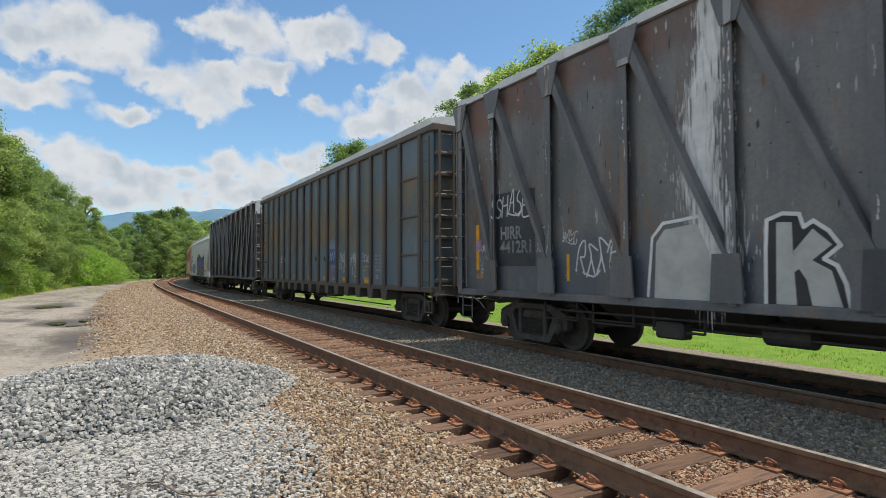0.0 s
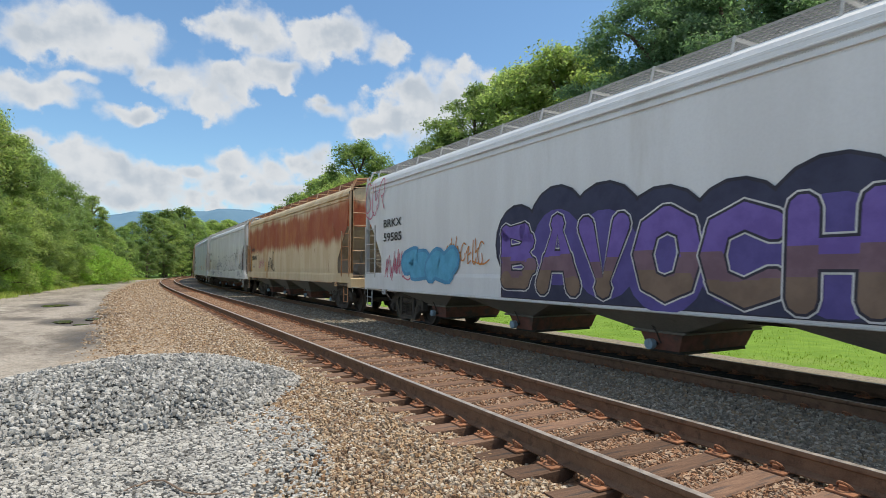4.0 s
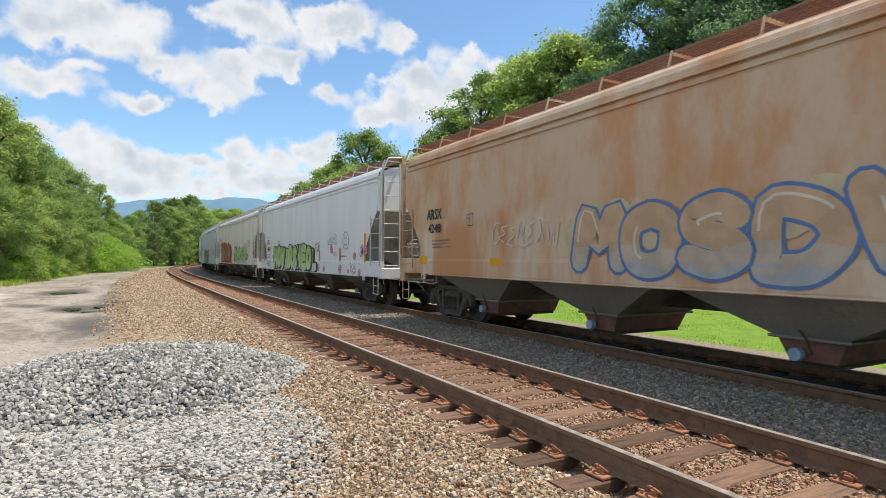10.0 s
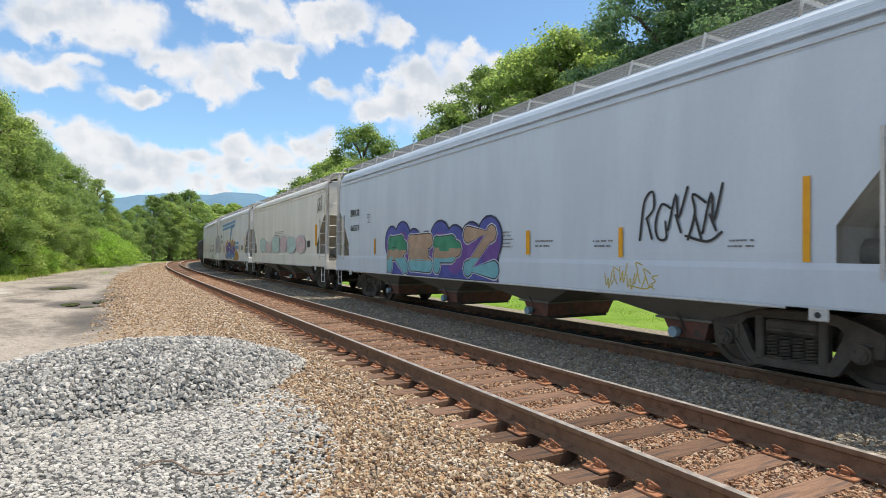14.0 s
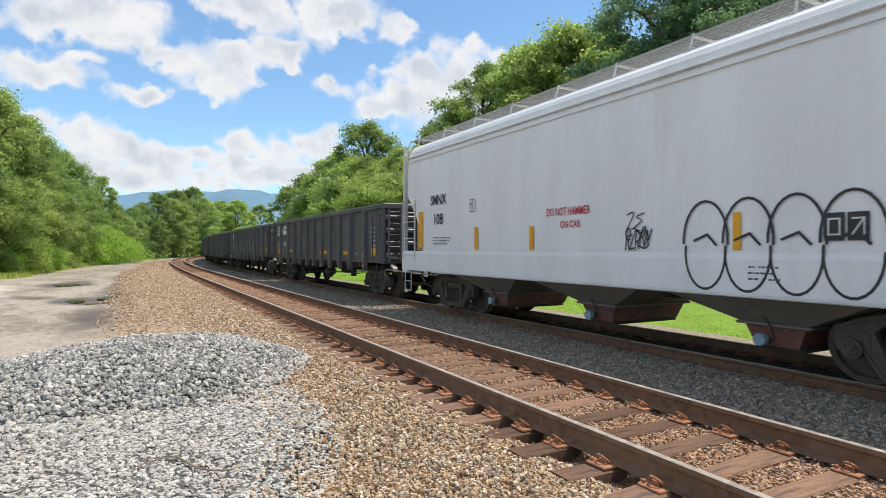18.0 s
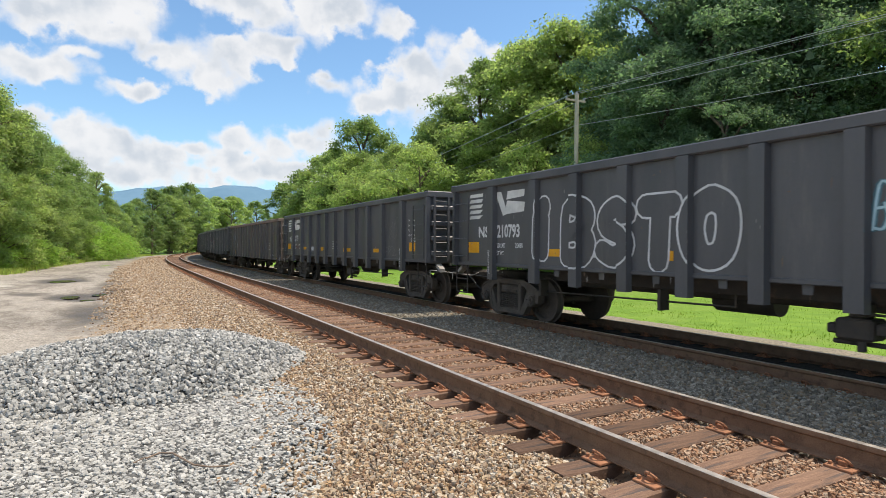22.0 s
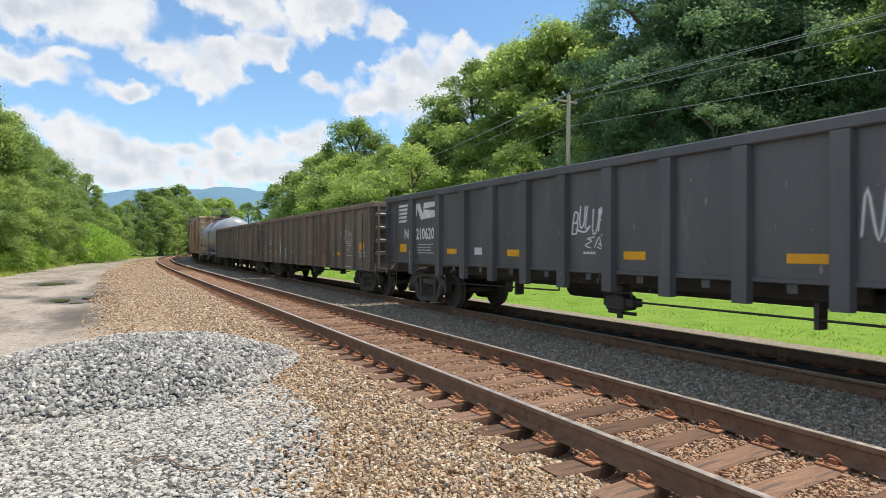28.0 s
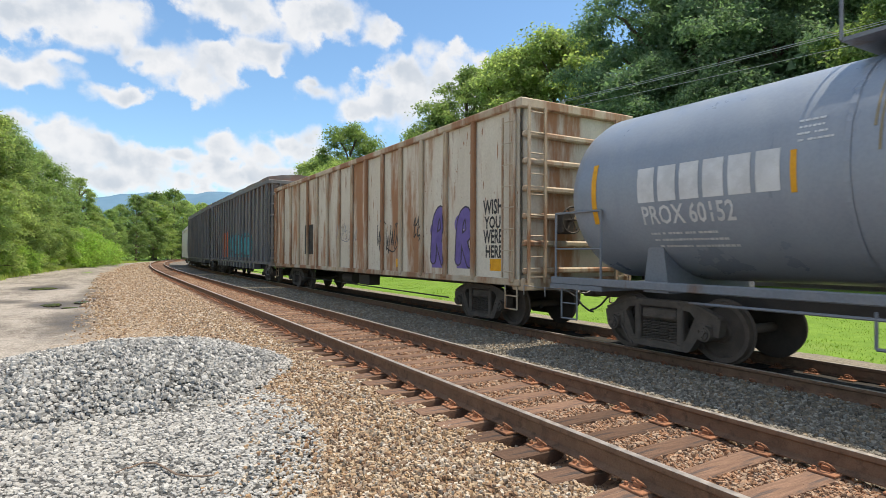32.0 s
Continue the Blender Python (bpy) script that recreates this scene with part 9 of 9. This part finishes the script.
def marks_24(p):
    worn = (0.19, 0.175, 0.155)
    p.box(2.02, 2.80, 1.60, 2.78, worn, "painted_patch", "worn grey patch under the number")
    p.box(2.98, 3.72, 1.60, 2.78, (0.165, 0.15, 0.135), "painted_patch", "worn grey patch under the number")
    p.words("NS", 2.15, 2.62, 2.40, 2.68)
    p.words("231", 2.08, 2.72, 1.72, 2.00)
    p.words("350", 3.04, 3.66, 1.72, 2.00)
    p.words("LD LMT", 2.36, 2.76, 1.40, 1.50)
    p.words("LT WT", 2.40, 2.76, 1.22, 1.32)
    p.words("66900", 3.10, 3.42, 1.20, 1.30)
    p.bars(3.06, 3.38, 1.38, 1.48)
    p.words("PRDK", 4.20, 4.48, 1.18, 1.28)
    p.yel(0.72, 0.85, 1.45, 2.50)
    p.yel(1.90, 2.02, 1.79, 2.30)
    p.yel(4.34, 4.46, 1.79, 2.32)
    p.tag(0.39, 0.73, 1.16, 1.76)
    p.box(4.40, 4.66, 0.92, 1.0, (0.42, 0.40, 0.34), "placard", "small pale label plate")
    p.box(7.3, 7.55, 0.98, 1.06, (0.42, 0.40, 0.34), "placard", "small pale label plate")
    p.yel(14.80, 14.95, 1.41, 2.44)
    p.yel(13.21, 13.37, 1.86, 2.34)
    p.yel(11.02, 11.17, 1.81, 2.33)
    p.yel(9.05, 9.21, 1.89, 2.42)
    p.yel(6.04, 6.26, 1.90, 2.39)
    p.grid_box(12.92, 13.41, 1.29, 1.63)
    p.tag(9.75, 10.45, 1.95, 2.35, (0.40, 0.39, 0.37))
    p.tag(14.30, 14.69, 1.48, 1.84, (0.28, 0.29, 0.30))


def marks_25(p):
    for k in range(6):
        u = 2.03 + k * 0.382
        p.lay("emblem", [rect(u, u + 0.313, 2.41, 2.94)], CHALK, "white block of the maker's mark")
    p.words("PROX 60152", 2.06, 3.62, 2.08, 2.36)
    p.bars(2.12, 3.58, 1.69, 1.98)
    p.yel(4.36, 4.47, 2.37, 2.89)
    p.yel(1.01, 1.17, 2.12, 3.13)
    p.bars(4.42, 4.89, 2.95, 3.28)
    p.yel(8.87, 9.07, 2.32, 2.87)
    p.yel(10.56, 10.77, 2.07, 3.13)
    p.box(7.41, 8.23, 2.00, 2.31, (0.72, 0.55, 0.05), "placard", "yellow placard")
    p.box(8.51, 8.99, 1.84, 2.09, (0.60, 0.61, 0.62), "placard", "small white label plate")
    p.bars(9.13, 10.04, 2.24, 2.78)
    p.diamond(9.47, 9.89, 1.42, 1.86, CHALK)
    p.box(10.44, 10.80, 1.87, 2.04, (0.60, 0.12, 0.04), "placard", "small orange label")
    r = random.Random(12)
    for tone in ((0.34, 0.25, 0.10), (0.27, 0.22, 0.13)):
        runs = []
        for _ in range(26):
            u, z = r.gauss(5.75, 0.2), r.uniform(2.4, 3.7)
            runs.append([(u, z), (u + 0.03, z), (u + 0.02, 4.0), (u + 0.005, 4.0)])
        p.lay("paint_stain", runs, tone, "ochre product stain run down the tank", 0.001 + tone[0] * 0.004)["kind"] = "stuff"


def marks_26(p):
    p.piece("c", 15.49, 16.15, 1.23, 2.82, [(0.14, 0.10, 0.32)], (0.05, 0.04, 0.07), (0.16, 0.12, 0.36), 0.9, None, "violet graffiti letter", None, 2)
    p.piece("c", 16.69, 17.31, 1.24, 2.75, [(0.14, 0.10, 0.32)], (0.05, 0.04, 0.07), (0.16, 0.12, 0.36), 0.9, None, "violet graffiti letter", None, 2)
    p.words("WISH", 17.85, 18.57, 2.47, 2.78, SOOT)
    p.words("YOU", 17.90, 18.49, 2.16, 2.42, SOOT)
    p.words("WERE", 17.86, 18.55, 1.84, 2.13, SOOT)
    p.words("HERE", 17.93, 18.56, 1.53, 1.79, SOOT)
    p.yel(18.10, 18.56, 1.24, 1.50)
    p.tag(14.48, 15.03, 1.88, 2.63, SOOT)
    p.tag(12.01, 13.60, 1.58, 2.41, SOOT)
    p.box(4.66, 5.80, 1.55, 2.75, (0.03, 0.03, 0.032))
    p.tag(8.45, 10.37, 1.95, 2.54, (0.28, 0.29, 0.30))
    p.yel(13.43, 13.72, 1.21, 1.45)


def marks_27(p):
    p.piece("ADE", 7.52, 14.58, 1.3, 2.83, [(0.05, 0.34, 0.40)], (0.08, 0.10, 0.10), (0.05, 0.30, 0.36), 0.9, None, "teal graffiti block")
    p.box(5.21, 7.30, 1.29, 2.98, (0.60, 0.12, 0.04), "placard", "small orange label")


def paints():
    def gloss(name, a, b, c=None, **kw):
        kw.setdefault("rough", 0.5)
        kw.setdefault("streak", 5.0)
        kw.setdefault("bump", 0.16)
        kw.setdefault("bump_scale", 2.2)
        return material(name, a, b, 1.6, c, **kw)
    P = {}
    P["braced"] = gloss("sooty_black_paint", (0.122, 0.120, 0.120), (0.20, 0.19, 0.18), (0.165, 0.11, 0.08), third_at=(0.50, 0.66), third_scale=1.1, rough=0.42, fine=0.3, spec=0.55, band=[(0.6, 2.1, (0.088, 0.102, 0.125), (0.16, 0.155, 0.152)), (4.7, 5.6, (0.125, 0.088, 0.072), (0.20, 0.10, 0.07))])
    P["braced_trim"] = gloss("black_brace_paint", (0.12, 0.122, 0.127), (0.185, 0.18, 0.178), (0.21, 0.145, 0.11), third_at=(0.56, 0.70), third_scale=1.6, rough=0.55)
    P["cover"] = gloss("white_plastic", (0.70, 0.71, 0.72), (0.60, 0.61, 0.62), (0.40, 0.38, 0.35), third_at=(0.6, 0.75), rough=0.4)
    P["blue_tub"] = gloss("faded_blue_paint", (0.105, 0.142, 0.175), (0.148, 0.185, 0.212), (0.165, 0.155, 0.095), third_at=(0.50, 0.72), third_scale=1.0, rough=0.45, fine=0.2, band=[(2.5, 4.1, (0.125, 0.148, 0.158), (0.225, 0.155, 0.068)), (2.9, 3.6, (0.11, 0.135, 0.15), (0.27, 0.155, 0.06))])
    P["blue_trim"] = gloss("faded_rib_paint", (0.10, 0.083, 0.07), (0.13, 0.102, 0.082), (0.19, 0.108, 0.06), third_scale=2.0, rough=0.65)
    P["ns"] = gloss("black_enamel", (0.070, 0.071, 0.078), (0.092, 0.092, 0.099), (0.16, 0.15, 0.142), third_at=(0.60, 0.80), third_scale=1.3, rough=0.42, fine=0.08)
    P["brown"] = gloss("weathered_brown_paint", (0.108, 0.09, 0.078), (0.165, 0.132, 0.108), (0.23, 0.135, 0.085), third_at=(0.52, 0.68), third_scale=0.8, rough=0.45, fine=0.16, spec=0.5)
    P["sooty_brown"] = gloss("sooty_brown_paint", (0.078, 0.072, 0.070), (0.115, 0.102, 0.094), (0.18, 0.125, 0.09), third_at=(0.56, 0.72), third_scale=0.8, rough=0.45, fine=0.16, spec=0.5)
    P["brown_top"] = gloss("rusty_brown_chord", (0.135, 0.098, 0.078), (0.19, 0.145, 0.12), (0.12, 0.08, 0.06), rough=0.8)
    P["white"] = gloss("white_car_paint", (0.71, 0.73, 0.75), (0.66, 0.675, 0.69), (0.57, 0.57, 0.56), third_at=(0.55, 0.8), third_scale=0.7, rough=0.42, fine=0.08)
    P["bluewhite"] = gloss("pale_blue_car_paint", (0.53, 0.60, 0.68), (0.49, 0.555, 0.635), (0.46, 0.51, 0.57), third_at=(0.6, 0.85), rough=0.4, fine=0.06)
    P["cream"] = gloss("cream_car_paint", (0.70, 0.68, 0.63), (0.65, 0.63, 0.58), (0.56, 0.53, 0.47), third_at=(0.55, 0.8), rough=0.45, fine=0.08)
    P["tan"] = gloss("rusting_tan_paint", (0.60, 0.50, 0.39), (0.52, 0.385, 0.26), (0.47, 0.225, 0.10), third_at=(0.40, 0.60), third_scale=0.5, rough=0.6, fine=0.1, band=(2.5, 4.35, (0.50, 0.36, 0.245), (0.47, 0.235, 0.105)))
    P["rust"] = gloss("rusted_red_paint", (0.68, 0.56, 0.38), (0.60, 0.46, 0.28), (0.48, 0.25, 0.10), third_at=(0.55, 0.70), third_scale=0.6, rough=0.65, fine=0.15, band=(2.62, 4.0, (0.33, 0.07, 0.03), (0.43, 0.16, 0.06)))
    P["hopper_dark"] = gloss("grey_underframe", (0.19, 0.175, 0.155), (0.235, 0.215, 0.19), (0.13, 0.10, 0.075), rough=0.7)
    # end slopes: the car paint with dirt and the recess's shade mixed in
    P["slope"] = gloss("shaded_dusty_grey_slope", (0.36, 0.35, 0.335), (0.30, 0.29, 0.275), (0.22, 0.20, 0.175), third_at=(0.5, 0.7), rough=0.8)
    P["slope_tan"] = gloss("shaded_dusty_tan_slope", (0.40, 0.36, 0.30), (0.34, 0.295, 0.24), (0.24, 0.195, 0.15), third_at=(0.5, 0.7), rough=0.8)
    P["silver"] = gloss("galvanised_ladder", (0.55, 0.55, 0.54), (0.48, 0.48, 0.47), (0.36, 0.30, 0.25), rough=0.5)
    P["deck_grey"] = gloss("galvanised_grating", (0.30, 0.30, 0.29), (0.36, 0.36, 0.35), rough=0.6)
    P["deck_rust"] = gloss("rusty_grating", (0.22, 0.11, 0.075), (0.27, 0.14, 0.10), rough=0.8)
    P["tank"] = gloss("grey_tank_paint", (0.235, 0.27, 0.325), (0.27, 0.305, 0.355), (0.31, 0.31, 0.31), third_at=(0.6, 0.8), rough=0.36, fine=0.15)
    P["tank_frame"] = gloss("grey_frame_paint", (0.16, 0.18, 0.21), (0.20, 0.21, 0.23), (0.15, 0.11, 0.09), rough=0.6)
    P["beige"] = gloss("rusty_beige_paint", (0.56, 0.50, 0.40), (0.63, 0.58, 0.48), (0.33, 0.155, 0.07), third_at=(0.49, 0.62), third_scale=0.9, rough=0.7, fine=0.2)
    P["beige_trim"] = gloss("rusty_rib_paint", (0.50, 0.43, 0.33), (0.44, 0.35, 0.24), (0.28, 0.135, 0.065), third_at=(0.44, 0.58), third_scale=1.2, rough=0.75)
    P["load"] = gloss("pale_scrap_load", (0.45, 0.44, 0.42), (0.6, 0.6, 0.58), (0.2, 0.19, 0.18), third_at=(0.5, 0.6), third_scale=5.0, rough=0.9, streak=1)
    return P


def even(L, n, a=0.5):
    return [a + (L - 2 * a) * k / (n - 1) for k in range(n)]


POSTS = [0.15, 1.46, 3.3, 5.15, 6.95, 8.65, 10.38, 12.18, 13.98, 15.58, 17.1]
RIBS_2 = [0.3, 1.55] + [2.62 + 1.06 * k for k in range(15)] + [18.7]
RIBS_26 = [0.15] + [1.45 + 1.235 * k for k in range(14)] + [18.95]
RIBS_G = [0.08, 1.68, 3.17, 4.36, 5.53, 6.68, 7.8, 8.92, 10.07, 11.24, 12.43, 13.92, 15.52]
RIBS_C = [0.08, 1.48, 2.88] + [3.9 + 0.986 * k for k in range(9)] + [12.81, 14.21, 15.6]
RIBS_B = [0.08, 1.42, 2.6, 3.55, 4.45, 5.4, 6.35, 7.25, 8.4, 9.35, 10.3, 11.2, 12.1, 12.9, 14.05, 15.5]


# height of the sill's lower edge and of the ledge above it, hopper by hopper
SILLS = [(0.99, 1.5), (1.12, 1.46), (0.97, 1.52), (0.97, 1.52), (1.20, 1.62), (1.0, 1.52), (1.15, 1.58), (0.99, 1.52), (1.05, 1.58), (1.03, 1.58), (1.03, 1.58)]


def build_train():
    P = paints()
    cars = []
    cars.append(braced_hopper("braced_hopper_car", "sooty black open hopper car with diagonal braces", -5.6, 11.64, P["braced"], P["braced_trim"], P["cover"], POSTS))
    cars.append(ribbed_tub("ribbed_hopper_car", "faded blue-grey ribbed hopper car with ochre rust patches", 12.91, 32.32, P["blue_tub"], P["blue_trim"], P["blue_trim"], RIBS_2, 5.35, 1.05, cover=P["cover"]))
    cars.append(braced_hopper("braced_hopper_car", "sooty black open hopper car with diagonal braces", 34.1, 51.57, P["braced"], P["braced_trim"], P["cover"], POSTS))
    hop = [("white", 52.98, 71.94, "deck_grey", "white covered hopper car with a large purple graffiti piece"), ("rust", 73.3, 91.56, "deck_rust", "covered hopper car with a red-rusted upper side"),
           ("white", 92.72, 111.48, "deck_grey", "white covered hopper car scribbled with black tags"), ("bluewhite", 112.9, 130.96, "deck_grey", "clean pale blue-grey covered hopper car"),
           ("tan", 132.25, 151.1, "deck_rust", "tan covered hopper car streaked with rust and graffiti"), ("white", 152.5, 170.67, "deck_rust", "white covered hopper car with a green and blue graffiti piece"),
           ("cream", 171.9, 191.06, "deck_grey", "cream covered hopper car with gold, red and green graffiti"), ("bluewhite", 192.2, 211.15, "deck_grey", "pale blue-grey covered hopper car with a teal and violet graffiti piece"),
           ("cream", 212.36, 227.57, "deck_grey", "cream covered hopper car with faint teal and pink graffiti"), ("white", 228.89, 243.81, "deck_grey", "white covered hopper car with blue stripes and violet graffiti"),
           ("white", 244.98, 259.83, "deck_grey", "white covered hopper car with black outline graffiti")]
    for (paint, a, b, deck, label), (sill, ledge) in zip(hop, SILLS):
        cars.append(covered_hopper("covered_hopper_car", label, a, b, P[paint], P["hopper_dark"], P["silver"] if paint not in ("tan", "rust") else P["tan"], 4.72, 4 if b - a > 17 else 3, P[deck], P["slope_tan"] if paint in ("tan", "rust", "cream") else P["slope"], sill=sill, ledge=ledge))
    G = lambda a, b, label: gondola("gondola_car", label, a, b, P["ns"], P["ns"], P["ns"], RIBS_G)
    cars.append(G(261.32, 276.83, "black steel gondola car with yellow reflectors"))
    cars.append(G(278.23, 293.9, "black steel gondola car with white and pale blue tags"))
    cars.append(G(295.2, 310.84, "black steel gondola car with a large white outline tag"))
    cars.append(G(312.24, 327.74, "black steel gondola car with yellow reflectors"))
    B = lambda a, b, label, ribs=RIBS_B, paint="brown": gondola("gondola_car", label, a, b, P[paint], P[paint], P["brown_top"], ribs, 3.05, 0.85, foot=False, rib_w=0.16)
    cars.append(B(329.07, 344.73, "weathered brown-black gondola car with yellow stripes", paint="sooty_brown"))
    cars.append(G(345.94, 361.47, "black steel gondola car with white and pink graffiti"))
    cars.append(G(362.92, 378.26, "black steel gondola car with yellow reflectors"))
    cars.append(G(379.61, 395.29, "black steel gondola car with small white tags"))
    cars.append(B(396.37, 412.06, "weathered brown gondola car with a faded red tag"))
    cars.append(B(413.19, 428.88, "weathered brown gondola car with upright yellow stripes", RIBS_C))
    cars.append(tank_car(429.5, 441.3, P["tank"], P["tank_frame"]))
    cars.append(ribbed_tub("ribbed_gondola_car", "rust-streaked beige ribbed gondola car heaped with pale scrap", 442.15, 461.33, P["beige"], P["beige_trim"], P["beige_trim"], RIBS_26, 4.72, 1.02, load=P["load"], feet=False))
    cars.append(ribbed_tub("ribbed_hopper_car", "sooty black ribbed hopper car with teal graffiti", 462.6, 481.44, P["braced"], P["braced_trim"], P["braced_trim"], even(18.84, 19), 5.3, 1.05, cover=P["braced"]))
    cars.append(ribbed_tub("ribbed_hopper_car", "sooty black ribbed hopper car", 482.8, 501.6, P["braced"], P["braced_trim"], P["braced_trim"], even(18.8, 19), 5.3, 1.05, cover=P["braced"]))
    cars.append(covered_hopper("covered_hopper_car", "pale grey covered hopper car", 503, 521, P["cream"], P["hopper_dark"], P["silver"], 4.72, 4, P["deck_grey"], P["slope"]))
    for i, fn in enumerate((marks_1, marks_2, marks_3, marks_4, marks_5, marks_6, marks_7, marks_8, marks_9, marks_10, marks_11, marks_12, marks_13, marks_14, marks_15, marks_16, marks_17,
                            marks_18, marks_19, marks_20, marks_21, marks_22, marks_23, marks_24, marks_25, marks_26, marks_27)):
        kind = cars[i].name.split(".")[0]
        if kind == "covered_hopper_car":
            p = Paint(cars[i], 1.578)
        elif kind == "gondola_car":
            p = Paint(cars[i], 1.5, RIBS_C if i == 23 else RIBS_B if i in (18, 22) else RIBS_G[1:-1], 1.61, 0.06 if i in (18, 22, 23) else 0.105)
        elif kind == "braced_hopper_car":
            p = Paint(cars[i], 1.5, POSTS, 1.63, 0.05)
        elif kind == "tank_car":
            p = Paint(cars[i], 1.47, round_=(2.67, 1.47))
        else:
            p = Paint(cars[i], 1.5, RIBS_2 if i == 1 else RIBS_26 if i == 25 else even(18.84, 19), 1.6, 0.045)
        fn(p)
        if kind == "braced_hopper_car":
            p.chips(1.3, 5.3, 300, ((0.42, 0.41, 0.39), (0.22, 0.12, 0.08), (0.045, 0.043, 0.043)), i, 0.26)
            p.scrapes(POSTS, i)
        elif kind == "ribbed_hopper_car":
            p.chips(1.3, 5.0, 90, ((0.30, 0.30, 0.28), (0.24, 0.13, 0.07)), i, 0.5)
        elif kind == "ribbed_gondola_car":
            p.chips(1.2, 4.4, 260, ((0.26, 0.12, 0.055), (0.33, 0.17, 0.085)), i, 0.7)
        elif kind == "gondola_car" and i in (18, 22, 23):
            p.chips(0.9, 2.8, 110, ((0.24, 0.20, 0.17), (0.17, 0.10, 0.07)), i, 0.3)
        elif kind == "gondola_car":
            p.rib_words("JACK-LIFT HERE", 1.64, 1.02, 1.54)
            p.rib_words("JACK-LIFT HERE", 13.88, 1.02, 1.54)
            p.chips(0.9, 2.8, 70, ((0.22, 0.215, 0.205), (0.15, 0.105, 0.075)), i, 0.16)
        elif i == 4:
            p.chips(1.1, 4.0, 60, ((0.36, 0.19, 0.10),), i, 0.9)
    return cars


TRAIN = build_train()


def motions():
    """The train rolls past at a steady pace; near the camera its wheels turn."""
    off = SEP
    for car in TRAIN:
        rows = []
        tc = car["tc"]
        for t in range(33):
            s = car["e_mid"] - X_OF(t)
            xa, ya, _ = line(s - tc, off)
            xb, yb, _ = line(s + tc, off)
            rows.append((t, pose(float(xa + xb) / 2, float(ya + yb) / 2, Z2, 0, 0, math.degrees(math.atan2(yb - ya, xb - xa)))))
        walk(car, rows)
    for w, dx in WHEELS:
        s0 = w["s0"]
        a = [f / 30 for f in range(961) if -2 < s0 - X_OF(f / 30) < 22]
        if len(a) < 2:
            continue
        rows = [] if a[0] == 0 else [(0, a[0])]
        rows += [(t, t) for t in a]
        if a[-1] < 32:
            rows.append((32, a[-1]))
        walk(w, [(t, pose(dx, 0, 0.457, 0, -math.degrees((X_OF(k) - X_OF(a[0])) / 0.457), 0)) for t, k in rows])


motions()
